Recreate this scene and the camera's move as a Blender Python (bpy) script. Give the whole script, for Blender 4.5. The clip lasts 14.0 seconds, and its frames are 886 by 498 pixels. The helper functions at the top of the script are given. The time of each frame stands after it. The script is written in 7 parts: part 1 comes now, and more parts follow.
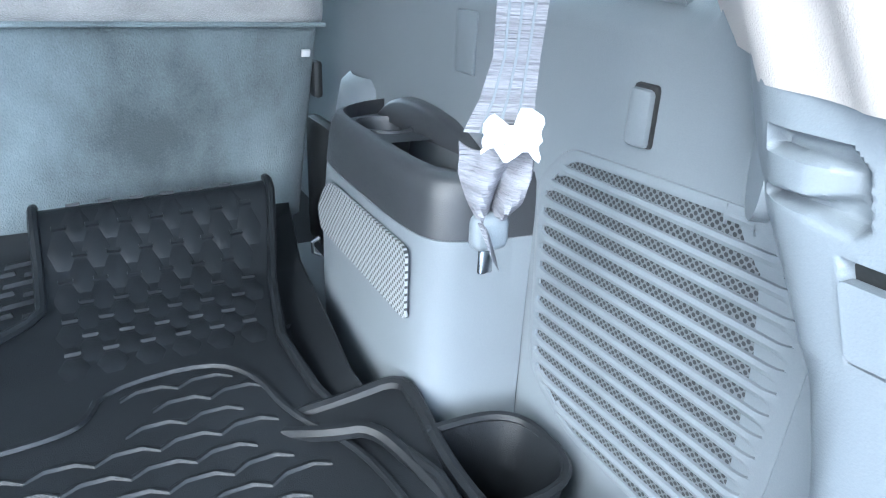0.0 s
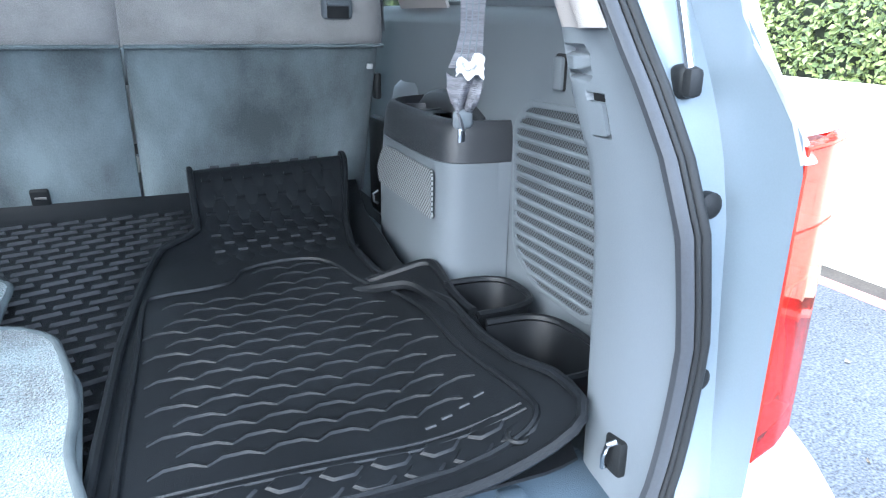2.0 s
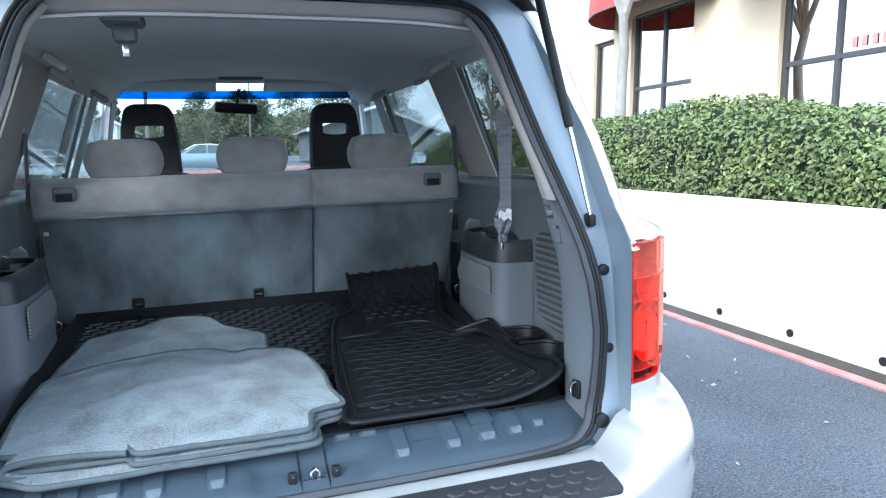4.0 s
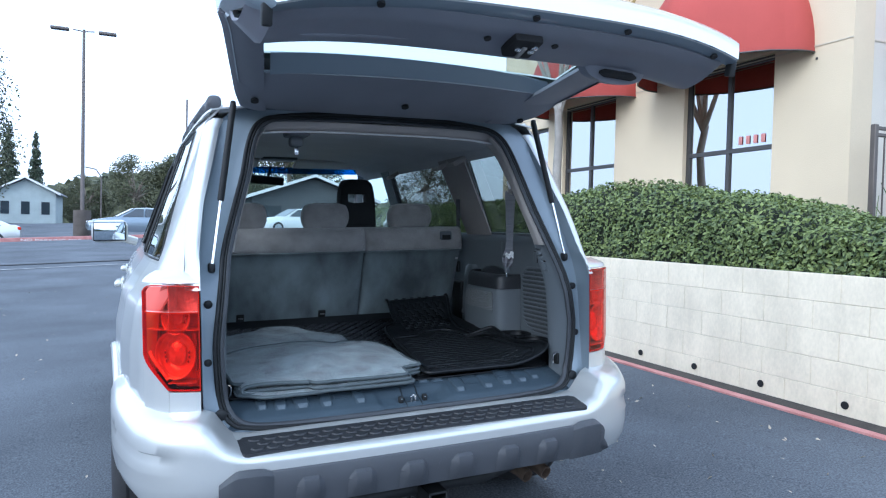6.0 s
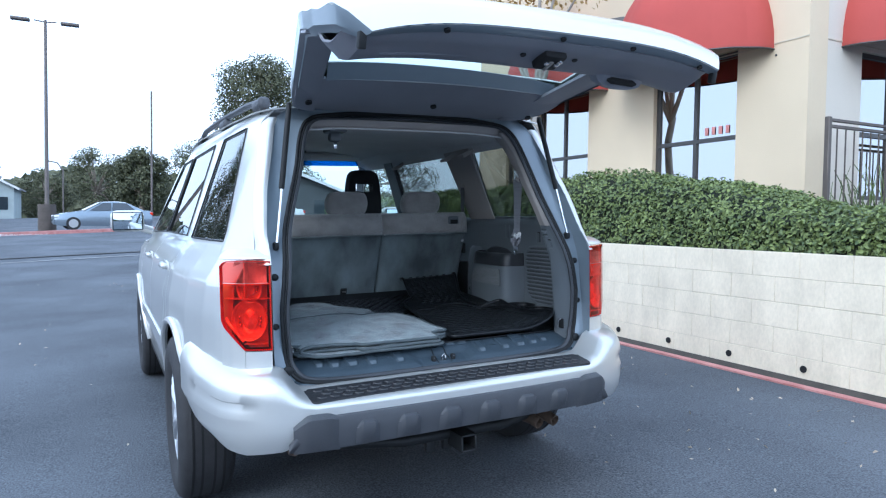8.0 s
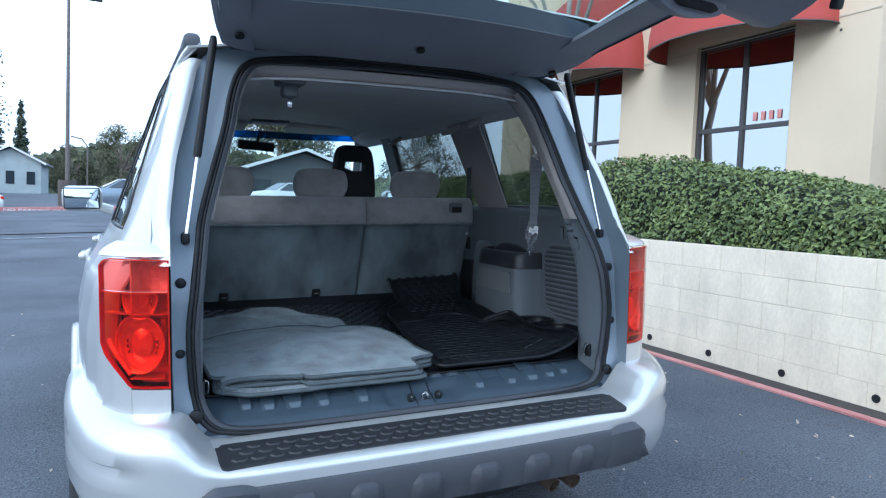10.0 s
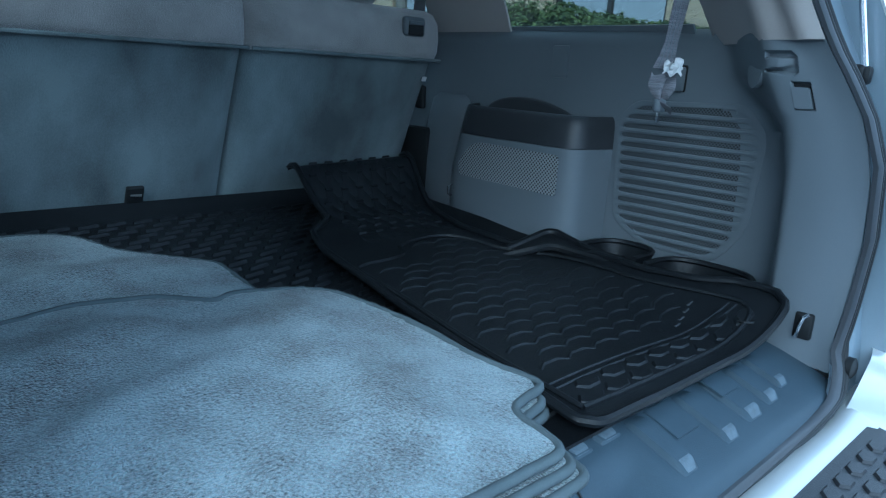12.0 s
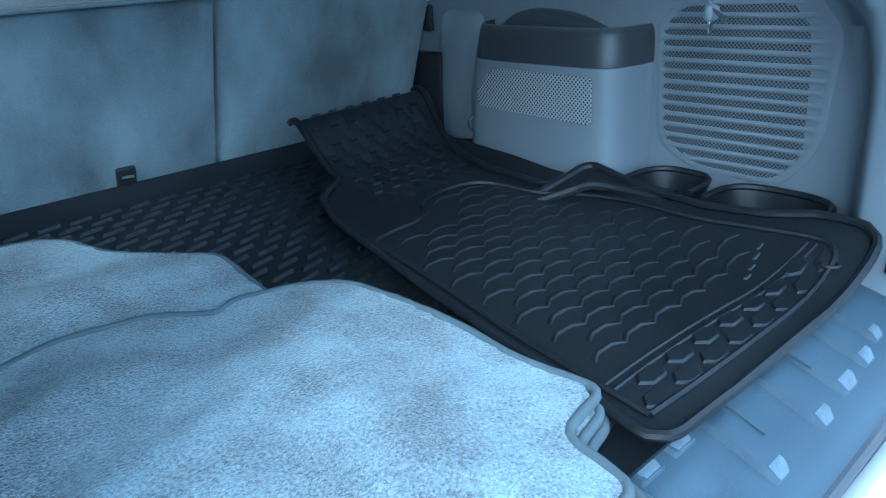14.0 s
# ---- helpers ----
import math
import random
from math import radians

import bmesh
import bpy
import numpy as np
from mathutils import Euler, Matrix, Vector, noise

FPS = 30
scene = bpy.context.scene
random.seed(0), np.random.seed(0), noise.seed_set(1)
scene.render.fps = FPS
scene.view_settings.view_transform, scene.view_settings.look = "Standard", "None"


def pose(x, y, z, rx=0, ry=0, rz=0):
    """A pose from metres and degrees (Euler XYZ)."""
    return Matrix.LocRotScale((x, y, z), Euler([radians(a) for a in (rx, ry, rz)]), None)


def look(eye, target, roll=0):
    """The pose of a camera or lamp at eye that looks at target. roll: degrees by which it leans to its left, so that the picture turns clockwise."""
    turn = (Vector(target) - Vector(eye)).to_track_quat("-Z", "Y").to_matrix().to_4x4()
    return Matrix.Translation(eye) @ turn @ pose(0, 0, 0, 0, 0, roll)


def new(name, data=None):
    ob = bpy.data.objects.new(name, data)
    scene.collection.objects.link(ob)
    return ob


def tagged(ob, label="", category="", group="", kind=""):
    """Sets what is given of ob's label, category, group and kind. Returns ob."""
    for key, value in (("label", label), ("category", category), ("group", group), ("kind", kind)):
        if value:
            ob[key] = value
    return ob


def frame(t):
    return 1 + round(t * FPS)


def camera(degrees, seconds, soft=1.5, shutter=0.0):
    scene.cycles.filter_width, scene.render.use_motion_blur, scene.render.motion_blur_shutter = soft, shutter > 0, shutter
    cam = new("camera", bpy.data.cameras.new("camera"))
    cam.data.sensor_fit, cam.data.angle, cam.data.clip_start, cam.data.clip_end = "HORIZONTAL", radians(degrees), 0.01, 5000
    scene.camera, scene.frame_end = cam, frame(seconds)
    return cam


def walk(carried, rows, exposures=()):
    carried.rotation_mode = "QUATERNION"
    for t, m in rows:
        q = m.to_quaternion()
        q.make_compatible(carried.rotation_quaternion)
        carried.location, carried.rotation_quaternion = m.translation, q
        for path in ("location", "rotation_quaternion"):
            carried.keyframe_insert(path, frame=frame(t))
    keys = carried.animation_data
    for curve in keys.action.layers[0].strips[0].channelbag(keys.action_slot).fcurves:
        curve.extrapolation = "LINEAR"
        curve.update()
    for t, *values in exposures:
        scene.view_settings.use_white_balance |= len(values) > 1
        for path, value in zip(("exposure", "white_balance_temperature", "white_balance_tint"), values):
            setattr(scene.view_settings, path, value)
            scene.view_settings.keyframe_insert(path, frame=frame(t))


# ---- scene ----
# the lot falls gently to the west, so the parked car leans a little
CAR = pose(0, 0, 0, 0, -1.9, 0)
cam = camera(66.06, 14.0, soft=1.2)
PATH = [
    (0, (0.336, -0.041, 1.249), (1.219, 1.576, 0.471), 2.7),
    (0.5, (0.385, -0.086, 1.242), (1.184, 1.578, 0.472), 1.3),
    (1, (0.355, -0.157, 1.242), (1.187, 1.508, 0.51), 1.5),
    (1.5, (0.241, -0.313, 1.223), (1.093, 1.363, 0.542), 0.9),
    (2, (0.194, -0.478, 1.215), (0.943, 1.26, 0.568), 0.7),
    (2.5, (0.194, -0.735, 1.216), (0.767, 1.106, 0.684), 2.9),
    (3, (0.099, -0.947, 1.251), (0.605, 0.924, 0.759), 2.0),
    (3.5, (-0.053, -1.13, 1.291), (0.52, 0.739, 0.868), -0.3),
    (4, (-0.141, -1.338, 1.325), (0.468, 0.545, 1.041), -1.7),
    (4.2, (-0.21, -1.454, 1.299), (0.422, 0.426, 1.038), -1.8),
    (6.3, (-0.963, -2.277, 1.297), (-0.113, -0.468, 1.234), -0.7),
    (6.5, (-1.034, -2.318, 1.27), (-0.157, -0.522, 1.212), -1.1),
    (7, (-1.182, -2.445, 1.277), (-0.276, -0.664, 1.194), -1.1),
    (7.5, (-1.233, -2.485, 1.276), (-0.327, -0.704, 1.173), -0.8),
    (8, (-1.228, -2.467, 1.276), (-0.33, -0.683, 1.167), -0.9),
    (8.2, (-1.192, -2.481, 1.269), (-0.318, -0.685, 1.162), -1.1),
    (10.3, (-0.773, -1.626, 1.271), (0.069, 0.181, 1.11), 0.9),
    (10.5, (-0.791, -1.474, 1.26), (0.105, 0.305, 1.082), 0.8),
    (11, (-0.721, -1.072, 1.201), (0.192, 0.699, 1.02), 2.3),
    (11.5, (-0.61, -0.705, 1.168), (0.453, 0.972, 0.927), 3.7),
    (12, (-0.529, -0.323, 1.13), (0.807, 1.077, 0.625), 3.4),
    (12.5, (-0.489, -0.206, 1.075), (0.887, 1.132, 0.513), 5.6),
    (13, (-0.479, -0.176, 1.063), (0.914, 1.096, 0.399), 5.9),
    (13.5, (-0.452, -0.139, 1.086), (0.93, 1.11, 0.357), 2.1),
    (14, (-0.402, -0.21, 1.187), (0.79, 1.193, 0.403), -3.8),
]
EXPOSURES = [(0.0, 4.05, 5500, 4), (0.5, 3.76, 5450, 4), (1.0, 3.6, 5450, 4), (1.5, 3.5, 5450, 4), (2.0, 3.25, 5500, 6), (2.5, 3.0, 5480, 5), (3.0, 2.65, 5450, 4), (3.5, 2.43, 5430, 4), (4.0, 1.95, 5400, 4), (4.2, 1.9, 5400, 4), (6.3, 0.9, 5150, 6), (8.2, 0.9, 5150, 6),
             (10.3, 0.85, 5100, 4), (11.0, 0.88, 4950, 2), (11.5, 0.98, 4750, 0), (12.0, 1.3, 4450, -7), (12.5, 1.5, 4300, -7), (13.0, 1.85, 4360, -5), (14.0, 2.3, 4260, -7)]
walk(cam, [(t, CAR @ look(eye, target, roll)) for t, eye, target, roll in PATH], EXPOSURES)
# ---- world, sun, light ----
world = bpy.data.worlds.new("sky")
scene.world = world
world.use_nodes = True
wn, wl = world.node_tree.nodes, world.node_tree.links
sky_tex = wn.new("ShaderNodeTexSky")
sky_tex.sky_type = "NISHITA"
sky_tex.sun_disc = False
sky_tex.sun_elevation = radians(28)
sky_tex.sun_rotation = radians(235)
sky_tex.dust_density = 3.0
sky_mix = wn.new("ShaderNodeMix")
sky_mix.data_type = "RGBA"
sky_mix.inputs[0].default_value = 0.72
wl.new(sky_tex.outputs[0], sky_mix.inputs[6])
sky_mix.inputs[7].default_value = (9.6, 10.2, 11.4, 1)
wl.new(sky_mix.outputs[2], wn["Background"].inputs[0])
wn["Background"].inputs[1].default_value = 0.125
sun_data = bpy.data.lights.new("sun", "SUN")
sun_data.energy, sun_data.angle, sun_data.color = 0.7, radians(20), (1.0, 0.96, 0.9)
sun = new("sun", sun_data)
sun.matrix_world = look((0, 0, 30), (0.0 + 14, 0.0 + 9, 30 - 12))


# ---- materials ----
def material(name, colour, rough=0.6, metal=0.0, vary=0.15, size=8.0, fine=120.0, bump=0.0, bump_size=None, coat=0.0,
             tint=None, spec=0.5, sheen=0.0, island=0.0, rand=0.0, world=False, hard=0.2, stretch=None, fine_part=0.4):
    """A surface with variation at two scales; size and fine are the noise frequencies per metre."""
    m = bpy.data.materials.new(name)
    m.use_nodes = True
    n, l = m.node_tree.nodes, m.node_tree.links
    b = n["Principled BSDF"]
    b.inputs["Roughness"].default_value, b.inputs["Metallic"].default_value = rough, metal
    b.inputs["Specular IOR Level"].default_value = spec
    b.inputs["Coat Weight"].default_value, b.inputs["Coat Roughness"].default_value = coat, 0.05
    b.inputs["Sheen Weight"].default_value = sheen
    co = n.new("ShaderNodeTexCoord")
    big, small = n.new("ShaderNodeTexNoise"), n.new("ShaderNodeTexNoise")
    where = n.new("ShaderNodeNewGeometry").outputs["Position"] if world else co.outputs["Object"]
    if stretch:
        mp = n.new("ShaderNodeMapping")
        mp.inputs["Scale"].default_value = stretch
        l.new(where, mp.inputs["Vector"])
        where = mp.outputs[0]
    for tex, s in ((big, size), (small, fine)):
        tex.inputs["Scale"].default_value, tex.inputs["Detail"].default_value = s, 4
        l.new(where, tex.inputs["Vector"])
    mix = n.new("ShaderNodeMath")
    mix.operation = "MULTIPLY_ADD"
    l.new(big.outputs["Fac"], mix.inputs[0])
    mix.inputs[1].default_value = 1 - fine_part
    half = n.new("ShaderNodeMath")
    half.operation = "MULTIPLY"
    half.inputs[1].default_value = fine_part
    l.new(small.outputs["Fac"], half.inputs[0])
    l.new(half.outputs[0], mix.inputs[2])
    src = mix.outputs[0]
    if rand or island:
        extra = n.new("ShaderNodeObjectInfo") if rand else n.new("ShaderNodeNewGeometry")
        add = n.new("ShaderNodeMath")
        add.operation = "MULTIPLY_ADD"
        l.new(extra.outputs["Random" if rand else "Random Per Island"], add.inputs[0])
        add.inputs[1].default_value = rand or island
        l.new(src, add.inputs[2])
        src = add.outputs[0]
    ramp = n.new("ShaderNodeMapRange")
    ramp.inputs[1].default_value, ramp.inputs[2].default_value = 0.5 - hard, 0.5 + hard + (rand or island)
    l.new(src, ramp.inputs[0])
    cm = n.new("ShaderNodeMix")
    cm.data_type = "RGBA"
    lo = [max(0, c * (1 - vary)) for c in colour]
    hi = tint or [min(1, c * (1 + vary)) for c in colour]
    cm.inputs[6].default_value, cm.inputs[7].default_value = (*lo, 1), (*hi, 1)
    l.new(ramp.outputs[0], cm.inputs[0])
    l.new(cm.outputs[2], b.inputs["Base Color"])
    if bump:
        bp = n.new("ShaderNodeBump")
        bp.inputs["Strength"].default_value, bp.inputs["Distance"].default_value = min(1, bump), 0.002 * max(1, bump)
        tex = small
        if bump_size:
            tex = n.new("ShaderNodeTexNoise")
            tex.inputs["Scale"].default_value, tex.inputs["Detail"].default_value = bump_size, 3
            l.new(where, tex.inputs["Vector"])
        l.new(tex.outputs["Fac"], bp.inputs["Height"])
        l.new(bp.outputs[0], b.inputs["Normal"])
    return m


def glass(name, colour, rough=0.0, dark=0.0):
    """Clear or tinted pane: what is seen through it is tinted, and it mirrors by Fresnel."""
    m = bpy.data.materials.new(name)
    m.use_nodes = True
    n, l = m.node_tree.nodes, m.node_tree.links
    n.remove(n["Principled BSDF"])
    tr, gl, mx, lw = (n.new(k) for k in ("ShaderNodeBsdfTransparent", "ShaderNodeBsdfGlossy", "ShaderNodeMixShader", "ShaderNodeLayerWeight"))
    tr.inputs[0].default_value = (*colour, 1)
    gl.inputs["Roughness"].default_value = rough
    lw.inputs[0].default_value = 0.5
    pw = n.new("ShaderNodeMath")
    pw.operation = "POWER"
    pw.inputs[1].default_value = 5.0
    l.new(lw.outputs["Facing"], pw.inputs[0])
    sq = n.new("ShaderNodeMath")
    sq.operation = "MULTIPLY_ADD"
    sq.inputs[1].default_value, sq.inputs[2].default_value = 1.0 - dark, 0.04 + dark
    sq.use_clamp = True
    l.new(pw.outputs[0], sq.inputs[0])
    l.new(sq.outputs[0], mx.inputs[0])
    l.new(tr.outputs[0], mx.inputs[1])
    l.new(gl.outputs[0], mx.inputs[2])
    l.new(mx.outputs[0], n["Material Output"].inputs[0])
    return m


PAINT = material("silver_paint", (0.61, 0.612, 0.592), 0.38, 0.62, 0.04, 3, 900, coat=0.8)
# the body silver again, its colour darkened for the shade inside the tail opening
PAINT_SHADED = material("silver_paint_shaded", (0.195, 0.235, 0.272), 0.36, 0.15, 0.06, 5, 500, coat=0.4)
GATE_TRIM = material("gate_trim", (0.21, 0.215, 0.245), 0.55, 0, 0.1, 6, 500, 0.25)
RUBBER = material("black_rubber", (0.013, 0.014, 0.015), 0.55, 0, 0.3, 10, 300, 0.2, spec=0.3)
SEAL_FLAP = material("grey_rubber_flap", (0.040, 0.043, 0.049), 0.5, 0, 0.12, 10, 300, 0.15, spec=0.4)
TYRE = material("tyre_rubber", (0.022, 0.022, 0.024), 0.75, 0, 0.35, 12, 200, 0.5)
TRIM = material("grey_trim", (0.132, 0.148, 0.163), 0.45, 0, 0.07, 4, 700, 0.16, 900, spec=0.3)
TRIM_D = material("dark_trim", (0.10, 0.11, 0.12), 0.5, 0, 0.12, 4, 700, 0.35, 900)
TRIM_T = material("taupe_trim", (0.36, 0.33, 0.31), 0.65, 0, 0.08, 4, 600, 0.3, 900)
BAND = material("black_band", (0.030, 0.032, 0.036), 0.32, 0, 0.15, 6, 600, 0.3, 1100)
SILL = material("sill_plastic", (0.046, 0.063, 0.080), 0.44, 0, 0.16, 7, 500, 0.35, 700, spec=0.14)
WORN_LIT = material("scuffed_lit_plastic", (0.085, 0.107, 0.128), 0.6, 0, 0.3, 60, 400, 0.3)
HEADLINER = material("headliner", (0.58, 0.58, 0.58), 0.9, 0, 0.08, 5, 800, 0.3, sheen=0.2)
VELOUR = material("seat_velour", (0.28, 0.265, 0.255), 0.95, 0, 0.30, 14, 500, 1.2, 500, sheen=0.5)
SEATBACK = material("seatback_carpet", (0.124, 0.148, 0.154), 0.97, 0, 0.52, 7, 400, 1.0, 520, sheen=0.18, hard=0.16, fine_part=0.16, stretch=(1, 1, 0.4))
SEAT_BLK = material("front_seat_cloth", (0.03, 0.03, 0.033), 0.9, 0, 0.25, 9, 700, 0.4)
MAT = material("black_mat", (0.0085, 0.0095, 0.011), 0.34, 0, 0.35, 6, 500, 0.35, 1000, spec=0.27)
CARPET = material("grey_carpet", (0.160, 0.203, 0.216), 0.98, 0, 0.78, 12, 300, 4.5, 380, sheen=0.5, hard=0.12, fine_part=0.56)
BIND = material("carpet_binding", (0.080, 0.098, 0.105), 0.8, 0, 0.2, 30, 900, 0.8, 900)
BELT = material("belt_web", (0.135, 0.135, 0.15), 0.75, 0, 0.22, 90, 900, 1.5, 420, stretch=(0.12, 0.12, 1.6), hard=0.1)
TAG = material("white_tag", (0.50, 0.50, 0.50), 0.7, 0, 0.05)
CHROME = material("chrome", (0.75, 0.76, 0.78), 0.18, 1.0, 0.05)
MIRROR = material("mirror_glass", (0.62, 0.70, 0.76), 0.04, 1.0, 0.02)
STEEL = material("dull_steel", (0.34, 0.33, 0.32), 0.4, 0.9, 0.2, 20)
RUST = material("rusty_steel", (0.10, 0.07, 0.05), 0.75, 0.3, 0.4, 20, 200, 0.5)
ALLOY = material("alloy_wheel", (0.6, 0.61, 0.63), 0.3, 0.85, 0.06)
CLAD = material("grey_cladding", (0.055, 0.058, 0.066), 0.55, 0, 0.12, 5, 500, 0.5, 800)
PAD = material("step_pad", (0.022, 0.023, 0.026), 0.5, 0, 0.25, 8, 600, 0.5)
BLACK = material("black_void", (0.006, 0.006, 0.007), 0.8, 0, 0.2)
WHITE = material("white_plastic", (0.75, 0.76, 0.76), 0.4, 0, 0.04)
ASPHALT = material("asphalt", (0.034, 0.041, 0.053), 0.85, 0, 0.40, 0.6, 110, 2.5, 110, tint=(0.120, 0.132, 0.150), hard=0.13, fine_part=0.66)
BLOCK = material("painted_block", (0.70, 0.61, 0.465), 0.9, 0, 0.11, 5.0, 60, 1.2, 70, rand=0.05, world=True, hard=0.14, stretch=(1, 1, 0.55))
MORTAR = material("mortar_joint", (0.53, 0.465, 0.355), 0.95, 0, 0.15, 3, 120, 0.8)
KERB_RED = material("red_kerb_paint", (0.50, 0.17, 0.15), 0.8, 0, 0.35, 6, 120, 0.6, tint=(0.55, 0.28, 0.25))
SOIL = material("soil", (0.05, 0.042, 0.035), 0.95, 0, 0.4, 5, 80, 1.0)
STUCCO = material("tan_stucco", (0.66, 0.54, 0.375), 0.9, 0, 0.10, 0.8, 150, 1.2, 110)
STUCCO_W = material("pale_stucco", (0.62, 0.56, 0.47), 0.9, 0, 0.08, 0.8, 150, 1.2, 110)
AWNING = material("red_awning", (0.40, 0.065, 0.05), 0.8, 0, 0.14, 1.2, 300, 0.4)
FRAME = material("window_frame_brown", (0.07, 0.065, 0.062), 0.45, 0.3, 0.1)
LEAF = material("hedge_leaf", (0.038, 0.078, 0.032), 0.5, 0, 0.45, 2.2, 30, island=0.7, tint=(0.24, 0.29, 0.085), spec=0.4)
LEAF_T = material("tree_leaf", (0.05, 0.065, 0.03), 0.6, 0, 0.35, 0.5, 12, island=0.8, tint=(0.13, 0.13, 0.06))
LEAF_F = material("autumn_leaf", (0.30, 0.16, 0.04), 0.6, 0, 0.4, 2, 30, island=0.8, tint=(0.45, 0.33, 0.10))
BARK = material("bark", (0.30, 0.25, 0.20), 0.9, 0, 0.3, 8, 60, 1.0)
HEDGE_SHADE = material("hedge_shade_core", (0.018, 0.024, 0.012), 0.95, 0, 0.4, 8, 60)
FENCE = material("iron_fence", (0.11, 0.09, 0.075), 0.5, 0.5, 0.2)
DEBRIS = material("dry_leaf_litter", (0.42, 0.36, 0.28), 0.9, 0, 0.3, island=0.7)
GLASS = glass("tinted_glass", (0.50, 0.53, 0.52), dark=0.09)
GLASS_C = glass("windscreen_glass", (0.82, 0.88, 0.86))
GLASS_B = glass("sun_band", (0.06, 0.26, 0.55))
GLASS_H = glass("house_window_glass", (0.16, 0.17, 0.18), dark=0.5)
LENS_R = glass("red_lens", (1.0, 0.24, 0.11))
LENS_P = glass("pink_lens", (1.0, 0.46, 0.41))
LENS_D = material("dark_red_lens", (0.50, 0.018, 0.009), 0.15, 0, 0.3, 18, 160, spec=0.22)
REFLECT = material("lamp_reflector", (0.86, 0.80, 0.78), 0.28, 0.45, 0.22, 60, 300, 1.6, 75)
LENS_S = material("small_red_lens", (0.55, 0.03, 0.01), 0.12, 0, 0.3, 18, 160, spec=0.3)
NEON_R = material("number_red", (0.62, 0.25, 0.22), 0.5)
SIGN_GLOW = material("sign_red", (0.7, 0.08, 0.04), 0.5)
SIGN_GLOW.node_tree.nodes["Principled BSDF"].inputs["Emission Color"].default_value = (1.0, 0.12, 0.05, 1)
SIGN_GLOW.node_tree.nodes["Principled BSDF"].inputs["Emission Strength"].default_value = 2.0

STRAP = material("strap_leaf", (0.09, 0.14, 0.04), 0.5, 0, 0.3, 6, 60, rand=0.5, tint=(0.22, 0.27, 0.09))
LEAF_P = material("conifer_needles", (0.025, 0.04, 0.022), 0.7, 0, 0.3, 0.5, 12, island=0.8, tint=(0.06, 0.08, 0.04))
WOODS_DARK = material("far_hillside", (0.06, 0.07, 0.05), 0.95, 0, 0.4, 0.08, 0.6)
POLE = material("painted_pole", (0.14, 0.12, 0.11), 0.6, 0.2, 0.15)
BASE = material("stained_concrete", (0.09, 0.075, 0.065), 0.9, 0, 0.3, 3, 60, 0.5)
SEAM = material("tar_seam", (0.03, 0.03, 0.032), 0.8, 0, 0.3, 2, 60)
LINE = material("worn_line_paint", (0.35, 0.35, 0.34), 0.8, 0, 0.6, 6, 90)
CAR_GREY = material("grey_car_paint", (0.21, 0.26, 0.31), 0.3, 0.5, 0.05, coat=0.8)
CAR_RED = material("dark_red_car_paint", (0.25, 0.03, 0.03), 0.3, 0.2, 0.05, coat=0.8)
CARGLASS = material("dark_car_glass", (0.03, 0.04, 0.05), 0.05, 0, 0.1, spec=0.8)
HOUSE_DARK = material("dark_boarding", (0.08, 0.085, 0.09), 0.8, 0, 0.2, 1, 20)
HOUSE_PALE = material("pale_boarding", (0.35, 0.40, 0.40), 0.8, 0, 0.15, 1, 20)
ROOF = material("grey_shingles", (0.16, 0.16, 0.17), 0.9, 0, 0.2, 1, 20)


# ---- mesh helpers ----
def part(name, bm, mat, parent=None, label="", m=None, angle=38, merge=0.0):
    """Link a bmesh as one mesh object under a thing or under a part."""
    if merge:
        bmesh.ops.remove_doubles(bm, verts=bm.verts, dist=merge)
    bmesh.ops.recalc_face_normals(bm, faces=bm.faces)
    me = bpy.data.meshes.new(name)
    bm.to_mesh(me)
    bm.free()
    me.materials.append(mat)
    me.polygons.foreach_set("use_smooth", [True] * len(me.polygons))
    me.set_sharp_from_angle(angle=radians(angle))
    ob = new(name, me)
    if parent is not None:
        ob.parent = parent
    if m is not None:
        ob.matrix_basis = m
    if label:
        tagged(ob, label)
    return ob


def thing(name, label, category, group="", kind="", m=None):
    ob = new(name)
    ob.empty_display_size = 0.1
    ob.matrix_basis = m if m is not None else Matrix()
    return tagged(ob, label, category, group, kind)


def interp(v, table):
    """Piecewise linear: table of (key, value) in rising order."""
    if v <= table[0][0]:
        return table[0][1]
    for (a, fa), (b, fb) in zip(table, table[1:]):
        if v <= b:
            return fa + (fb - fa) * (v - a) / (b - a)
    return table[-1][1]


def grid(bm, nu, nv, fn):
    """A sheet of nu x nv faces through fn(u, v), u and v from 0 to 1."""
    vs = [[bm.verts.new(fn(i / nu, j / nv)) for j in range(nv + 1)] for i in range(nu + 1)]
    for i in range(nu):
        for j in range(nv):
            bm.faces.new((vs[i][j], vs[i + 1][j], vs[i + 1][j + 1], vs[i][j + 1]))
    return vs


def loft(bm, rings, closed=True, caps=False):
    vs = [[bm.verts.new(p) for p in r] for r in rings]
    k = len(rings[0])
    for a, b in zip(vs, vs[1:]):
        for i in range(k if closed else k - 1):
            j = (i + 1) % k
            bm.faces.new((a[i], a[j], b[j], b[i]))
    if caps:
        bm.faces.new(vs[0])
        bm.faces.new(vs[-1][::-1])
    return vs


def thick(bm, d):
    bmesh.ops.recalc_face_normals(bm, faces=bm.faces)
    bmesh.ops.solidify(bm, geom=list(bm.faces), thickness=d)
    return bm


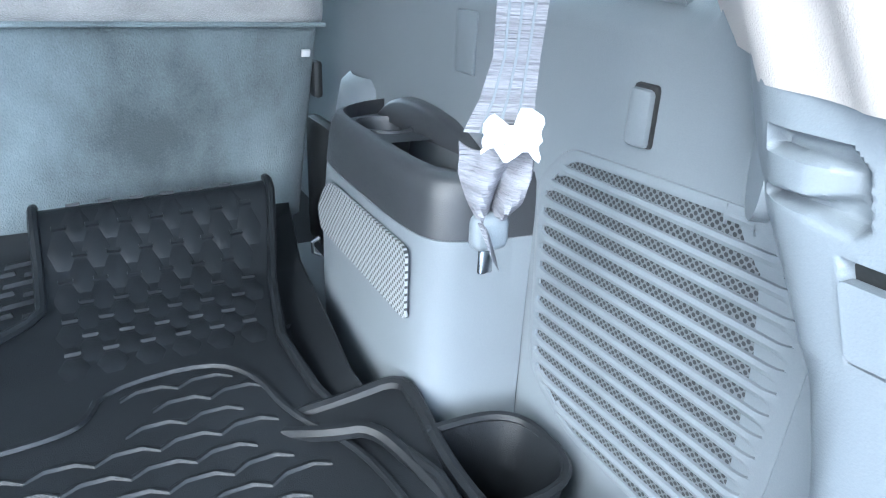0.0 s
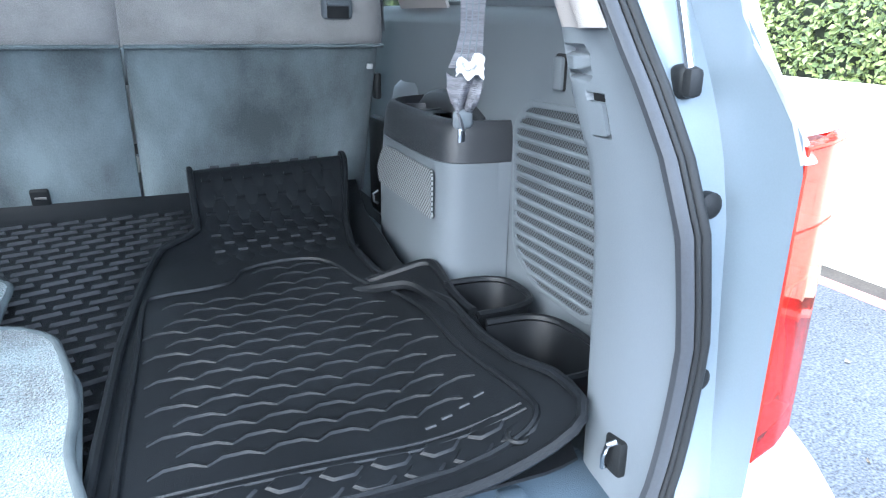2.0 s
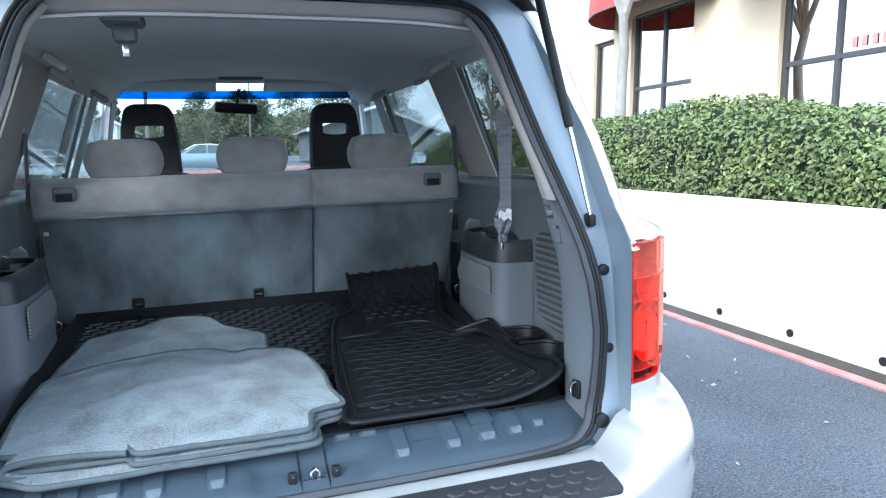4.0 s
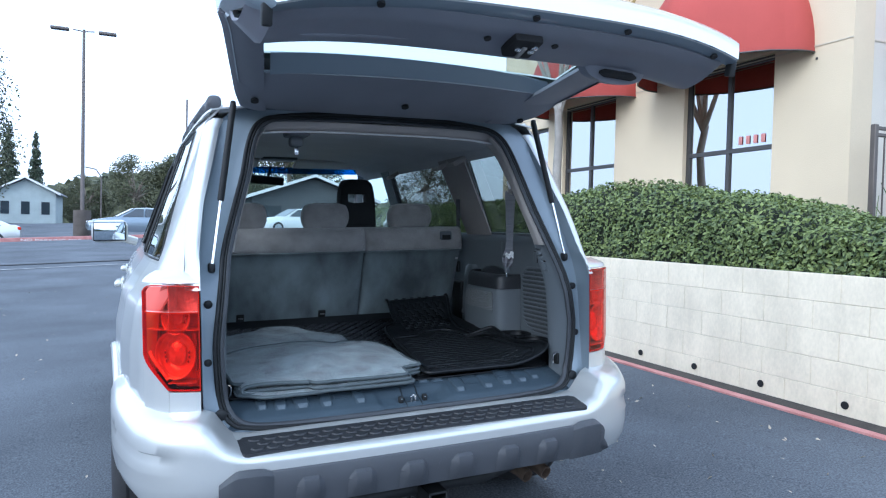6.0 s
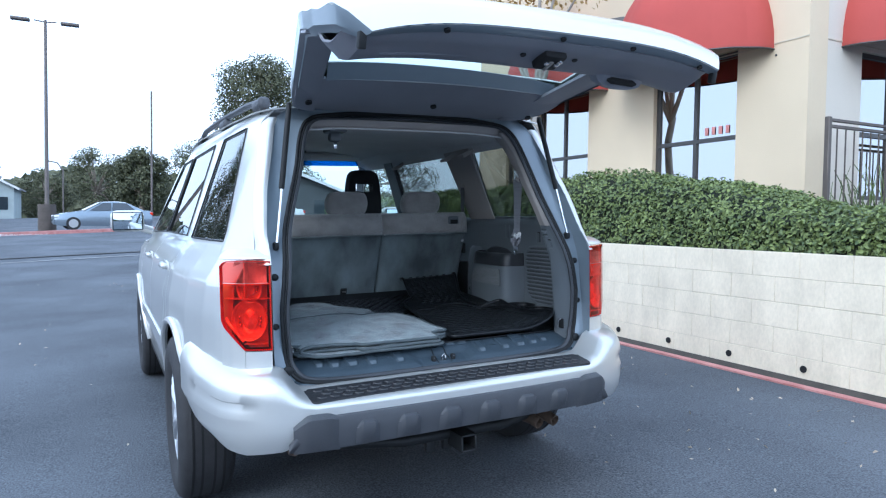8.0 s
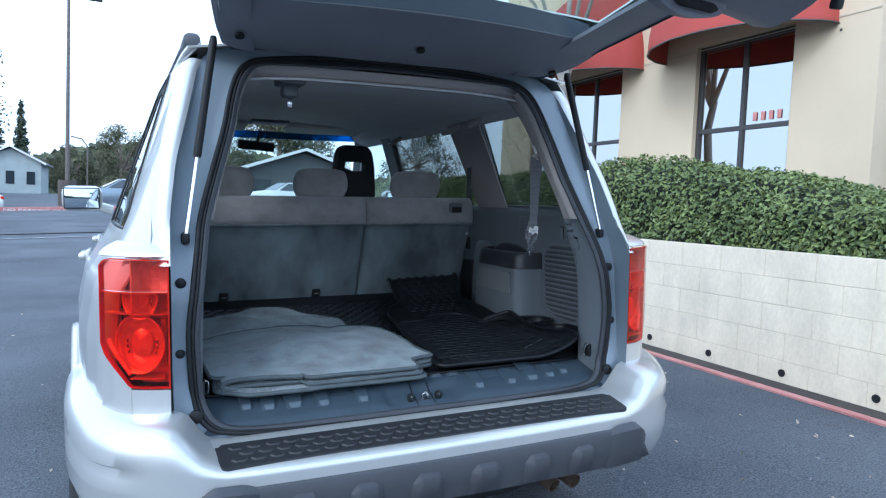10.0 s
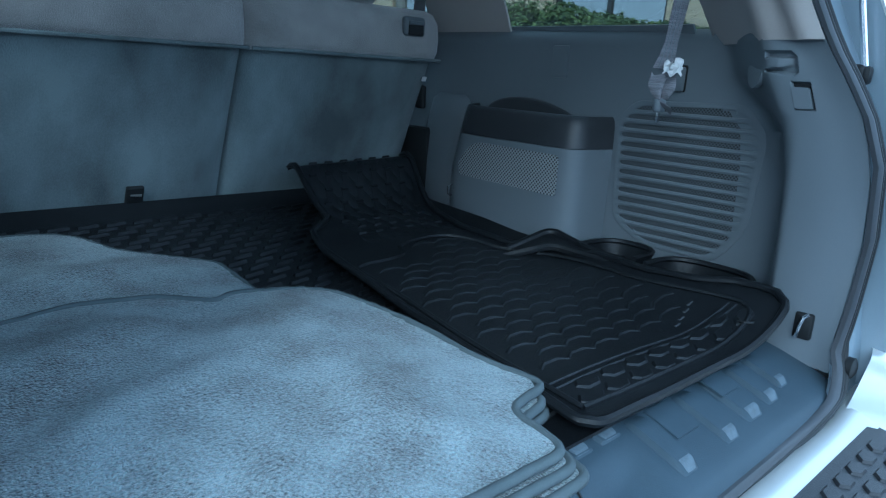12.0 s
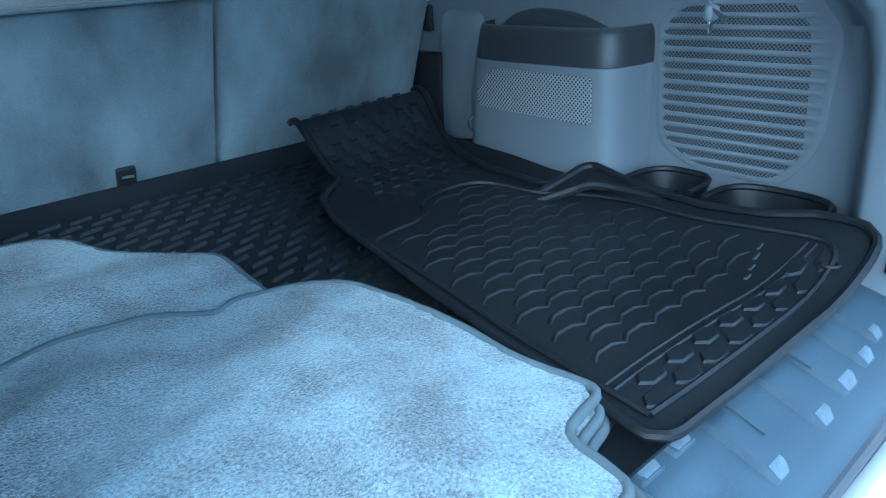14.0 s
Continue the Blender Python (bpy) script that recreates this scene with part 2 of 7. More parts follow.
def rbox(bm, c, s, bevel=0.004, seg=2, m=None):
    """A box with rounded edges, centre c and size s."""
    r = bmesh.ops.create_cube(bm, size=1.0)
    vs = r["verts"]
    bmesh.ops.scale(bm, vec=s, verts=vs)
    if bevel:
        es = list({e for v in vs for e in v.link_edges})
        out = bmesh.ops.bevel(bm, geom=es, offset=min(bevel, 0.49 * min(s)), segments=seg, affect="EDGES", profile=0.5)
        vs = list({v for f in out["faces"] for v in f.verts} | {v for v in vs if v.is_valid})
    if m is not None:
        bmesh.ops.transform(bm, matrix=m, verts=vs)
    bmesh.ops.translate(bm, vec=c, verts=vs)
    return vs


def tube(bm, pts, r, n=8, caps=True):
    """A round bar along pts; r is one radius or one for each point."""
    pts = [Vector(p) for p in pts]
    rs = r if isinstance(r, (list, tuple)) else [r] * len(pts)
    rings, side = [], None
    for i, p in enumerate(pts):
        d = (pts[min(i + 1, len(pts) - 1)] - pts[max(i - 1, 0)]).normalized()
        if side is None:
            side = d.orthogonal().normalized()
        side = (side - d * side.dot(d)).normalized()
        up = d.cross(side)
        rings.append([p + rs[i] * (math.cos(2 * math.pi * k / n) * side + math.sin(2 * math.pi * k / n) * up) for k in range(n)])
    loft(bm, rings, True, caps)
    return bm


def plate(bm, outline, to3d, depth):
    """A slab: outline of (a, b), to3d(a, b) gives the place, depth is the vector to its back."""
    d = Vector(depth)
    front = [bm.verts.new(Vector(to3d(a, b))) for a, b in outline]
    back = [bm.verts.new(v.co + d) for v in front]
    k = len(outline)
    bm.faces.new(front)
    bm.faces.new(back[::-1])
    for i in range(k):
        j = (i + 1) % k
        bm.faces.new((front[i], back[i], back[j], front[j]))
    return bm


def rounded(outline, r, seg=4):
    """An outline with its corners rounded; r is one radius or a list."""
    out, k = [], len(outline)
    for i, p in enumerate(outline):
        a, p, b = (Vector(outline[i - 1]), Vector(p), Vector(outline[(i + 1) % k]))
        rr = r[i] if isinstance(r, (list, tuple)) else r
        rr = min(rr, 0.45 * (a - p).length, 0.45 * (b - p).length)
        if rr <= 0:
            out.append((p.x, p.y))
            continue
        s, e = p + (a - p).normalized() * rr, p + (b - p).normalized() * rr
        for q in range(seg + 1):
            t = q / seg
            v = (1 - t) ** 2 * s + 2 * t * (1 - t) * p + t * t * e
            out.append((v.x, v.y))
    return out


def bm_new():
    return bmesh.new()


def mirrored(fn):
    """Run fn for the right side and for the left side of the car."""
    for side in (1, -1):
        fn(side)
# ---- ground and walls ----
SLOPE = math.tan(radians(1.9))


def ground_z(x, y=0.0):
    return SLOPE * max(-20.0, min(20.0, x)) + interp(y, [(7, 0.0), (36, 0.60), (90, 1.3), (400, 1.3)])


bm = bm_new()
xs = [-500, -200, -120, -60, -40, -20, -10, -5, -2, 0, 2, 5, 12, 20, 40, 80, 200, 500]
ys = [-500, -200, -60, -20, -5, 0, 3, 7, 12, 20, 28, 36, 50, 70, 90, 140, 300, 900]
vs = [[bm.verts.new((x, y, ground_z(x, y))) for y in ys] for x in xs]
for i in range(len(xs) - 1):
    for j in range(len(ys) - 1):
        bm.faces.new((vs[i][j], vs[i + 1][j], vs[i + 1][j + 1], vs[i][j + 1]))
ground = tagged(part("ground", bm, ASPHALT), "dark grey worn asphalt of a parking lot", "ground", kind="structure")

WALL_X, WALL_BASE, WALL_TOP = 3.32, 0.09, 1.045
Y0, Y1 = -4.0, 13.0
bm = bm_new()
rbox(bm, (WALL_X + 0.091, (Y0 + Y1) / 2, (WALL_BASE + WALL_TOP) / 2 - 0.103), (0.20, Y1 - Y0, WALL_TOP - WALL_BASE + 0.18), 0)
block_wall = tagged(part("block_wall", bm, MORTAR), "white painted concrete block retaining wall with stained joints", "wall", kind="structure")
bm = bm_new()
grid(bm, 2, 40, lambda u, v: (WALL_X - 0.215 + 0.075 * u, Y0 + (Y1 - Y0) * v, ground_z(WALL_X - 0.15) + 0.012 + 0.004 * noise.noise((u, v * 30, 3))))
tagged(part("kerb", thick(bm, 0.03), KERB_RED), "faded red painted strip along the wall foot", "kerb", kind="structure")
bm = bm_new()
grid(bm, 2, 60, lambda u, v: (WALL_X - 0.14 + 0.15 * u, Y0 + (Y1 - Y0) * v, ground_z(WALL_X - 0.14 + 0.15 * u) + 0.010 + 0.012 * u + 0.008 * noise.noise((u * 2, v * 60, 5))))
tagged(part("gutter", bm, SOIL), "dark dirt gathered along the wall foot", "ground", kind="structure")
# planter bed behind the wall
bm = bm_new()
grid(bm, 6, 40, lambda u, v: (WALL_X + 0.2 + 2.0 * u, Y0 + (Y1 - Y0) * v, 0.95 + 0.03 * noise.noise((u * 9, v * 60, 0))))
tagged(part("planter_soil", bm, SOIL), "bare dark soil of the raised planter", "ground", kind="structure")

# building: west wall along the lot, south wall past its corner
BX, BY, BEND, BH = 5.4, 2.27, 9.2, 9.0
WIN_W = [(3.17, 4.51, 1.55, 3.30), (5.88, 7.21, 1.55, 3.30), (7.66, 8.22, 1.0, 3.06)]
WIN_S = [(6.30, 7.60, 1.55, 3.20)]


def wall_with_holes(a0, a1, z0, z1, holes, to3d, depth, mat, name, label):
    """A wall slab in strips round rectangular openings given as (a0, a1, z0, z1)."""
    bm = bm_new()
    cuts = sorted({a0, a1, *[h[0] for h in holes], *[h[1] for h in holes]})
    for p, q in zip(cuts, cuts[1:]):
        hs = [h for h in holes if h[0] <= p and h[1] >= q]
        spans = [(z0, z1)] if not hs else [(z0, hs[0][2]), (hs[0][3], z1)]
        for s, e in spans:
            plate(bm, [(p, s), (q, s), (q, e), (p, e)], to3d, depth)
    return tagged(part(name, bm, mat, merge=0.001), label, "wall", kind="structure")


wall_with_holes(BY, BEND, 0.8, BH, WIN_W, lambda a, z: (BX, a, z), (0.3, 0, 0), STUCCO, "wall_west", "tan stucco wall of a commercial building")
wall_with_holes(BX + 0.301, 22, 0.8, BH, WIN_S, lambda a, z: (a, BY, z), (0, 0.3, 0), STUCCO_W, "wall_south", "pale stucco end wall of the building")
bm = bm_new()
rbox(bm, (13.6, 5.9, 4.6), (16.0, 0.02, 8.0), 0)
rbox(bm, (13.6, BEND - 0.01, 4.6), (16.0, 0.3, 8.0), 0)
rbox(bm, (13.7, 5.7, BH), (16.6, 7.0, 0.2), 0)
rbox(bm, (13.7, 5.7, 0.9), (16.0, 6.6, 0.1), 0)
tagged(part("wall_inner", bm, STUCCO_W), "plain inner walls and roof slab of the building", "wall", kind="structure")
bm = bm_new()
grid(bm, 1, 30, lambda u, v: (BX - 0.004, BY + (BEND - BY) * v, 3.245 + 0.012 * u))
part("score_line", thick(bm, 0.004), MORTAR, bpy.data.objects["wall_west"])
bm = bm_new()
grid(bm, 1, 6, lambda u, v: (BX + 0.30 + 6 * v, BY - 0.004, 3.245 + 0.012 * u))
part("score_line", thick(bm, 0.004), MORTAR, bpy.data.objects["wall_south"])


def shop_window(name, hole, to3d, inward, label, cols=2, transom=2.29):
    """A dark framed window with mullion and transom set back in its opening."""
    a0, a1, z0, z1 = hole
    w = thing(name, label, "window", kind="structure")
    d = Vector(inward)
    def bar_box(p0, q0, p1, q1, nm="window_frame"):
        bm = bm_new()
        plate(bm, [(p0, q0), (p1, q0), (p1, q1), (p0, q1)], lambda a, z: Vector(to3d(a, z)) + d * 0.06, d * 0.06)
        part(nm, bm, FRAME, w)
    t = 0.05
    bar_box(a0, z0, a0 + t, z1)
    bar_box(a1 - t, z0, a1, z1)
    bar_box(a0 + t, z1 - t, a1 - t, z1)
    bar_box(a0 + t, z0, a1 - t, z0 + t, "window_sill")
    edges = [a0 + t + (a1 - a0 - 2 * t) * k / cols for k in range(cols + 1)]
    for a in edges[1:-1]:
        bar_box(a - t / 2, z0 + t, a + t / 2, z1 - t, "mullion")
    rows = [z0 + t, transom, z1 - t] if transom else [z0 + t, z1 - t]
    for p, q in zip(edges, edges[1:]):
        p, q = p + (t / 2 if p > edges[0] else 0), q - (t / 2 if q < edges[-1] else 0)
        if transom:
            bar_box(p, transom - t / 2, q, transom + t / 2, "transom")
        for r, u in zip(rows, rows[1:]):
            bm = bm_new()
            plate(bm, [(p, r), (q, r), (q, u), (p, u)], lambda a, z: Vector(to3d(a, z)) + d * 0.085, d * 0.006)
            part("pane", bm, GLASS_H, w)
    bm = bm_new()
    plate(bm, [(a0, z0), (a1, z0), (a1, z1), (a0, z1)], lambda a, z: Vector(to3d(a, z)) + d * 0.24, d * 0.02)
    part("blind", bm, WHITE if name != "window_3" else BLACK, w, "pale blind behind the glass")
    return w


win_1 = shop_window("window_1", WIN_W[0], lambda a, z: (BX, a, z), (1, 0, 0), "brown framed shop window reflecting the sky")
win_2 = shop_window("window_2", WIN_W[1], lambda a, z: (BX, a, z), (1, 0, 0), "brown framed shop window beside a small tree")
shop_window("door_1", WIN_W[2], lambda a, z: (BX, a, z), (1, 0, 0), "brown framed glazed door of the building", cols=1, transom=None)
win_3 = shop_window("window_3", WIN_S[0], lambda a, z: (a, BY, z), (0, 1, 0), "dark shop window with a small red sign")
# number on the pane, as plain bars
for k in range(4):
    bm = bm_new()
    rbox(bm, (BX + 0.075, 3.67 - 0.105 * k, 2.40), (0.006, 0.05, 0.095), 0.02, 3)
    part("number_bar", bm, NEON_R, win_1, "red number mark")
bm = bm_new()
rbox(bm, (6.60, BY + 0.12, 2.46), (0.34, 0.01, 0.16), 0.02, 2)
sign = part("sign_board", bm, BLACK, win_3)
for k, x in enumerate((6.48, 6.54, 6.60, 6.66, 6.72)):
    bm = bm_new()
    rbox(bm, (x, BY + 0.11, 2.47), (0.035, 0.008, 0.07), 0.006, 2)
    part("sign_bar", bm, SIGN_GLOW, sign, "red lit sign letter as a bar")


def awning(c, half, rise, reach, across, out, label):
    """A bubble awning: a quarter dome in gores, with a short valance. across and out: unit vectors."""
    a = thing("awning", label, "awning", "shop awnings")
    c, across, out = Vector(c), Vector(across), Vector(out)
    def dome(u, v):
        th, ph = math.pi * u, math.pi / 2 * v
        r = 1.0 + 0.012 * abs(math.sin(8 * math.pi * u)) - 0.01
        return c + r * (across * (half * math.cos(th) * math.cos(ph) ** 0.9) + out * (reach * math.sin(th) * math.cos(ph) ** 0.9) + Vector((0, 0, rise * math.sin(ph))))
    for k in range(8):
        bm = bm_new()
        grid(bm, 5, 12, lambda u, v: dome((k + u) / 8, v))
        part("gore", thick(bm, 0.006), AWNING, a)
    bm = bm_new()
    grid(bm, 40, 1, lambda u, v: dome(u, 0) * 1.0 - Vector((0, 0, 0.05 * v)))
    part("valance", thick(bm, 0.005), AWNING, a)
    bm = bm_new()
    tube(bm, [dome(u / 40, 0) - Vector((0, 0, 0.048)) for u in range(41)], 0.011, 6)
    part("frame_hoop", bm, FRAME, a)


awning((BX, 3.86, 3.24), 1.18, 1.25, 0.85, (0, 1, 0), (-1, 0, 0), "faded red fabric bubble awning over a shop window")
awning((BX, 6.56, 3.24), 1.12, 1.25, 0.85, (0, 1, 0), (-1, 0, 0), "faded red fabric bubble awning over a shop window")
awning((7.08, BY, 3.24), 1.15, 1.25, 0.85, (1, 0, 0), (0, -1, 0), "faded red fabric bubble awning on the end wall")
bm = bm_new()
rbox(bm, (BX - 0.10, 5.18, 4.08), (0.16, 0.30, 0.14), 0.03, 2, Matrix.Rotation(0.5, 4, "Z"))
fl = tagged(part("flood_light", bm, FRAME), "small grey flood light on the wall", "lamp")
bm = bm_new()
tube(bm, [(BX - 0.004, 2.45, 3.98), (BX - 0.06, 2.45, 3.94), (BX - 0.10, 2.45, 3.90)], [0.03, 0.025, 0.03], 12)
tagged(part("security_camera", bm, WHITE), "small white security camera on the wall", "camera")
bm = bm_new()
rbox(bm, (BX - 0.006, 2.66, 3.12), (0.012, 0.025, 0.025), 0.004, 1)
tagged(part("wall_anchor", bm, FRAME), "small dark anchor plate in the wall", "fitting")

# iron fence in front of the end wall
fence = thing("fence", "dark iron picket fence beside the planter", "fence")
bm = bm_new()
rbox(bm, (5.06, 1.8, 1.64), (0.05, 0.05, 1.34), 0.006, 1)
part("post", bm, FENCE, fence)
for z in (2.26, 2.20, 1.12):
    bm = bm_new()
    rbox(bm, (6.6, 1.8, z + 0.02), (3.1, 0.035, 0.03), 0.004, 1)
    part("rail", bm, FENCE, fence)
for k in range(22):
    bm = bm_new()
    x = 5.2 + 0.135 * k
    tube(bm, [(x, 1.8, 1.0), (x, 1.8, 2.2)], 0.008, 6)
    part("picket", bm, FENCE, fence)
# ---- the parked car: body ----
car = thing("suv", "silver sport utility vehicle parked with its tailgate raised", "car", m=CAR)

TAPER = [(-0.082, 0.265), (-0.07, 0.222), (-0.045, 0.172), (-0.01, 0.150), (0.035, 0.117), (0.09, 0.092), (0.22, 0.060), (0.5, 0.026), (0.9, 0.0)]
SECTION = [(0.28, 0.90), (0.45, 0.935), (0.70, 0.962), (0.90, 0.955), (1.03, 0.93), (1.10, 0.885), (1.16, 0.845), (1.64, 0.675), (1.70, 0.62)]


def side_x(y, z):
    """Half width of the body at a place along it and a height."""
    front = interp(y, [(3.6, 0.0), (4.2, 0.08), (4.5, 0.3)])
    return interp(z, SECTION) - interp(y, TAPER) * interp(z, [(0.9, 1.0), (1.64, 0.45)]) - front


def rear_y(z):
    """The tail opening's plane: upright below the belt, leaning forward above it."""
    return interp(z, [(0.60, -0.050), (0.72, -0.044), (0.80, -0.030), (0.95, -0.014), (1.03, -0.007), (1.10, 0.010), (1.16, 0.035), (1.25, 0.078), (1.46, 0.165), (1.68, 0.250)])


AX, REAR_AXLE, FRONT_AXLE, WHEEL_R = 0.0, 0.82, 3.52, 0.367


def sill_z(y):
    z = 0.30
    for c in (REAR_AXLE, FRONT_AXLE):
        d = abs(y - c)
        if d < 0.43:
            z = max(z, 0.36 + math.sqrt(0.43 ** 2 - d ** 2))
    return z


def body_panel(name, s, y0, y1, n, top=1.16, low=None, label=""):
    bm = bm_new()

    def at(u, v):
        y = y0 + (y1 - y0) * u
        lo = sill_z(y) if low is None else max(low, sill_z(y))
        hi = top if top < 1.12 else interp(y, [(-0.08, 1.10), (0.0, 1.125), (0.12, top)])
        z = lo + (hi - lo) * v
        return (s * side_x(y, z), y, z)
    grid(bm, n, 22, at)
    return part(name, thick(bm, 0.006), PAINT, car, label)


def pillar(name, s, corners, mat, inset=0.0, d=0.006, n=8, parent=car):
    """A strip of the side between two window openings: corners (y, z) bottom rear, bottom front, top front, top rear."""
    (a, b, c, e) = corners
    bm = bm_new()

    def at(u, v):
        y = (a[0] + (b[0] - a[0]) * u) * (1 - v) + (e[0] + (c[0] - e[0]) * u) * v
        z = (a[1] + (b[1] - a[1]) * u) * (1 - v) + (e[1] + (c[1] - e[1]) * u) * v
        return (s * (side_x(y, z) - inset), y, z)
    grid(bm, n, 6, at)
    return part(name, thick(bm, d), mat, parent)


# window openings of a side: bottom rear, bottom front, top front, top rear (y, z)
QUARTER = ((0.27, 1.175), (0.93, 1.175), (0.93, 1.635), (0.45, 1.635))
REAR_DOOR = ((1.13, 1.18), (2.13, 1.18), (2.05, 1.635), (1.20, 1.635))
FRONT_DOOR = ((2.22, 1.18), (3.30, 1.16), (2.62, 1.635), (2.14, 1.635))


def build_side(s):
    body_panel("quarter_panel", s, 0.012, 1.06, 60, low=0.62)
    body_panel("rear_door", s, 1.068, 2.17, 24, label="silver rear door with body-coloured handle")
    body_panel("front_door", s, 2.178, 3.22, 24)
    body_panel("front_wing", s, 3.228, 4.40, 30, top=1.08)
    # flared arch lips
    for c in (REAR_AXLE, FRONT_AXLE):
        bm = bm_new()
        pts = []
        for k in range(25):
            a = math.pi * k / 24
            y, z = c + 0.445 * math.cos(a), 0.36 + 0.445 * math.sin(a)
            if y > REAR_AXLE or z > 0.60 or c == FRONT_AXLE:
                pts.append((s * (side_x(y, z) + 0.004), y, max(z, 0.34)))
        tube(bm, pts, 0.017, 8)
        part("arch_lip", bm, PAINT, car)
    # dark wheel well and inner lining
    bm = bm_new()
    grid(bm, 50, 1, lambda u, v: (s * (side_x(0.1 + 4.1 * u, 0.8) - 0.045), 0.1 + 4.1 * u, (max(sill_z(0.1 + 4.1 * u) + 0.02, 0.66 if u < 0.09 else 0.0), 0.95)[int(v)]))
    part("inner_panel", thick(bm, 0.004), BLACK, car)
    # greenhouse
    pillar("rear_pillar", s, ((-0.01, 1.13), (0.26, 1.13), QUARTER[3], (0.232, 1.635)), PAINT)
    pillar("belt_rail", s, ((0.25, 1.150), (3.42, 1.14), (3.36, 1.17), (0.25, 1.180)), PAINT, n=30)
    pillar("centre_pillar", s, (QUARTER[1], REAR_DOOR[0], REAR_DOOR[3], QUARTER[2]), PAINT)
    pillar("door_pillar", s, (REAR_DOOR[1], FRONT_DOOR[0], FRONT_DOOR[3], REAR_DOOR[2]), RUBBER)
    pillar("front_pillar", s, ((3.30, 1.15), (3.42, 1.15), (2.70, 1.715), (2.60, 1.67)), PAINT)
    pillar("roof_edge", s, ((0.232, 1.63), (2.70, 1.63), (2.66, 1.745), (0.22, 1.70)), PAINT, n=20)
    for nm, q in (("quarter_window", QUARTER), ("rear_door_window", REAR_DOOR), ("front_door_window", FRONT_DOOR)):
        w = pillar(nm, s, q, GLASS if nm != "front_door_window" else GLASS_C, inset=0.004, d=0.003)
        w.visible_shadow = False
        bm = bm_new()
        ring = []
        for (y0, z0), (y1, z1) in zip(q, q[1:] + q[:1]):
            for k in range(8):
                y, z = y0 + (y1 - y0) * k / 8, z0 + (z1 - z0) * k / 8
                ring.append((s * (side_x(y, z) + 0.001), y, z))
        tube(bm, ring + ring[:2], 0.0045, 6)
        part("window_seal", bm, RUBBER, w)
    # handles
    for y in (1.16, 2.28):
        bm = bm_new()
        rbox(bm, (s * (side_x(y, 1.03) + 0.022), y + 0.06, 1.03), (0.03, 0.17, 0.028), 0.012, 3)
        rbox(bm, (s * (side_x(y, 1.03) + 0.004), y + 0.06, 1.03), (0.012, 0.20, 0.045), 0.005, 2)
        part("door_handle", bm, PAINT, car, "body-coloured pull handle")
    # fuel flap line and side rub strip
    bm = bm_new()
    grid(bm, 20, 2, lambda u, v: (s * (side_x(1.2 + 1.9 * u, 0.62) + 0.012), 1.2 + 1.9 * u, 0.58 + 0.07 * v))
    part("rub_strip", thick(bm, 0.012), PAINT, car)
    # door mirror
    mirror = None
    bm = bm_new()
    rbox(bm, (s * 1.045, 2.98, 1.245), (0.225, 0.12, 0.155), 0.045, 4)
    tube(bm, [(s * 0.88, 3.02, 1.17), (s * 0.97, 3.0, 1.2)], 0.03, 8)
    mirror = part("door_mirror", bm, PAINT, car)
    bm = bm_new()
    rbox(bm, (s * 1.045, 2.922, 1.245), (0.200, 0.012, 0.130), 0.005, 3)
    part("mirror_rim", bm, RUBBER, mirror)
    bm = bm_new()
    rbox(bm, (s * 1.045, 2.916, 1.245), (0.188, 0.010, 0.118), 0.004, 3)
    part("mirror_glass", bm, MIRROR, mirror, "door mirror glass")


mirrored(build_side)

# roof and bonnet
bm = bm_new()
grid(bm, 20, 24, lambda u, v: ((u * 2 - 1) * 0.63, 0.205 + 2.48 * v, 1.695 + interp(v, [(0, 0.0), (0.35, 0.035), (0.75, 0.062), (1, 0.07)]) + 0.055 * (1 - (u * 2 - 1) ** 2) - 0.03 * max(0.0, v - 0.8) * 5 * (v - 0.8) * 5 - 0.012 * max(0, 0.1 - v) * 10))
part("roof", thick(bm, 0.006), PAINT, car)
bm = bm_new()
grid(bm, 12, 12, lambda u, v: ((u * 2 - 1) * (0.84 - 0.1 * v), 3.42 + 0.95 * v, 1.12 - 0.05 * v - 0.16 * v ** 4 - 0.03 * (u * 2 - 1) ** 2))
part("bonnet", thick(bm, 0.006), PAINT, car)
bm = bm_new()
rbox(bm, (0, 4.36, 0.62), (1.6, 0.34, 0.62), 0.12, 4)
part("front_bumper", bm, PAINT, car)
bm = bm_new()
rbox(bm, (0, 2.4, 0.40), (1.40, 3.2, 0.14), 0.02)
rbox(bm, (0, 0.9, 0.58), (1.25, 1.9, 0.16), 0.03)
part("underbody", bm, BLACK, car)


def roof_rail(s):
    bm = bm_new()
    pts = [(s * 0.60, 0.42, 1.70), (s * 0.60, 0.50, 1.752), (s * 0.60, 0.75, 1.772), (s * 0.60, 1.5, 1.80), (s * 0.60, 2.1, 1.805), (s * 0.60, 2.3, 1.77)]
    tube(bm, pts, 0.016, 8)
    for y in (0.47, 1.35, 2.26):
        rbox(bm, (s * 0.60, y, 1.728 + 0.022 * min(1.5, y)), (0.05, 0.16, 0.05), 0.018, 3)
    part("roof_rail", bm, CLAD, car)


mirrored(roof_rail)

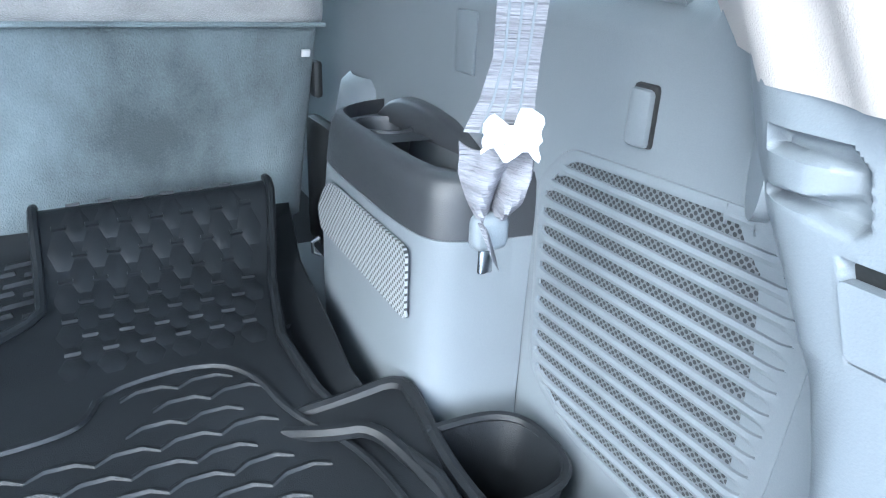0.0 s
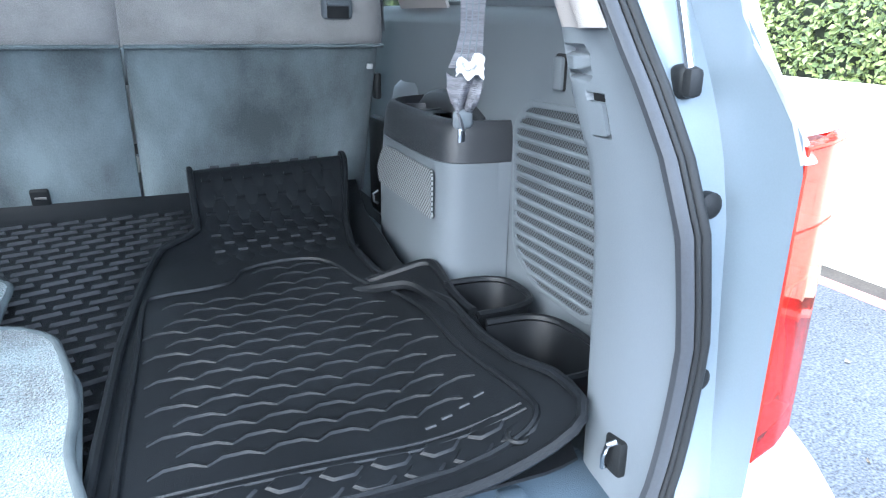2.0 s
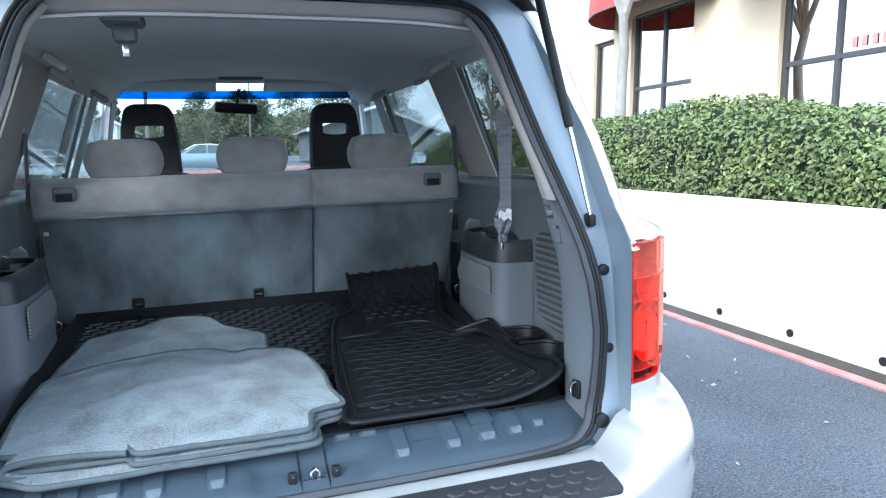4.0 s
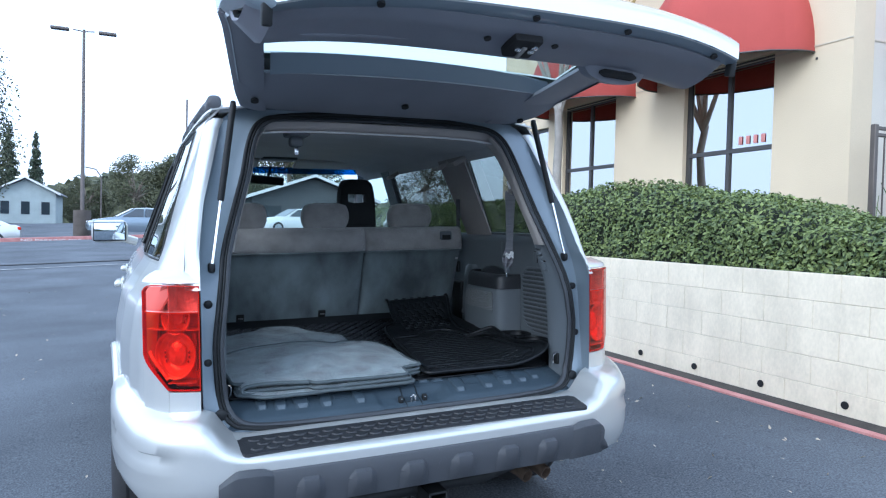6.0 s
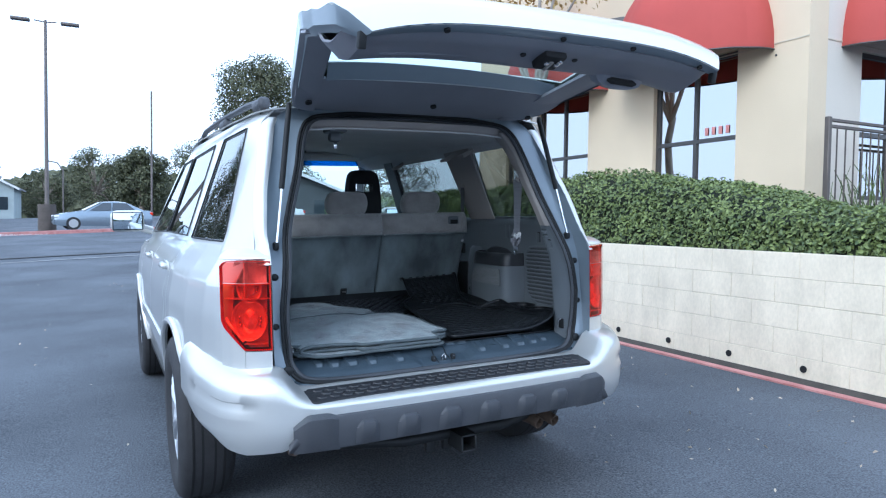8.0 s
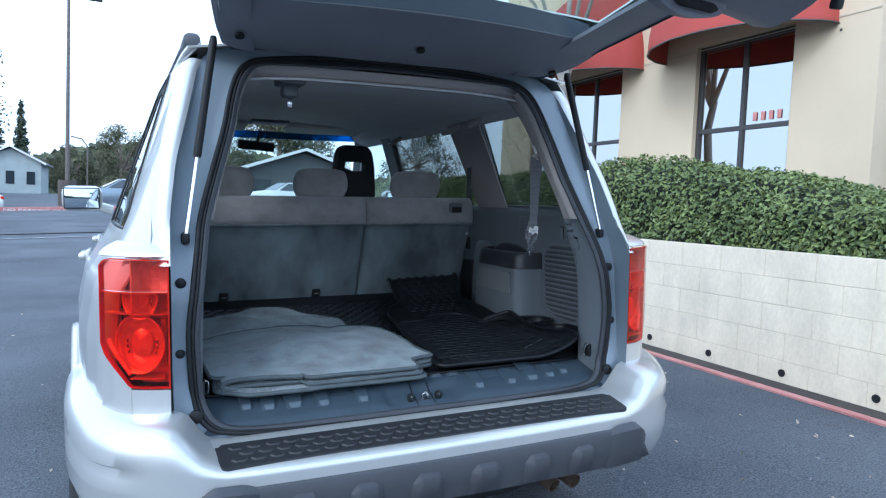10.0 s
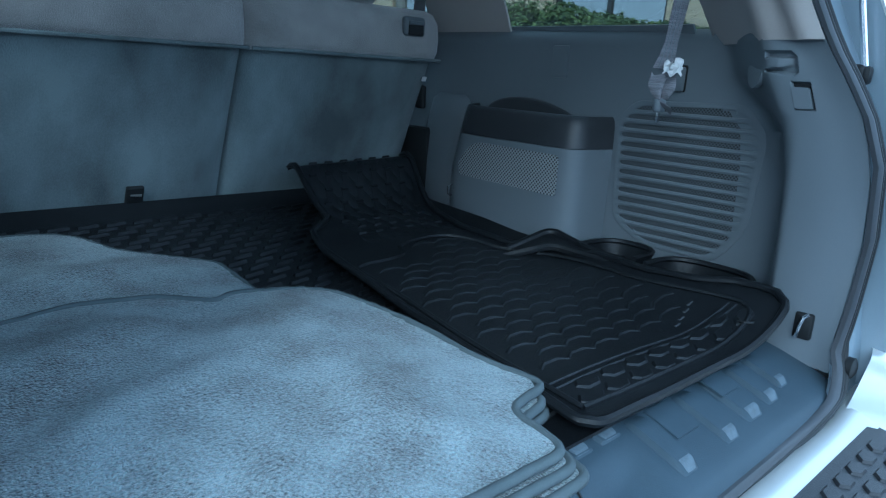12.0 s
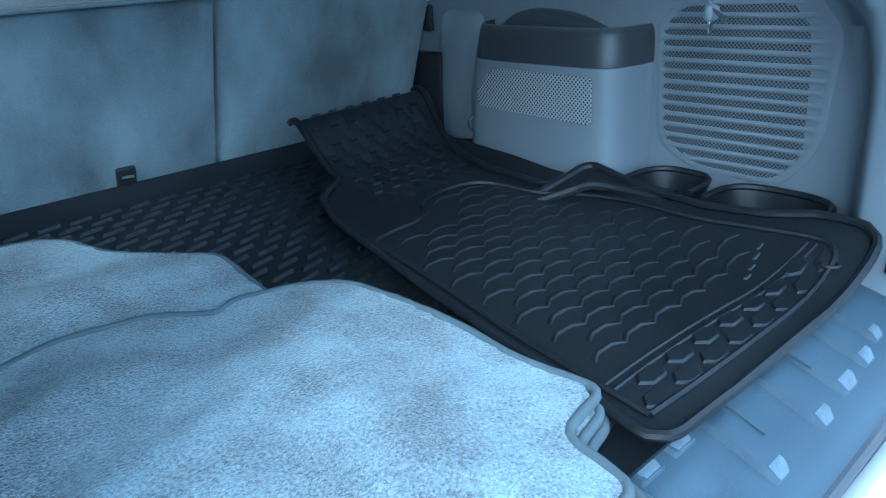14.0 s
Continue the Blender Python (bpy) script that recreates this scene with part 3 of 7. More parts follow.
# windscreen
bm = bm_new()
grid(bm, 12, 6, lambda u, v: ((u * 2 - 1) * (0.74 - 0.12 * v), 3.36 - 0.72 * v + 0.05 * (1 - (u * 2 - 1) ** 2), 1.12 + 0.57 * v))
windscreen = part("windscreen", thick(bm, 0.003), GLASS_C, car)
windscreen.visible_shadow = False
bm = bm_new()
grid(bm, 12, 2, lambda u, v: ((u * 2 - 1) * (0.62 - 0.012 * v), 2.685 - 0.05 * v + 0.05 * (1 - (u * 2 - 1) ** 2), 1.650 + 0.040 * v))
band = part("sun_band", thick(bm, 0.003), GLASS_B, windscreen, "blue tinted sun band")
band.visible_shadow = False

# ---- tail opening: jamb, seal, pillars ----
APERTURE = [(0.0, 0.656), (0.20, 0.656), (0.40, 0.660), (0.54, 0.670), (0.595, 0.690), (0.624, 0.735), (0.634, 0.81), (0.638, 0.92), (0.626, 1.03), (0.612, 1.13),
            (0.596, 1.22), (0.560, 1.34), (0.524, 1.46), (0.503, 1.55), (0.480, 1.612), (0.448, 1.648), (0.39, 1.664), (0.20, 1.676), (0.0, 1.680)]
RING = APERTURE + [(-x, z) for x, z in APERTURE[-2:0:-1]]
OUTER = [(0.0, 0.60), (0.20, 0.60), (0.45, 0.60), (0.655, 0.61), (0.678, 0.64), (0.692, 0.70), (0.697, 0.82), (0.697, 0.93), (0.697, 1.03), (0.697, 1.12),
         (0.692, 1.22), (0.672, 1.36), (0.640, 1.48), (0.617, 1.57), (0.598, 1.645), (0.545, 1.690), (0.44, 1.705), (0.20, 1.722), (0.0, 1.728)]
ORING = OUTER + [(-x, z) for x, z in OUTER[-2:0:-1]]


def eased(ring, n=3):
    """A closed ring of points with n steps along a smooth curve between each two."""
    out, k = [], len(ring)
    for i in range(k):
        p0, p1, p2, p3 = (Vector(ring[(i + j) % k]) for j in (-1, 0, 1, 2))
        for q in range(n):
            f = q / n
            p = 0.5 * (2 * p1 + (p2 - p0) * f + (2 * p0 - 5 * p1 + 4 * p2 - p3) * f * f + (3 * p1 - p0 - 3 * p2 + p3) * f * f * f)
            out.append((p.x, p.y))
    return out


RING, ORING = eased(RING), eased(ORING)


def lip_in(z):
    """How far the sealing lip lies ahead of the gutter beside it."""
    return interp(z, [(0.68, 0.0), (0.74, 0.018), (0.80, 0.002), (0.92, -0.016), (1.03, -0.020), (1.11, -0.012), (1.20, 0.003), (1.34, 0.0), (1.46, -0.016), (1.62, -0.010), (1.68, 0.0)])


def jamb_ring(t, push, lip=0.0):
    out = []
    for a, b in zip(RING, ORING):
        x, z = a[0] + (b[0] - a[0]) * t, a[1] + (b[1] - a[1]) * t
        out.append((x, rear_y(z) + push + lip * lip_in(z), z))
    return out


def flange_back(z):
    """How far the outer flange stands back from the gutter: level with the lamps low down."""
    return (-0.078 - rear_y(z)) * interp(z, [(0.62, 0.0), (0.70, 1.0), (1.11, 1.0), (1.20, 0.45), (1.40, 0.2), (1.66, 0.0)])


def recess_ring(push):
    """The outer edge: back to the lamps low down, flush with the pillar skin above."""
    out = []
    for (ax, az), (x, z) in zip(RING, ORING):
        back = flange_back(z) if abs(x) > 0.59 else 0.0
        out.append((x, rear_y(z) + back + push, z))
    return out


bm = bm_new()
loft(bm, [jamb_ring(0.0, 0.010, 1.0), jamb_ring(0.0, 0.0, 1.0), jamb_ring(0.22, 0.004, 0.5), jamb_ring(0.40, 0.0), jamb_ring(0.80, 0.0), jamb_ring(0.93, -0.002), recess_ring(0.0)])
part("tail_jamb", bm, PAINT_SHADED, car, "painted tail opening jamb", angle=50)


def seal_ring(d, push):
    """A line round the opening, d metres outward of its inner edge."""
    out = []
    for a, b in zip(RING, ORING):
        run = Vector((b[0] - a[0], b[1] - a[1]))
        run = run.normalized() * d if run.length > 1e-6 else Vector((0, 0))
        z = a[1] + run.y
        out.append((a[0] + run.x, rear_y(z) + push + (1 - 4 * max(0.0, d)) * lip_in(z), z))
    return out


# the seal: a flat flap that covers the trim's edge, a thin lip and a hollow bulb
seal = new("tail_seal")
seal.parent = car
tagged(seal, "black rubber tailgate seal with a flap, a lip and a bulb")
bm = bm_new()
loft(bm, [seal_ring(-0.0105, 0.002), seal_ring(-0.0100, -0.005), seal_ring(-0.0060, -0.0085), seal_ring(0.0010, -0.0095), seal_ring(0.0030, -0.0080), seal_ring(0.0035, 0.002)])
part("seal_flap", bm, SEAL_FLAP, seal)
for d, r, push in ((0.0078, 0.0036, -0.0065), (0.0180, 0.0066, -0.0050)):
    bm = bm_new()
    ring = seal_ring(d, push)
    tube(bm, ring + ring[:2], r, 10, caps=False)
    part("seal_bulb" if r > 0.005 else "seal_lip", bm, RUBBER, seal)


def pillar_return(s):
    """The rear face of the tail pillar between the jamb and the flank."""
    bm = bm_new()

    def at(u, v):
        z = 1.10 + 0.555 * v
        xi = interp(z, [(b, a) for a, b in OUTER[4:16]])
        yi = rear_y(z) + flange_back(z)
        yo = interp(z, [(1.10, -0.045), (1.13, -0.01), (1.635, 0.232), (1.70, 0.248)])
        xo = side_x(yo, z)
        return (s * (xi + (xo - xi) * u), yi + (yo - yi) * u - 0.012 * math.sin(math.pi * u), z)
    grid(bm, 8, 16, at)
    part("pillar_return", thick(bm, 0.004), PAINT, car)


mirrored(pillar_return)


def jamb_bits(s):
    for x, y, z, r in ((0.670, -0.005, 1.049, 0.013), (0.675, -0.018, 0.870, 0.013), (0.642, -0.047, 0.712, 0.017)):
        bm = bm_new()
        tube(bm, [(s * x, y + 0.006, z), (s * x, y - 0.004, z), (s * x, y - 0.008, z)], [r, r, r * 0.55], 14)
        part("rubber_plug", bm, RUBBER, car)
    # strut ball joint
    bm = bm_new()
    rbox(bm, (s * 0.655, 0.032, 1.160), (0.022, 0.024, 0.032), 0.008, 3)
    part("strut_bracket", bm, RUBBER, car)


mirrored(jamb_bits)


# ---- tail lamps ----
def tail_lamp(s):
    """Wraps round the rear corner; the outer lower corner is cut at a slant."""
    def at(u, z, out):
        # u 0 at the inner edge on the tail, growing round the corner on to the flank
        x, y = interp(u, [(0, 0.701), (0.18, 0.745), (0.38, 0.790), (0.56, 0.826), (0.72, 0.856), (0.86, 0.874), (1, 0.888)]), interp(u, [(0, -0.070), (0.18, -0.058), (0.38, -0.037), (0.56, -0.003), (0.72, 0.040), (0.86, 0.09), (1, 0.155)])
        nx = interp(u, [(0, 0.0), (0.1, 0.10), (0.4, 0.48), (0.6, 0.72), (0.75, 0.93), (1, 0.99)])
        ny = -math.sqrt(max(0.0, 1 - nx * nx))
        out -= 0.011
        return (s * (x + nx * out), y + ny * out, z)

    END = 0.70

    def low(u):
        return interp(u, [(0, 0.800), (0.36, 0.801), (0.40, 0.808), (0.64, 0.872), (0.68, 0.888), (0.70, 0.905)])

    def high(u):
        return interp(u, [(0, 1.114), (0.55, 1.117), (0.65, 1.112), (0.70, 1.096)])

    def sheet(u0, u1, v0, v1, out, d, n=14, m=8):
        bm = bm_new()

        def place(a, b):
            u = u0 + (u1 - u0) * a
            return at(u, low(u) + (high(u) - low(u)) * (v0 + (v1 - v0) * b), out)
        grid(bm, n, m, place)
        return thick(bm, d)

    lamp = part("tail_lamp", sheet(0, END, 0, 1, -0.046, 0.006, 30, 18), REFLECT, car, "red wrap-round tail lamp with clear reversing section")
    bm = bm_new()
    rim = [(0, v) for v in np.linspace(0, 1, 9)] + [(u, 1) for u in np.linspace(0, END, 20)[1:]] + [(END, v) for v in np.linspace(1, 0, 9)[1:]] + [(u, 0) for u in np.linspace(END, 0, 20)[1:-1]]
    loft(bm, [[at(u, low(u) + (high(u) - low(u)) * v, out) for u, v in rim + rim[:1]] for out in (0.004, 0.0165)], closed=False)
    part("housing_rim", thick(bm, 0.003), LENS_D, lamp)
    bm = bm_new()
    grid(bm, 40, 20, lambda a, b: at(0.004 + (END - 0.008) * a, min(1.036, low(END * a) + (1.036 - low(END * a)) * b), 0.0165))
    lens = part("lens", thick(bm, 0.003), LENS_R, lamp)
    lens.visible_shadow = False
    bm = bm_new()
    grid(bm, 30, 6, lambda a, b: at(0.004 + (END - 0.008) * a, 1.038 + (high(END * a) - 0.004 - 1.038) * b, 0.0165))
    clear = part("reversing_lens", thick(bm, 0.003), LENS_P, lamp, "clear pinkish reversing lens")
    clear.visible_shadow = False
    # dividing walls between the chambers
    for z0, z1, u0, u1 in ((0.980, 0.986, 0.01, 0.66), (1.032, 1.038, 0.01, END - 0.01), (0.822, 0.827, 0.05, 0.38)):
        bm = bm_new()
        grid(bm, 16, 4, lambda a, b: at(u0 + (u1 - u0) * a, max(z0 + (z1 - z0) * 0.5, low(u0 + (u1 - u0) * a) + 0.008), -0.044 + 0.056 * b))
        part("divider", thick(bm, 0.003), REFLECT, lamp)
    bm = bm_new()
    grid(bm, 3, 10, lambda a, b: at(0.362, 0.984 + 0.128 * b, -0.044 + 0.056 * a))
    part("divider", thick(bm, 0.003), REFLECT, lamp)
    bm = bm_new()
    tube(bm, [at(0.40 + 0.28 * k / 12, low(0.40 + 0.28 * k / 12) + 0.022, -0.004) for k in range(13)], 0.0075, 8)
    part("edge_line", bm, REFLECT, lamp)
    # faceted reflector bowls: a stepped cone round a broad flat cap, with bright facets beside it
    for uc, zc, r in ((0.315, 0.905, 0.072), (0.30, 1.018, 0.050)):
        def ring(rr, out, n=40):
            return [at(uc + rr * math.cos(2 * math.pi * k / n) / 0.27, min(1.029, zc + rr * math.sin(2 * math.pi * k / n)), out) for k in range(n)]
        bm = bm_new()
        loft(bm, [ring(r, -0.004), ring(r * 0.90, -0.010), ring(r * 0.88, -0.018), ring(r * 0.72, -0.030), ring(r * 0.50, -0.036)], True)
        bowl = part("reflector_bowl", bm, REFLECT, lamp, angle=12)
        bm = bm_new()
        tube(bm, ring(r, -0.003) + ring(r, -0.003)[:1], 0.003, 6)
        part("bowl_rim", bm, REFLECT, bowl)
        bm = bm_new()
        loft(bm, [ring(r * 0.52, -0.036), ring(r * 0.50, -0.022), ring(r * 0.42, -0.018), ring(r * 0.004, -0.017)], True)
        part("bulb_cap", bm, REFLECT, bowl)
        for k in (-1, 1):
            for q in range(3):
                ang = (0 if k > 0 else math.pi) + k * (-0.45 + 0.28 * q)
                c = Vector(at(uc + 0.70 * r * math.cos(ang) / 0.27, min(1.02, zc + 0.70 * r * math.sin(ang)), -0.022))
                bm = bm_new()
                rbox(bm, c, (0.007, 0.008, 0.013), 0.002, 1)
                part("facet", bm, CHROME, bowl)
    # upright flutes at the inner edge, and the slanted bar along the cut corner
    for u in (0.035, 0.055, 0.075, 0.62, 0.645):
        bm = bm_new()
        tube(bm, [at(u, 0.845 + 0.125 * k / 6, -0.026) for k in range(7)], 0.0032, 6)
        part("flute", bm, REFLECT, lamp)
    # shoulder over the lamp
    bm = bm_new()
    grid(bm, 16, 4, lambda a, b: Vector(at(0.72 * a, 1.122 + 0.032 * b, 0.010 - 0.045 * b * b)) + Vector((0, 0.022 * b * b, 0)))
    part("lamp_shoulder", thick(bm, 0.005), PAINT, car)
    # painted filler below
    bm = bm_new()
    grid(bm, 10, 3, lambda a, b: at(-0.01 + 0.375 * a, 0.700 + 0.096 * b, 0.013))
    part("lamp_filler", thick(bm, 0.01), PAINT, car)
    bm = bm_new()
    grid(bm, 14, 5, lambda a, b: at(0.371 + 0.34 * a, 0.700 + (low(min(END, 0.371 + 0.34 * a)) - 0.704) * b, 0.012))
    part("corner_panel", thick(bm, 0.008), PAINT, car)


mirrored(tail_lamp)

# ---- rear bumper ----
PLAN = [(0.0, -0.235), (0.30, -0.232), (0.56, -0.22), (0.72, -0.188), (0.825, -0.128), (0.89, -0.04), (0.93, 0.08), (0.955, 0.22), (0.962, 0.40)]


def bumper_at(k, out, z):
    """A place on the bumper's run k (0 to 1, middle to flank), out beyond its face."""
    def along(k):
        t = max(0.0, min(1.0, k)) * (len(PLAN) - 1)
        i = min(int(t), len(PLAN) - 2)
        f = t - i
        p0, p1, p2, p3 = (Vector(PLAN[j]) if j >= 0 else Vector((-PLAN[1][0], PLAN[1][1])) for j in (i - 1, i, i + 1, min(i + 2, len(PLAN) - 1)))
        return 0.5 * (2 * p1 + (p2 - p0) * f + (2 * p0 - 5 * p1 + 4 * p2 - p3) * f * f + (3 * p1 - p0 - 3 * p2 + p3) * f * f * f)
    p = along(k)
    n0 = along(k - 0.04) - along(k + 0.04)
    nrm = Vector((-n0.y, n0.x)).normalized()
    if nrm.y > 0 and p.x < 0.5 or nrm.x < 0:
        nrm = -nrm
    return Vector((p.x + nrm.x * out, p.y + nrm.y * out, z))


def bumper_profile(k):
    """Out and height pairs from the top lip to the lower edge."""
    corner = interp(k, [(0.27, 0.0), (0.31, 0.25), (0.36, 0.9), (0.40, 1.0)])
    flank = interp(k, [(0.42, 0.0), (0.52, 1.0), (0.80, 1.0), (0.86, 0.0)])
    rise = interp(k, [(0.6, 0.0), (1.0, 0.05)])
    low = interp(k, [(0.0, 0.50), (0.25, 0.50), (0.36, 0.462), (0.5, 0.452), (0.6, 0.462), (0.75, 0.505), (0.88, 0.56), (1.0, 0.63)])
    deep = -0.155 + 0.025 * corner + interp(k, [(0.55, 0.0), (1.0, 0.075)])
    top = [(deep, 0.640 + 0.100 * corner + rise), (-0.05, 0.632 + 0.098 * corner + rise), (-0.022, 0.628 + 0.088 * corner + rise), (-0.008, 0.622 + 0.070 * corner + rise), (-0.001, 0.614 + 0.058 * corner + rise)]
    z1, z2 = 0.600 + 0.035 * corner + rise, 0.565 + 0.020 * corner + rise * 0.6
    dent = -0.007 * flank
    base = max(0.54, low + 0.02)
    base = min(base, z2 - 0.02)
    return top + [(0.0, z1 + 0.006), (dent, z1), (dent * 0.7, (z1 + z2) / 2), (0.003 * flank, z2), (0.001 * flank, z2 - 0.008), (0.0, base), (-0.006, (base + low) / 2), (-0.026, low), (-0.06, low - 0.004)]


def bumper_half(s):
    bm = bm_new()
    rows = []
    for i in range(65):
        k = i / 64
        rows.append([Vector((s, 1, 1)) * bumper_at(k, o, z) for o, z in bumper_profile(k)])
    loft(bm, rows, closed=False)
    part("bumper_cover", bm, PAINT, rear_bumper, angle=42)
    # unpainted lower cladding, with its raised pads
    bm = bm_new()
    rows = []
    for i in range(25):
        k = 0.34 * i / 24
        hi = interp(k, [(0, 0.580), (0.22, 0.580), (0.27, 0.575), (0.30, 0.555), (0.34, 0.485)])
        lo = interp(k, [(0, 0.465), (0.2, 0.462), (0.34, 0.462)])
        rows.append([Vector((s, 1, 1)) * bumper_at(k, o, z) for o, z in ((-0.02, hi + 0.006), (0.010, hi), (0.014, hi - 0.012), (0.012, (hi + lo) / 2), (-0.006, lo), (-0.06, lo - 0.010))])
    loft(bm, rows, closed=False)
    part("lower_cladding", bm, CLAD, rear_bumper, "grey unpainted lower bumper cladding", angle=50)
    for k in (0.035, 0.105, 0.175):
        bm = bm_new()
        rows = []
        for i in range(9):
            kk = k + 0.040 * (i / 8 - 0.5)
            e = min(1.0, 4 * i / 8, 4 * (1 - i / 8))
            rows.append([Vector((s, 1, 1)) * bumper_at(kk, o, z) for o, z in ((0.006, 0.558 - 0.02 * (1 - e)), (0.010 + 0.020 * e, 0.548 - 0.02 * (1 - e)), (0.010 + 0.022 * e, 0.53), (0.008 + 0.014 * e, 0.50), (-0.002, 0.466))])
        loft(bm, rows, closed=False)
        part("cladding_pad", bm, CLAD, rear_bumper, angle=30)
    bm = bm_new()
    rows = []
    for i in range(13):
        kk = 0.222 + 0.105 * i / 12
        e = min(1.0, 5 * i / 12, 3 * (1 - i / 12))
        t = 0.592 - 0.55 * max(0, kk - 0.285) - 0.015 * (1 - e)
        rows.append([Vector((s, 1, 1)) * bumper_at(kk, o, z) for o, z in ((0.004, t), (0.010 + 0.024 * e, t - 0.012), (0.008 + 0.022 * e, min(0.52, t - 0.03)), (-0.004, 0.458))])
    loft(bm, rows, closed=False)
    part("cladding_pad", bm, CLAD, rear_bumper, angle=30)


rear_bumper = new("rear_bumper")
rear_bumper.parent = car
mirrored(bumper_half)

# step pad with raised hexagons
bm = bm_new()
plate(bm, rounded([(-0.612, -0.098), (0.612, -0.098), (0.600, -0.208), (-0.600, -0.208)], 0.012), lambda a, b: (a, b, 0.650 + 0.16 * (b + 0.10)), (0, 0, -0.012))
step_pad = part("step_pad", bm, PAD, rear_bumper, "black ribbed plastic step pad")
hexm = bpy.data.meshes.new("hexagon")
bm = bm_new()
lo = [(0.021 * math.cos(math.pi * k / 3), 0.013 * math.sin(math.pi * k / 3), 0) for k in range(6)]
hi = [(0.018 * math.cos(math.pi * k / 3), 0.0105 * math.sin(math.pi * k / 3), 0.004) for k in range(6)]
loft(bm, [lo, hi], True)
bm.faces.new([v for v in bm.verts][6:])
bmesh.ops.recalc_face_normals(bm, faces=bm.faces)
bm.to_mesh(hexm)
bm.free()
hexm.materials.append(PAD)
for row in range(3):
    for col in range(25):
        x = -0.555 + 0.0455 * col + (0.0227 if row % 2 else 0)
        if abs(x) < 0.57:
            h = new("hexagon", hexm)
            h.parent = step_pad
            h.location = (x, -0.125 - 0.029 * row, 0.6505 + 0.16 * (-0.025 - 0.029 * row))
            h.rotation_euler = (math.atan(0.16), 0, 0)

# bright top lip of the bumper under the opening
bm = bm_new()
grid(bm, 20, 5, lambda u, v: ((u * 2 - 1) * 0.70, interp(v, [(0, -0.045), (0.3, -0.062), (0.5, -0.075), (1, -0.11)]), interp(v, [(0, 0.646), (0.3, 0.655), (0.5, 0.653), (1, 0.644)]) + 0.06 * max(0, abs(u * 2 - 1) - 0.86) * 7 * 0.5))
part("tail_shelf", thick(bm, 0.004), PAINT, car)

# tow hitch and exhaust
hitch = None
bm = bm_new()
tube(bm, [(-0.50, 0.02, 0.40), (-0.2, -0.06, 0.385), (0.25, -0.06, 0.385), (0.5, 0.02, 0.40)], 0.022, 10)
hitch = part("tow_hitch", bm, RUBBER, car, "black tow hitch with square receiver")
bm = bm_new()
for a in ((-0.03, 0), (0.03, 0)):
    rbox(bm, (0.025 + a[0], -0.10, 0.375), (0.008, 0.16, 0.068), 0.002, 1)
for c in (-0.03, 0.03):
    rbox(bm, (0.025, -0.10, 0.375 + c), (0.068, 0.16, 0.008), 0.002, 1)
part("receiver", bm, RUBBER, hitch)
for x in (-0.075, 0.0):
    bm = bm_new()
    rbox(bm, (x - 0.01, -0.05, 0.345), (0.04, 0.03, 0.05), 0.006, 2)
    part("hitch_lug", bm, RUBBER, hitch)
for x in (0.42, 0.50):
    bm = bm_new()
    tube(bm, [(x - 0.1, 0.30, 0.39), (x - 0.02, 0.10, 0.375), (x, -0.03, 0.372), (x + 0.01, -0.07, 0.360)], 0.025, 12, caps=False)
    thick(bm, 0.003)
    part("tail_pipe", bm, RUST, car, "rusty exhaust tail pipe")
bm = bm_new()
rbox(bm, (0.38, 0.30, 0.40), (0.34, 0.30, 0.14), 0.05, 3)
part("silencer", bm, RUST, car)
bm = bm_new()
rbox(bm, (-0.60, 0.05, 0.40), (0.04, 0.03, 0.07), 0.01, 2, Matrix.Rotation(0.4, 4, "Y"))
part("tow_eye", bm, RUST, car)


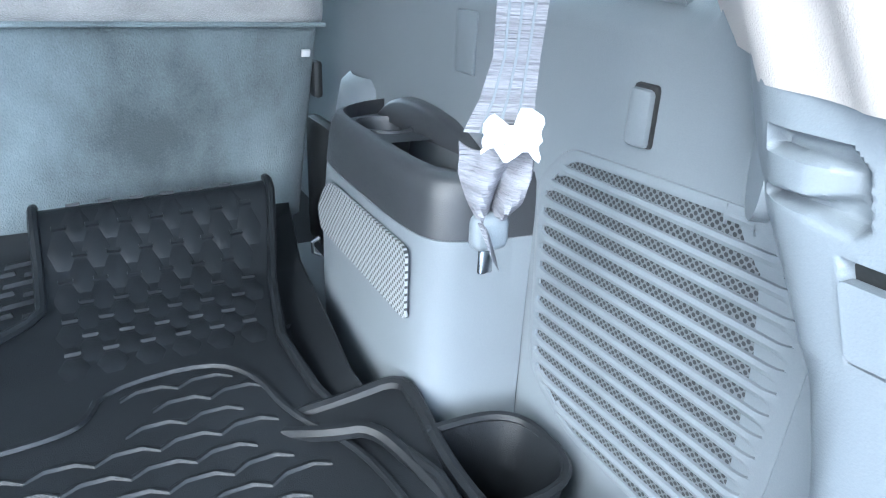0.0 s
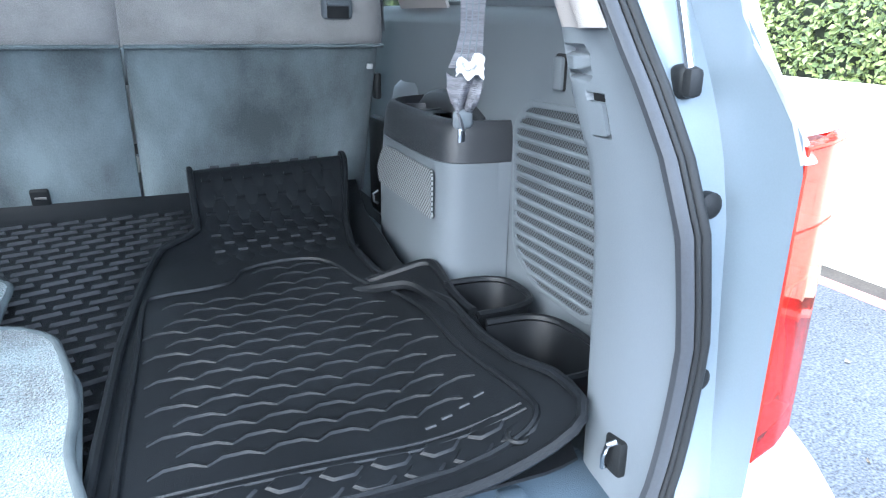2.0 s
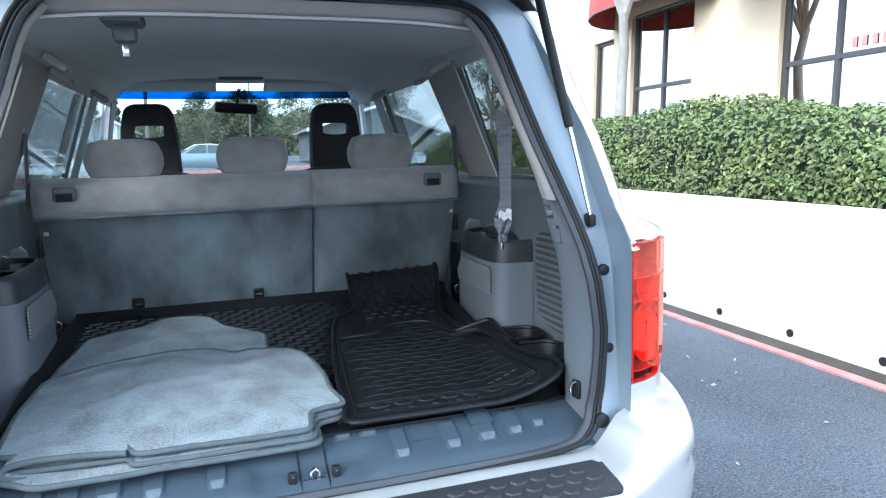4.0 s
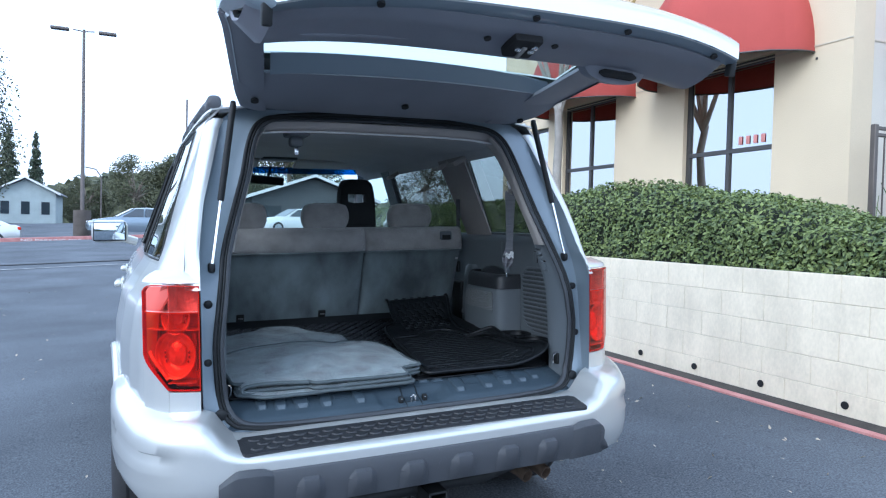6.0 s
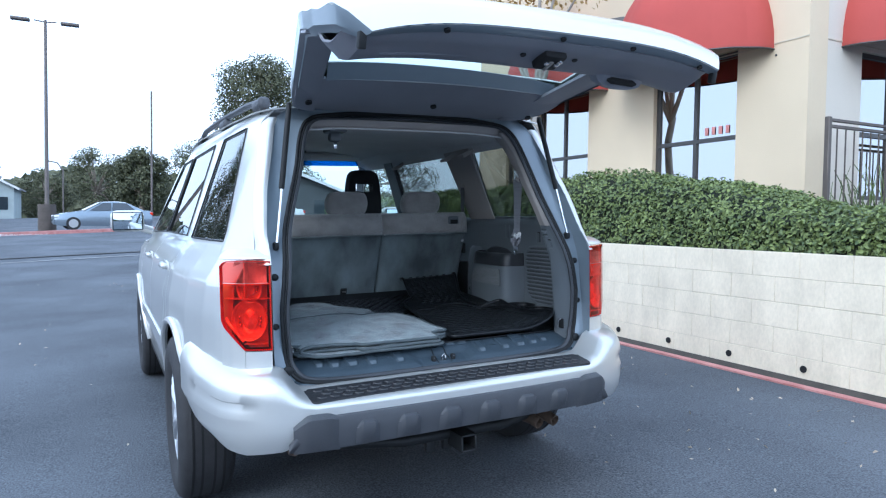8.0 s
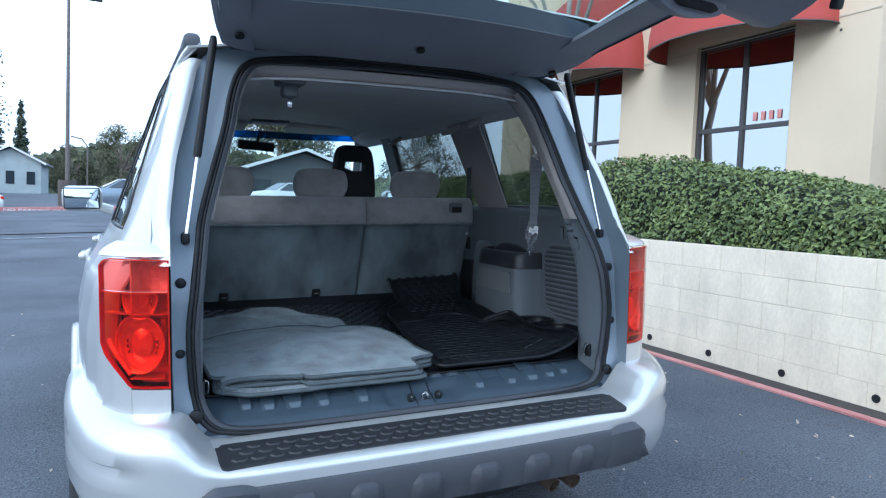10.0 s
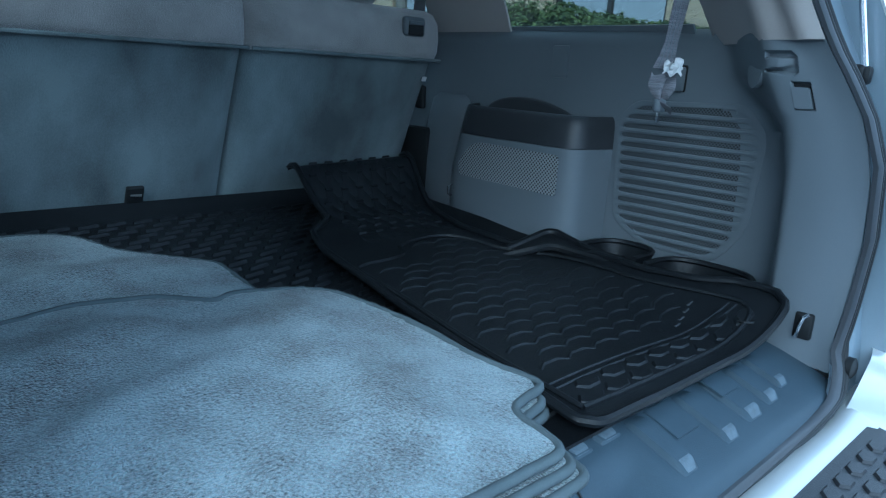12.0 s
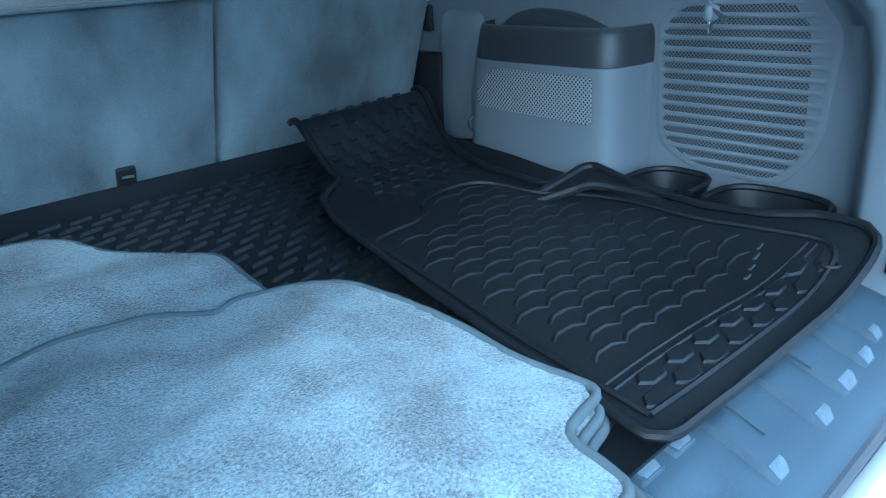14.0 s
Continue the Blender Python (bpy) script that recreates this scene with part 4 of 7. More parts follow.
# ---- wheels ----
def wheel(y, s):
    w = new("wheel")
    w.parent = car
    w.matrix_basis = Matrix.Translation((s * 0.855, y, WHEEL_R)) @ Matrix.Rotation(0 if s > 0 else math.pi, 4, "Z")
    prof = [(-0.09, 0.215), (-0.112, 0.25), (-0.115, 0.32), (-0.10, 0.352), (-0.085, 0.363), (-0.04, 0.367), (0, 0.367), (0.04, 0.367), (0.085, 0.363), (0.10, 0.352), (0.115, 0.32), (0.112, 0.25), (0.09, 0.215)]
    bm = bm_new()
    loft(bm, [[(x, r * math.cos(2 * math.pi * k / 48), r * math.sin(2 * math.pi * k / 48)) for x, r in prof] for k in range(49)], closed=False)
    tyre = part("tyre", bm, TYRE, w, merge=0.0005)
    for x in (-0.062, -0.025, 0.025, 0.062):
        bm = bm_new()
        loft(bm, [[(x + d, 0.3675 * math.cos(2 * math.pi * k / 48), 0.3675 * math.sin(2 * math.pi * k / 48)) for d in (-0.005, 0.005)] for k in range(49)], closed=False)
        part("tread_groove", thick(bm, 0.0012), BLACK, tyre)
    bm = bm_new()
    for r0, r1, x0, x1 in ((0.216, 0.205, 0.092, 0.085), (0.205, 0.19, 0.085, -0.08)):
        loft(bm, [[(x0, r0 * math.cos(2 * math.pi * k / 40), r0 * math.sin(2 * math.pi * k / 40)), (x1, r1 * math.cos(2 * math.pi * k / 40), r1 * math.sin(2 * math.pi * k / 40))] for k in range(41)], closed=False)
    tube(bm, [(0.02, 0, 0), (0.085, 0, 0), (0.09, 0, 0)], [0.06, 0.055, 0.03], 16)
    part("rim", bm, ALLOY, w)
    for k in range(5):
        a = 2 * math.pi * k / 5
        bm = bm_new()
        for da in (-0.13, 0.13):
            tube(bm, [(0.07, 0.05 * math.cos(a), 0.05 * math.sin(a)), (0.085, 0.13 * math.cos(a + da * 0.7), 0.13 * math.sin(a + da * 0.7)), (0.075, 0.205 * math.cos(a + da), 0.205 * math.sin(a + da))], [0.02, 0.016, 0.02], 8)
        part("spoke", bm, ALLOY, w)
    bm = bm_new()
    tube(bm, [(-0.02, 0, 0), (0.0, 0, 0)], 0.16, 24)
    part("brake_disc", bm, STEEL, w)


for s in (1, -1):
    for y in (REAR_AXLE, FRONT_AXLE):
        wheel(y, s)

# ---- raised tailgate ----
HINGE = Vector((0, 0.24, 1.725))
GATE_TURN = -77.0
gate = new("tailgate")
gate.parent = car
gate.matrix_basis = Matrix.Translation(HINGE + Vector((0, -0.035, 0))) @ Matrix.Rotation(radians(GATE_TURN), 4, "X") @ Matrix.Translation(-HINGE)
tagged(gate, "raised silver tailgate with grey inner trim and rear glass")
SKIN_Y = [(0.69, -0.055), (0.74, -0.098), (0.82, -0.126), (0.95, -0.138), (1.06, -0.126), (1.12, -0.105), (1.68, 0.205), (1.73, 0.24)]
TRIM_Y = [(0.69, -0.055), (0.80, -0.075), (0.95, -0.072), (1.06, -0.055), (1.12, -0.045), (1.68, 0.215), (1.73, 0.24)]
GATE_W = [(0.69, 0.605), (0.74, 0.652), (0.80, 0.676), (0.95, 0.688), (1.10, 0.684), (1.20, 0.660), (1.60, 0.575), (1.70, 0.545), (1.73, 0.52)]
LOWER_TRIM = [(0.733, 0.030), (0.76, 0.060), (0.82, 0.096), (0.87, 0.116), (0.93, 0.112), (0.97, 0.085), (1.05, 0.05), (1.12, 0.03)]


def gate_bow(u, z):
    return (0.040 * u ** 4 + 0.014 * u * u) * interp(z, [(1.0, 1.0), (1.2, 0.35)])


def gate_at(u, z, inn=0.0):
    """A place inside the gate: u from -1 to 1 across; inn metres towards the cabin."""
    return (u * interp(z, GATE_W), interp(z, TRIM_Y) + gate_bow(u, z) + inn, z)


def skin_at(u, z, inn=0.0):
    """A place on the gate's bulging outer skin."""
    return (u * interp(z, GATE_W), interp(z, SKIN_Y) + gate_bow(u, z) + inn + 0.03 * abs(u) ** 8 * interp(z, [(0.8, 0.0), (0.9, 1.0), (1.1, 1.0), (1.2, 0.0)]), z)


def gate_sheet(name, mat, u0, u1, z0, z1, inn, d, nu=16, nz=10, label="", place=gate_at):
    bm = bm_new()
    grid(bm, nu, nz, lambda a, b: place(u0 + (u1 - u0) * a, z0 + (z1 - z0) * b, inn))
    return part(name, thick(bm, d), mat, gate, label)


gate_sheet("outer_panel", PAINT, -1, 1, 0.69, 1.13, 0.0, 0.006, 24, 16, place=skin_at)
for u0, u1, z0, z1 in ((-1, -0.86, 1.125, 1.73), (0.86, 1, 1.125, 1.73), (-0.87, 0.87, 1.44, 1.73)):
    gate_sheet("glass_surround", PAINT, u0, u1, z0, z1, 0.0, 0.006, place=skin_at)
g = gate_sheet("rear_glass", GLASS_C, -0.875, 0.875, 1.12, 1.46, 0.008, 0.003, label="clear rear window glass", place=skin_at)
g.visible_shadow = False
# inner trim: deep lower panel, slim arms beside the glass, broad panel up to the hinges
bm = bm_new()
grid(bm, 28, 24, lambda a, b: gate_at(-0.955 + 1.91 * a, 0.733 + 0.387 * b, max(0.014, interp(0.733 + 0.387 * b, LOWER_TRIM) - 0.05 * max(0, abs(2 * a - 1) - 0.93) / 0.07 - 0.012 * max(0, 1 - 2 * a))))
part("lower_trim", thick(bm, 0.008), GATE_TRIM, gate, "dark grey plastic lower gate trim")
bm = bm_new()
pts = [gate_at(-0.78 + 1.56 * k / 20, 0.835 - 0.004 * math.cos(3.14 * k / 10), 0.100) for k in range(21)]
tube(bm, pts, [0.002] + [0.006] * 19 + [0.002], 6)
part("trim_crease", bm, GATE_TRIM, gate)
for s in (-1, 1):
    bm = bm_new()
    inside = 0.72 if s > 0 else 0.83
    grid(bm, 8, 16, lambda a, b: gate_at(s * (inside + (0.985 - inside) * a), 1.04 + 0.66 * b, 0.032 - 0.022 * a * a))
    part("arm_trim", thick(bm, 0.012), GATE_TRIM, gate)


def upper_edge(u):
    """The height at which the broad panel starts above the glass."""
    return 1.415 + 0.05 * u * u


bm = bm_new()
grid(bm, 20, 10, lambda a, b: gate_at(-0.97 + 1.94 * a, upper_edge(1.94 * a - 0.97) + (1.715 - upper_edge(1.94 * a - 0.97)) * b, 0.030 + 0.018 * math.sin(math.pi * b) - 0.02 * abs(2 * a - 1) ** 4))
part("upper_trim", thick(bm, 0.01), GATE_TRIM, gate, "broad dark grey trim panel under the gate hinges")
bm = bm_new()
grid(bm, 20, 3, lambda a, b: gate_at(-0.80 + 1.60 * a, upper_edge(1.6 * a - 0.8) - 0.012 * (1 - b) - 0.03 * (1 - b) * (1 - a), -0.012 + 0.044 * b))
part("trim_lip", thick(bm, 0.004), PAINT_SHADED, gate)
bm = bm_new()
ring, ring2, ring3 = [], [], []
for k in range(80):
    t = k / 80
    if t < 0.25:
        u, z = -1 + 2 * t * 4, 0.69
    elif t < 0.5:
        u, z = 1, 0.69 + 1.04 * (t - 0.25) * 4
    elif t < 0.75:
        u, z = 1 - 2 * (t - 0.5) * 4, 1.73
    else:
        u, z = -1, 1.73 - 1.04 * (t - 0.75) * 4
    ring.append(skin_at(u, z, 0.0))
    ring2.append(gate_at(u * 0.99, z + (0.008 if z < 0.7 else 0), 0.010))
    ring3.append(gate_at(u * 0.955, z + (0.045 if z < 0.7 else -0.02 if z > 1.72 else 0), 0.034))
loft(bm, [ring + ring[:1], ring2 + ring2[:1], ring3 + ring3[:1]], closed=False)
part("gate_edge", bm, PAINT_SHADED, gate, "painted inner flange of the gate")
bm = bm_new()
tube(bm, [skin_at(-0.87 + 1.74 * k / 12, 1.128, 0.02) for k in range(13)], 0.010, 6)
part("glass_moulding", bm, RUBBER, gate)
# latch on the slope of the trim
tilt = Matrix.Rotation(radians(-30), 4, "X")
base = Vector((0, interp(0.79, TRIM_Y) + 0.088, 0.79))
bm = bm_new()
rbox(bm, base, (0.078, 0.040, 0.078), 0.006, 2, tilt)
latch = part("latch", bm, BLACK, gate, "black latch with bright bolts")
for x, dz in ((-0.018, 0.005), (0.020, 0.002), (0.022, 0.018)):
    bm = bm_new()
    c = base + tilt @ Vector((x, 0.018, dz * -1))
    n = tilt @ Vector((0, 0.008, 0))
    tube(bm, [c, c + n, c + n * 1.15], [0.009, 0.009, 0.006], 10)
    part("bolt", bm, CHROME, latch)
bm = bm_new()
rbox(bm, base + tilt @ Vector((0, 0.021, 0.012)), (0.014, 0.008, 0.05), 0.003, 1, tilt)
part("catch", bm, STEEL, latch)
# pull handle hanging from the trim near one end
bm = bm_new()
rows = []
for k in range(15):
    u = 0.36 + 0.30 * k / 14
    drop = 0.036 * math.sin(math.pi * k / 14) ** 0.5
    rows.append([gate_at(u, 0.845, 0.105), gate_at(u, 0.868, 0.122 + drop), gate_at(u, 0.905, 0.122 + drop), gate_at(u, 0.935, 0.10)])
loft(bm, rows, closed=False)
handle = part("pull_handle", thick(bm, 0.006), GATE_TRIM, gate, "moulded pull handle")
# solid black bar stands in for the dark of the open grip
bm = bm_new()
tube(bm, [gate_at(0.42 + 0.18 * k / 8, 0.853, 0.133) for k in range(9)], [0.004] + [0.011] * 7 + [0.004], 8)
part("handle_slot_shade", bm, BLACK, handle)
for u, z, inn in ((-0.62, 0.712, 0.020), (-0.02, 0.712, 0.018), (0.40, 0.712, 0.018), (0.86, 0.712, 0.022), (-0.14, 0.79, 0.083), (0.14, 0.79, 0.083), (0.0, 1.56, 0.063), (-0.88, 1.58, 0.055), (0.88, 1.62, 0.05)):
    bm = bm_new()
    c = Vector(gate_at(u, z, inn))
    tube(bm, [c, c + Vector((0, 0.006, -0.004))], 0.009 if z < 1 else 0.013, 10)
    part("trim_plug", bm, RUBBER, gate)
for u in (-0.97, 0.97):
    bm = bm_new()
    rbox(bm, Vector(gate_at(u, 0.725, 0.035)), (0.022, 0.045, 0.022), 0.005, 2)
    part("gate_buffer", bm, RUBBER, gate, "black rubber buffer")
for x in (-0.40, 0.40):
    bm = bm_new()
    rbox(bm, (x, 0.228, 1.715), (0.07, 0.05, 0.035), 0.008, 2)
    part("hinge", bm, STEEL, car)


# ---- gas struts ----
def strut(s):
    low = Vector((s * 0.655, 0.022, 1.160))
    top = Vector((s * 0.570, 0.118, 1.685))
    d = (top - low)
    g = new("gas_strut")
    g.parent = car
    bm = bm_new()
    tube(bm, [low, low + d * 0.42], 0.005, 8)
    part("rod", bm, CHROME, g)
    bm = bm_new()
    tube(bm, [low + d * 0.40, low + d * 0.41, top], [0.009, 0.011, 0.011], 10)
    part("cylinder", bm, RUBBER, g)
    for p in (low, top):
        bm = bm_new()
        rbox(bm, p, (0.018, 0.018, 0.028), 0.006, 2)
        part("ball_socket", bm, RUBBER, g)


mirrored(strut)
# ---- cabin ----
def dotted(name, base, hole, pitch, size=0.36, rough=0.55):
    """Plastic with a fine regular field of small holes."""
    m = material(name, base, rough, 0, 0.1, 6, 400)
    n, l = m.node_tree.nodes, m.node_tree.links
    b = n["Principled BSDF"]
    old = b.inputs["Base Color"].links[0].from_socket
    co, mp, vo, lt, mx = (n.new(k) for k in ("ShaderNodeTexCoord", "ShaderNodeMapping", "ShaderNodeTexVoronoi", "ShaderNodeMath", "ShaderNodeMix"))
    mp.inputs["Scale"].default_value = (0.0, 1 / pitch, 1 / pitch)
    mp.inputs["Rotation"].default_value = (radians(45), 0, 0)
    vo.inputs["Scale"].default_value, vo.inputs["Randomness"].default_value = 1.0, 0.0
    lt.operation = "LESS_THAN"
    lt.inputs[1].default_value = size
    mx.data_type = "RGBA"
    l.new(co.outputs["Object"], mp.inputs[0])
    l.new(mp.outputs[0], vo.inputs["Vector"])
    l.new(vo.outputs["Distance"], lt.inputs[0])
    l.new(lt.outputs[0], mx.inputs[0])
    l.new(old, mx.inputs[6])
    mx.inputs[7].default_value = (*hole, 1)
    l.new(mx.outputs[2], b.inputs["Base Color"])
    return m


GRILLE = dotted("perforated_grille", (0.26, 0.275, 0.285), (0.02, 0.022, 0.024), 0.0062, 0.34)
SLOTMESH = dotted("speaker_mesh", (0.095, 0.104, 0.113), (0.011, 0.013, 0.015), 0.0048, 0.39)


def smooth_path(pts, n=4):
    """Points with the corners eased (Chaikin)."""
    for _ in range(n):
        out = [pts[0]]
        for a, b in zip(pts, pts[1:]):
            out += [tuple(p + (q - p) * 0.25 for p, q in zip(a, b)), tuple(p + (q - p) * 0.75 for p, q in zip(a, b))]
        pts = out + [pts[-1]]
    return pts


# outlines on the pillar bulge (along the car, height): the flap's pocket, the fixed hook's pocket, its tab and its foot
HOOK_GAP = [(0.0640, 1.1040), (0.0930, 1.1025), (0.1070, 1.1460), (0.0785, 1.1450)]
HOOK_POCKET = [(0.1030, 1.1540), (0.1540, 1.1545), (0.1540, 1.1900), (0.1130, 1.1905), (0.1035, 1.1830), (0.0975, 1.1600)]
HOOK_TAB = [(0.1080, 1.1690), (0.1250, 1.1640), (0.1720, 1.1600), (0.1720, 1.1800), (0.1080, 1.1810)]
HOOK_FOOT = [(0.1000, 1.1500), (0.1720, 1.1500), (0.1720, 1.1575), (0.1350, 1.1585), (0.1000, 1.1570)]


def side_trim(s):
    """The moulded trim of one side of the boot, with its bin, speaker slots, handles and belt."""
    def v(x, y, z):
        return (s * x, y, z)
    # lower wall: plan path from the tail jamb forward, drawn up in rows
    def wall_path(z):
        k = interp(z, [(0.74, 0.0), (1.0, 0.5), (1.22, 1.0)])
        px = 0.612 - 0.012 * k
        ye = interp(z, [(0.70, 0.080), (0.80, 0.082), (0.98, 0.086), (1.05, 0.098), (1.10, 0.118), (1.15, 0.144), (1.20, 0.162), (1.22, 0.168)])
        y0 = rear_y(z) + lip_in(z) + 0.004
        ya = min(y0 + 0.034, ye - 0.05)
        wide = interp(z, [(1.06, 0.0), (1.15, 1.0)])
        return smooth_path([(interp(z, [(0.7, 0.612), (0.80, 0.630), (0.92, 0.633), (1.03, 0.620), (1.13, 0.604), (1.22, 0.588)]), y0), (px + interp(z, [(1.0, 0.012), (1.22, -0.004)]), ya), (px + interp(z, [(1.0, 0.006), (1.22, -0.006)]), ya + 0.024), (px + interp(z, [(1.0, 0.003), (1.22, -0.006)]), ye - 0.012), (px + 0.008, ye + 0.008),
                            (0.690, ye + 0.030 + 0.048 * wide), (0.728, ye + 0.044 + 0.060 * wide), (0.735, ye + 0.08 + 0.060 * wide), (0.735, 0.45), (0.739, 0.75), (0.745, 1.30)], 3)
    def wall_x(y, z):
        return interp(y, sorted([(b, a) for a, b in wall_path(z)]))

    def inside(y, z, poly):
        """How far a place lies within a convex outline, negative outside."""
        return min(((c[0] - b[0]) * (z - b[1]) - (c[1] - b[1]) * (y - b[0])) / math.hypot(c[0] - b[0], c[1] - b[1]) for b, c in zip(poly, poly[1:] + poly[:1]))

    def sunk(y, z):
        """Depth of the two hook pockets in the pillar bulge."""
        flap = 0.011 * min(1.0, max(0.0, inside(y, z, HOOK_GAP) / 0.0022))
        pocket = 0.013 * min(1.0, max(0.0, inside(y, z, HOOK_POCKET) / 0.0035))
        tab = min(1.0, max(0.0, inside(y, z, HOOK_TAB) / 0.003 + 0.5)) * interp(y, [(0.106, 0.25), (0.124, 0.85), (0.130, 1.0)])
        foot = min(1.0, max(0.0, inside(y, z, HOOK_FOOT) / 0.003 + 0.5)) * interp(y, [(0.100, 0.35), (0.128, 0.9)])
        return flap + pocket * (1 - max(tab, foot))
    bm = bm_new()
    rows = []
    for z in [0.70, 0.76, 0.82, 0.90, 1.0, 1.06, 1.095] + [1.099 + 0.0018 * k for k in range(54)] + [1.20, 1.21]:
        run = sorted([(b, a) for a, b in wall_path(z)])
        y0 = run[0][0]
        y1 = max(0.058, y0 + 0.010)
        ys = [y0 + (y1 - y0) * k / 12 for k in range(12)] + [y1 + (0.162 - y1) * k / 65 for k in range(66)] + [0.1636 + 0.0104 * k for k in range(18)] + [0.36, 0.42, 0.5, 0.6, 0.75, 0.9, 1.1, 1.30]
        rows.append([v(interp(y, run) + (sunk(y, z) if 1.097 < z < 1.196 else 0.0), y, z) for y in ys])
    for up, near, far in ((1.228, 0.004, 0.02), (1.238, 0.02, 0.045)):
        rows.append([(p[0] + s * (far if p[1] > 0.31 else near), p[1], up) for p in rows[62]])
    loft(bm, rows, closed=False)
    trim = part("side_trim", thick(bm, 0.004), TRIM, car, "moulded grey plastic boot side trim", angle=50)
    # bin
    plan = smooth_path([(0.736, 0.497), (0.70, 0.500), (0.635, 0.512), (0.618, 0.56), (0.619, 0.68), (0.621, 0.83), (0.635, 0.885), (0.69, 0.93), (0.74, 0.945)], 3)
    bm = bm_new()
    def lean(y, z):
        return y if y < 0.6 else 0.6 + (y - 0.6) * interp(z, [(0.90, 1.0), (0.99, 0.93), (1.056, 0.87)])
    loft(bm, [[v(x - d, lean(y, z) - d * 0.4, z) for x, y in plan] for z, d in ((0.70, 0.0), (0.80, 0.003), (0.90, 0.002), (0.988, 0.0), (0.990, -0.005))], closed=False)
    store = part("side_bin", thick(bm, 0.004), TRIM, trim, "grey side storage bin with a black top", angle=50)
    bm = bm_new()
    loft(bm, [[v(x - d, lean(y, z) - d * 0.6, z) for x, y in plan] for z, d in ((0.987, -0.004), (0.990, 0.001), (1.03, -0.001), (1.047, -0.004), (1.056, -0.012), (1.056, -0.024), (1.03, -0.027))], closed=False)
    part("bin_band", bm, BAND, trim, "satin black bin rim", angle=50)
    # lid deck with cup holder and tray
    bm = bm_new()
    deck = rounded([(0.648, 0.70), (0.648, 0.805), (0.660, 0.845), (0.735, 0.87), (0.738, 0.70)], 0.012)
    cx, cy = 0.690, 0.788

    def to_edge(ang):
        """Where a ray from the cup's middle leaves the deck."""
        best = 1.0
        for (ax, ay), (bx, by) in zip(deck, deck[1:] + deck[:1]):
            ex, ey = bx - ax, by - ay
            det = math.cos(ang) * -ey + math.sin(ang) * ex
            if abs(det) > 1e-9:
                far = ((ax - cx) * -ey + (ay - cy) * ex) / det
                along = (math.cos(ang) * (ay - cy) - math.sin(ang) * (ax - cx)) / det
                if far > 0 and -1e-6 <= along <= 1 + 1e-6:
                    best = min(best, far)
        return v(cx + best * math.cos(ang), cy + best * math.sin(ang), 1.044)

    def cup(r, z):
        return [v(cx + r * math.cos(2 * math.pi * k / 40), cy + r * 1.12 * math.sin(2 * math.pi * k / 40), z) for k in range(40)]
    loft(bm, [[to_edge(2 * math.pi * k / 40) for k in range(40)], cup(0.0425, 1.044)], True)
    part("bin_deck", bm, BAND, trim)
    bm = bm_new()
    loft(bm, [cup(0.0425, 1.0435), cup(0.0415, 1.0475), cup(0.0385, 1.0475), cup(0.0370, 1.042)], True)
    part("cup_rim", bm, BAND, trim)
    bm = bm_new()
    loft(bm, [cup(0.0372, 1.043), cup(0.0350, 1.02), cup(0.0325, 0.990), cup(0.0005, 0.988)], True)
    part("cup_well", bm, BAND, trim)
    bm = bm_new()
    ridge = smooth_path([(0.726, 0.60, 1.046), (0.722, 0.655, 1.066), (0.716, 0.72, 1.078), (0.714, 0.78, 1.080), (0.712, 0.83, 1.070), (0.708, 0.862, 1.046)], 2)
    loft(bm, [[v(x, y, 1.040), v(x + 0.001, y, z - 0.006), v(x + 0.006, y, z), v(x + 0.018, y, z + 0.002), v(x + 0.024, y, 1.040)] for x, y, z in ridge], closed=False)
    part("bin_ridge", thick(bm, 0.002), BAND, trim, "raised black ridge behind the cup holder", angle=50)
    bm = bm_new()
    panel = smooth_path([(0.730, 0.935), (0.708, 0.965), (0.700, 1.01), (0.712, 1.06), (0.735, 1.09)], 2)
    loft(bm, [[v(x + d, y + 0.10 * (1.05 - z), z) for x, y in panel] for z, d in ((0.78, 0.0), (0.90, 0.0), (1.00, 0.004), (1.06, 0.014), (1.075, 0.03))], closed=False)
    part("front_bulge", thick(bm, 0.003), TRIM, trim, "moulded trim bulge beside the seat", angle=50)
    bm = bm_new()
    plate(bm, rounded([(0.645, 0.53), (0.645, 0.69), (0.735, 0.69), (0.735, 0.53)], 0.02), lambda a, b: v(a, b, 1.012), (0, 0, -0.01))
    part("tray_well", bm, TRIM_D, trim)
    # perforated grille on the bin
    bm = bm_new()
    plate(bm, rounded([(0.545, 0.888), (0.545, 0.974), (0.795, 0.976), (0.838, 0.925), (0.834, 0.893)], [0.012, 0.012, 0.03, 0.006, 0.006]), lambda a, b: v(0.6175 - 0.002 * (0.9 < b), a, b), (s * -0.0035, 0, 0))
    part("bin_grille", bm, GRILLE, trim, "perforated plastic grille")
    # speaker panel: frame, mesh behind, bars across
    outline = rounded([(0.495, 1.055), (0.480, 0.842), (0.405, 0.800), (0.242, 0.797), (0.185, 0.870), (0.176, 1.055), (0.222, 1.104), (0.455, 1.096)], [0.02, 0.03, 0.03, 0.03, 0.04, 0.03, 0.02, 0.02], 5)
    cy, cz = 0.345, 0.955
    inner = [(cy + (a - cy) * 0.90, cz + (b - cz) * 0.925) for a, b in outline]
    bm = bm_new()
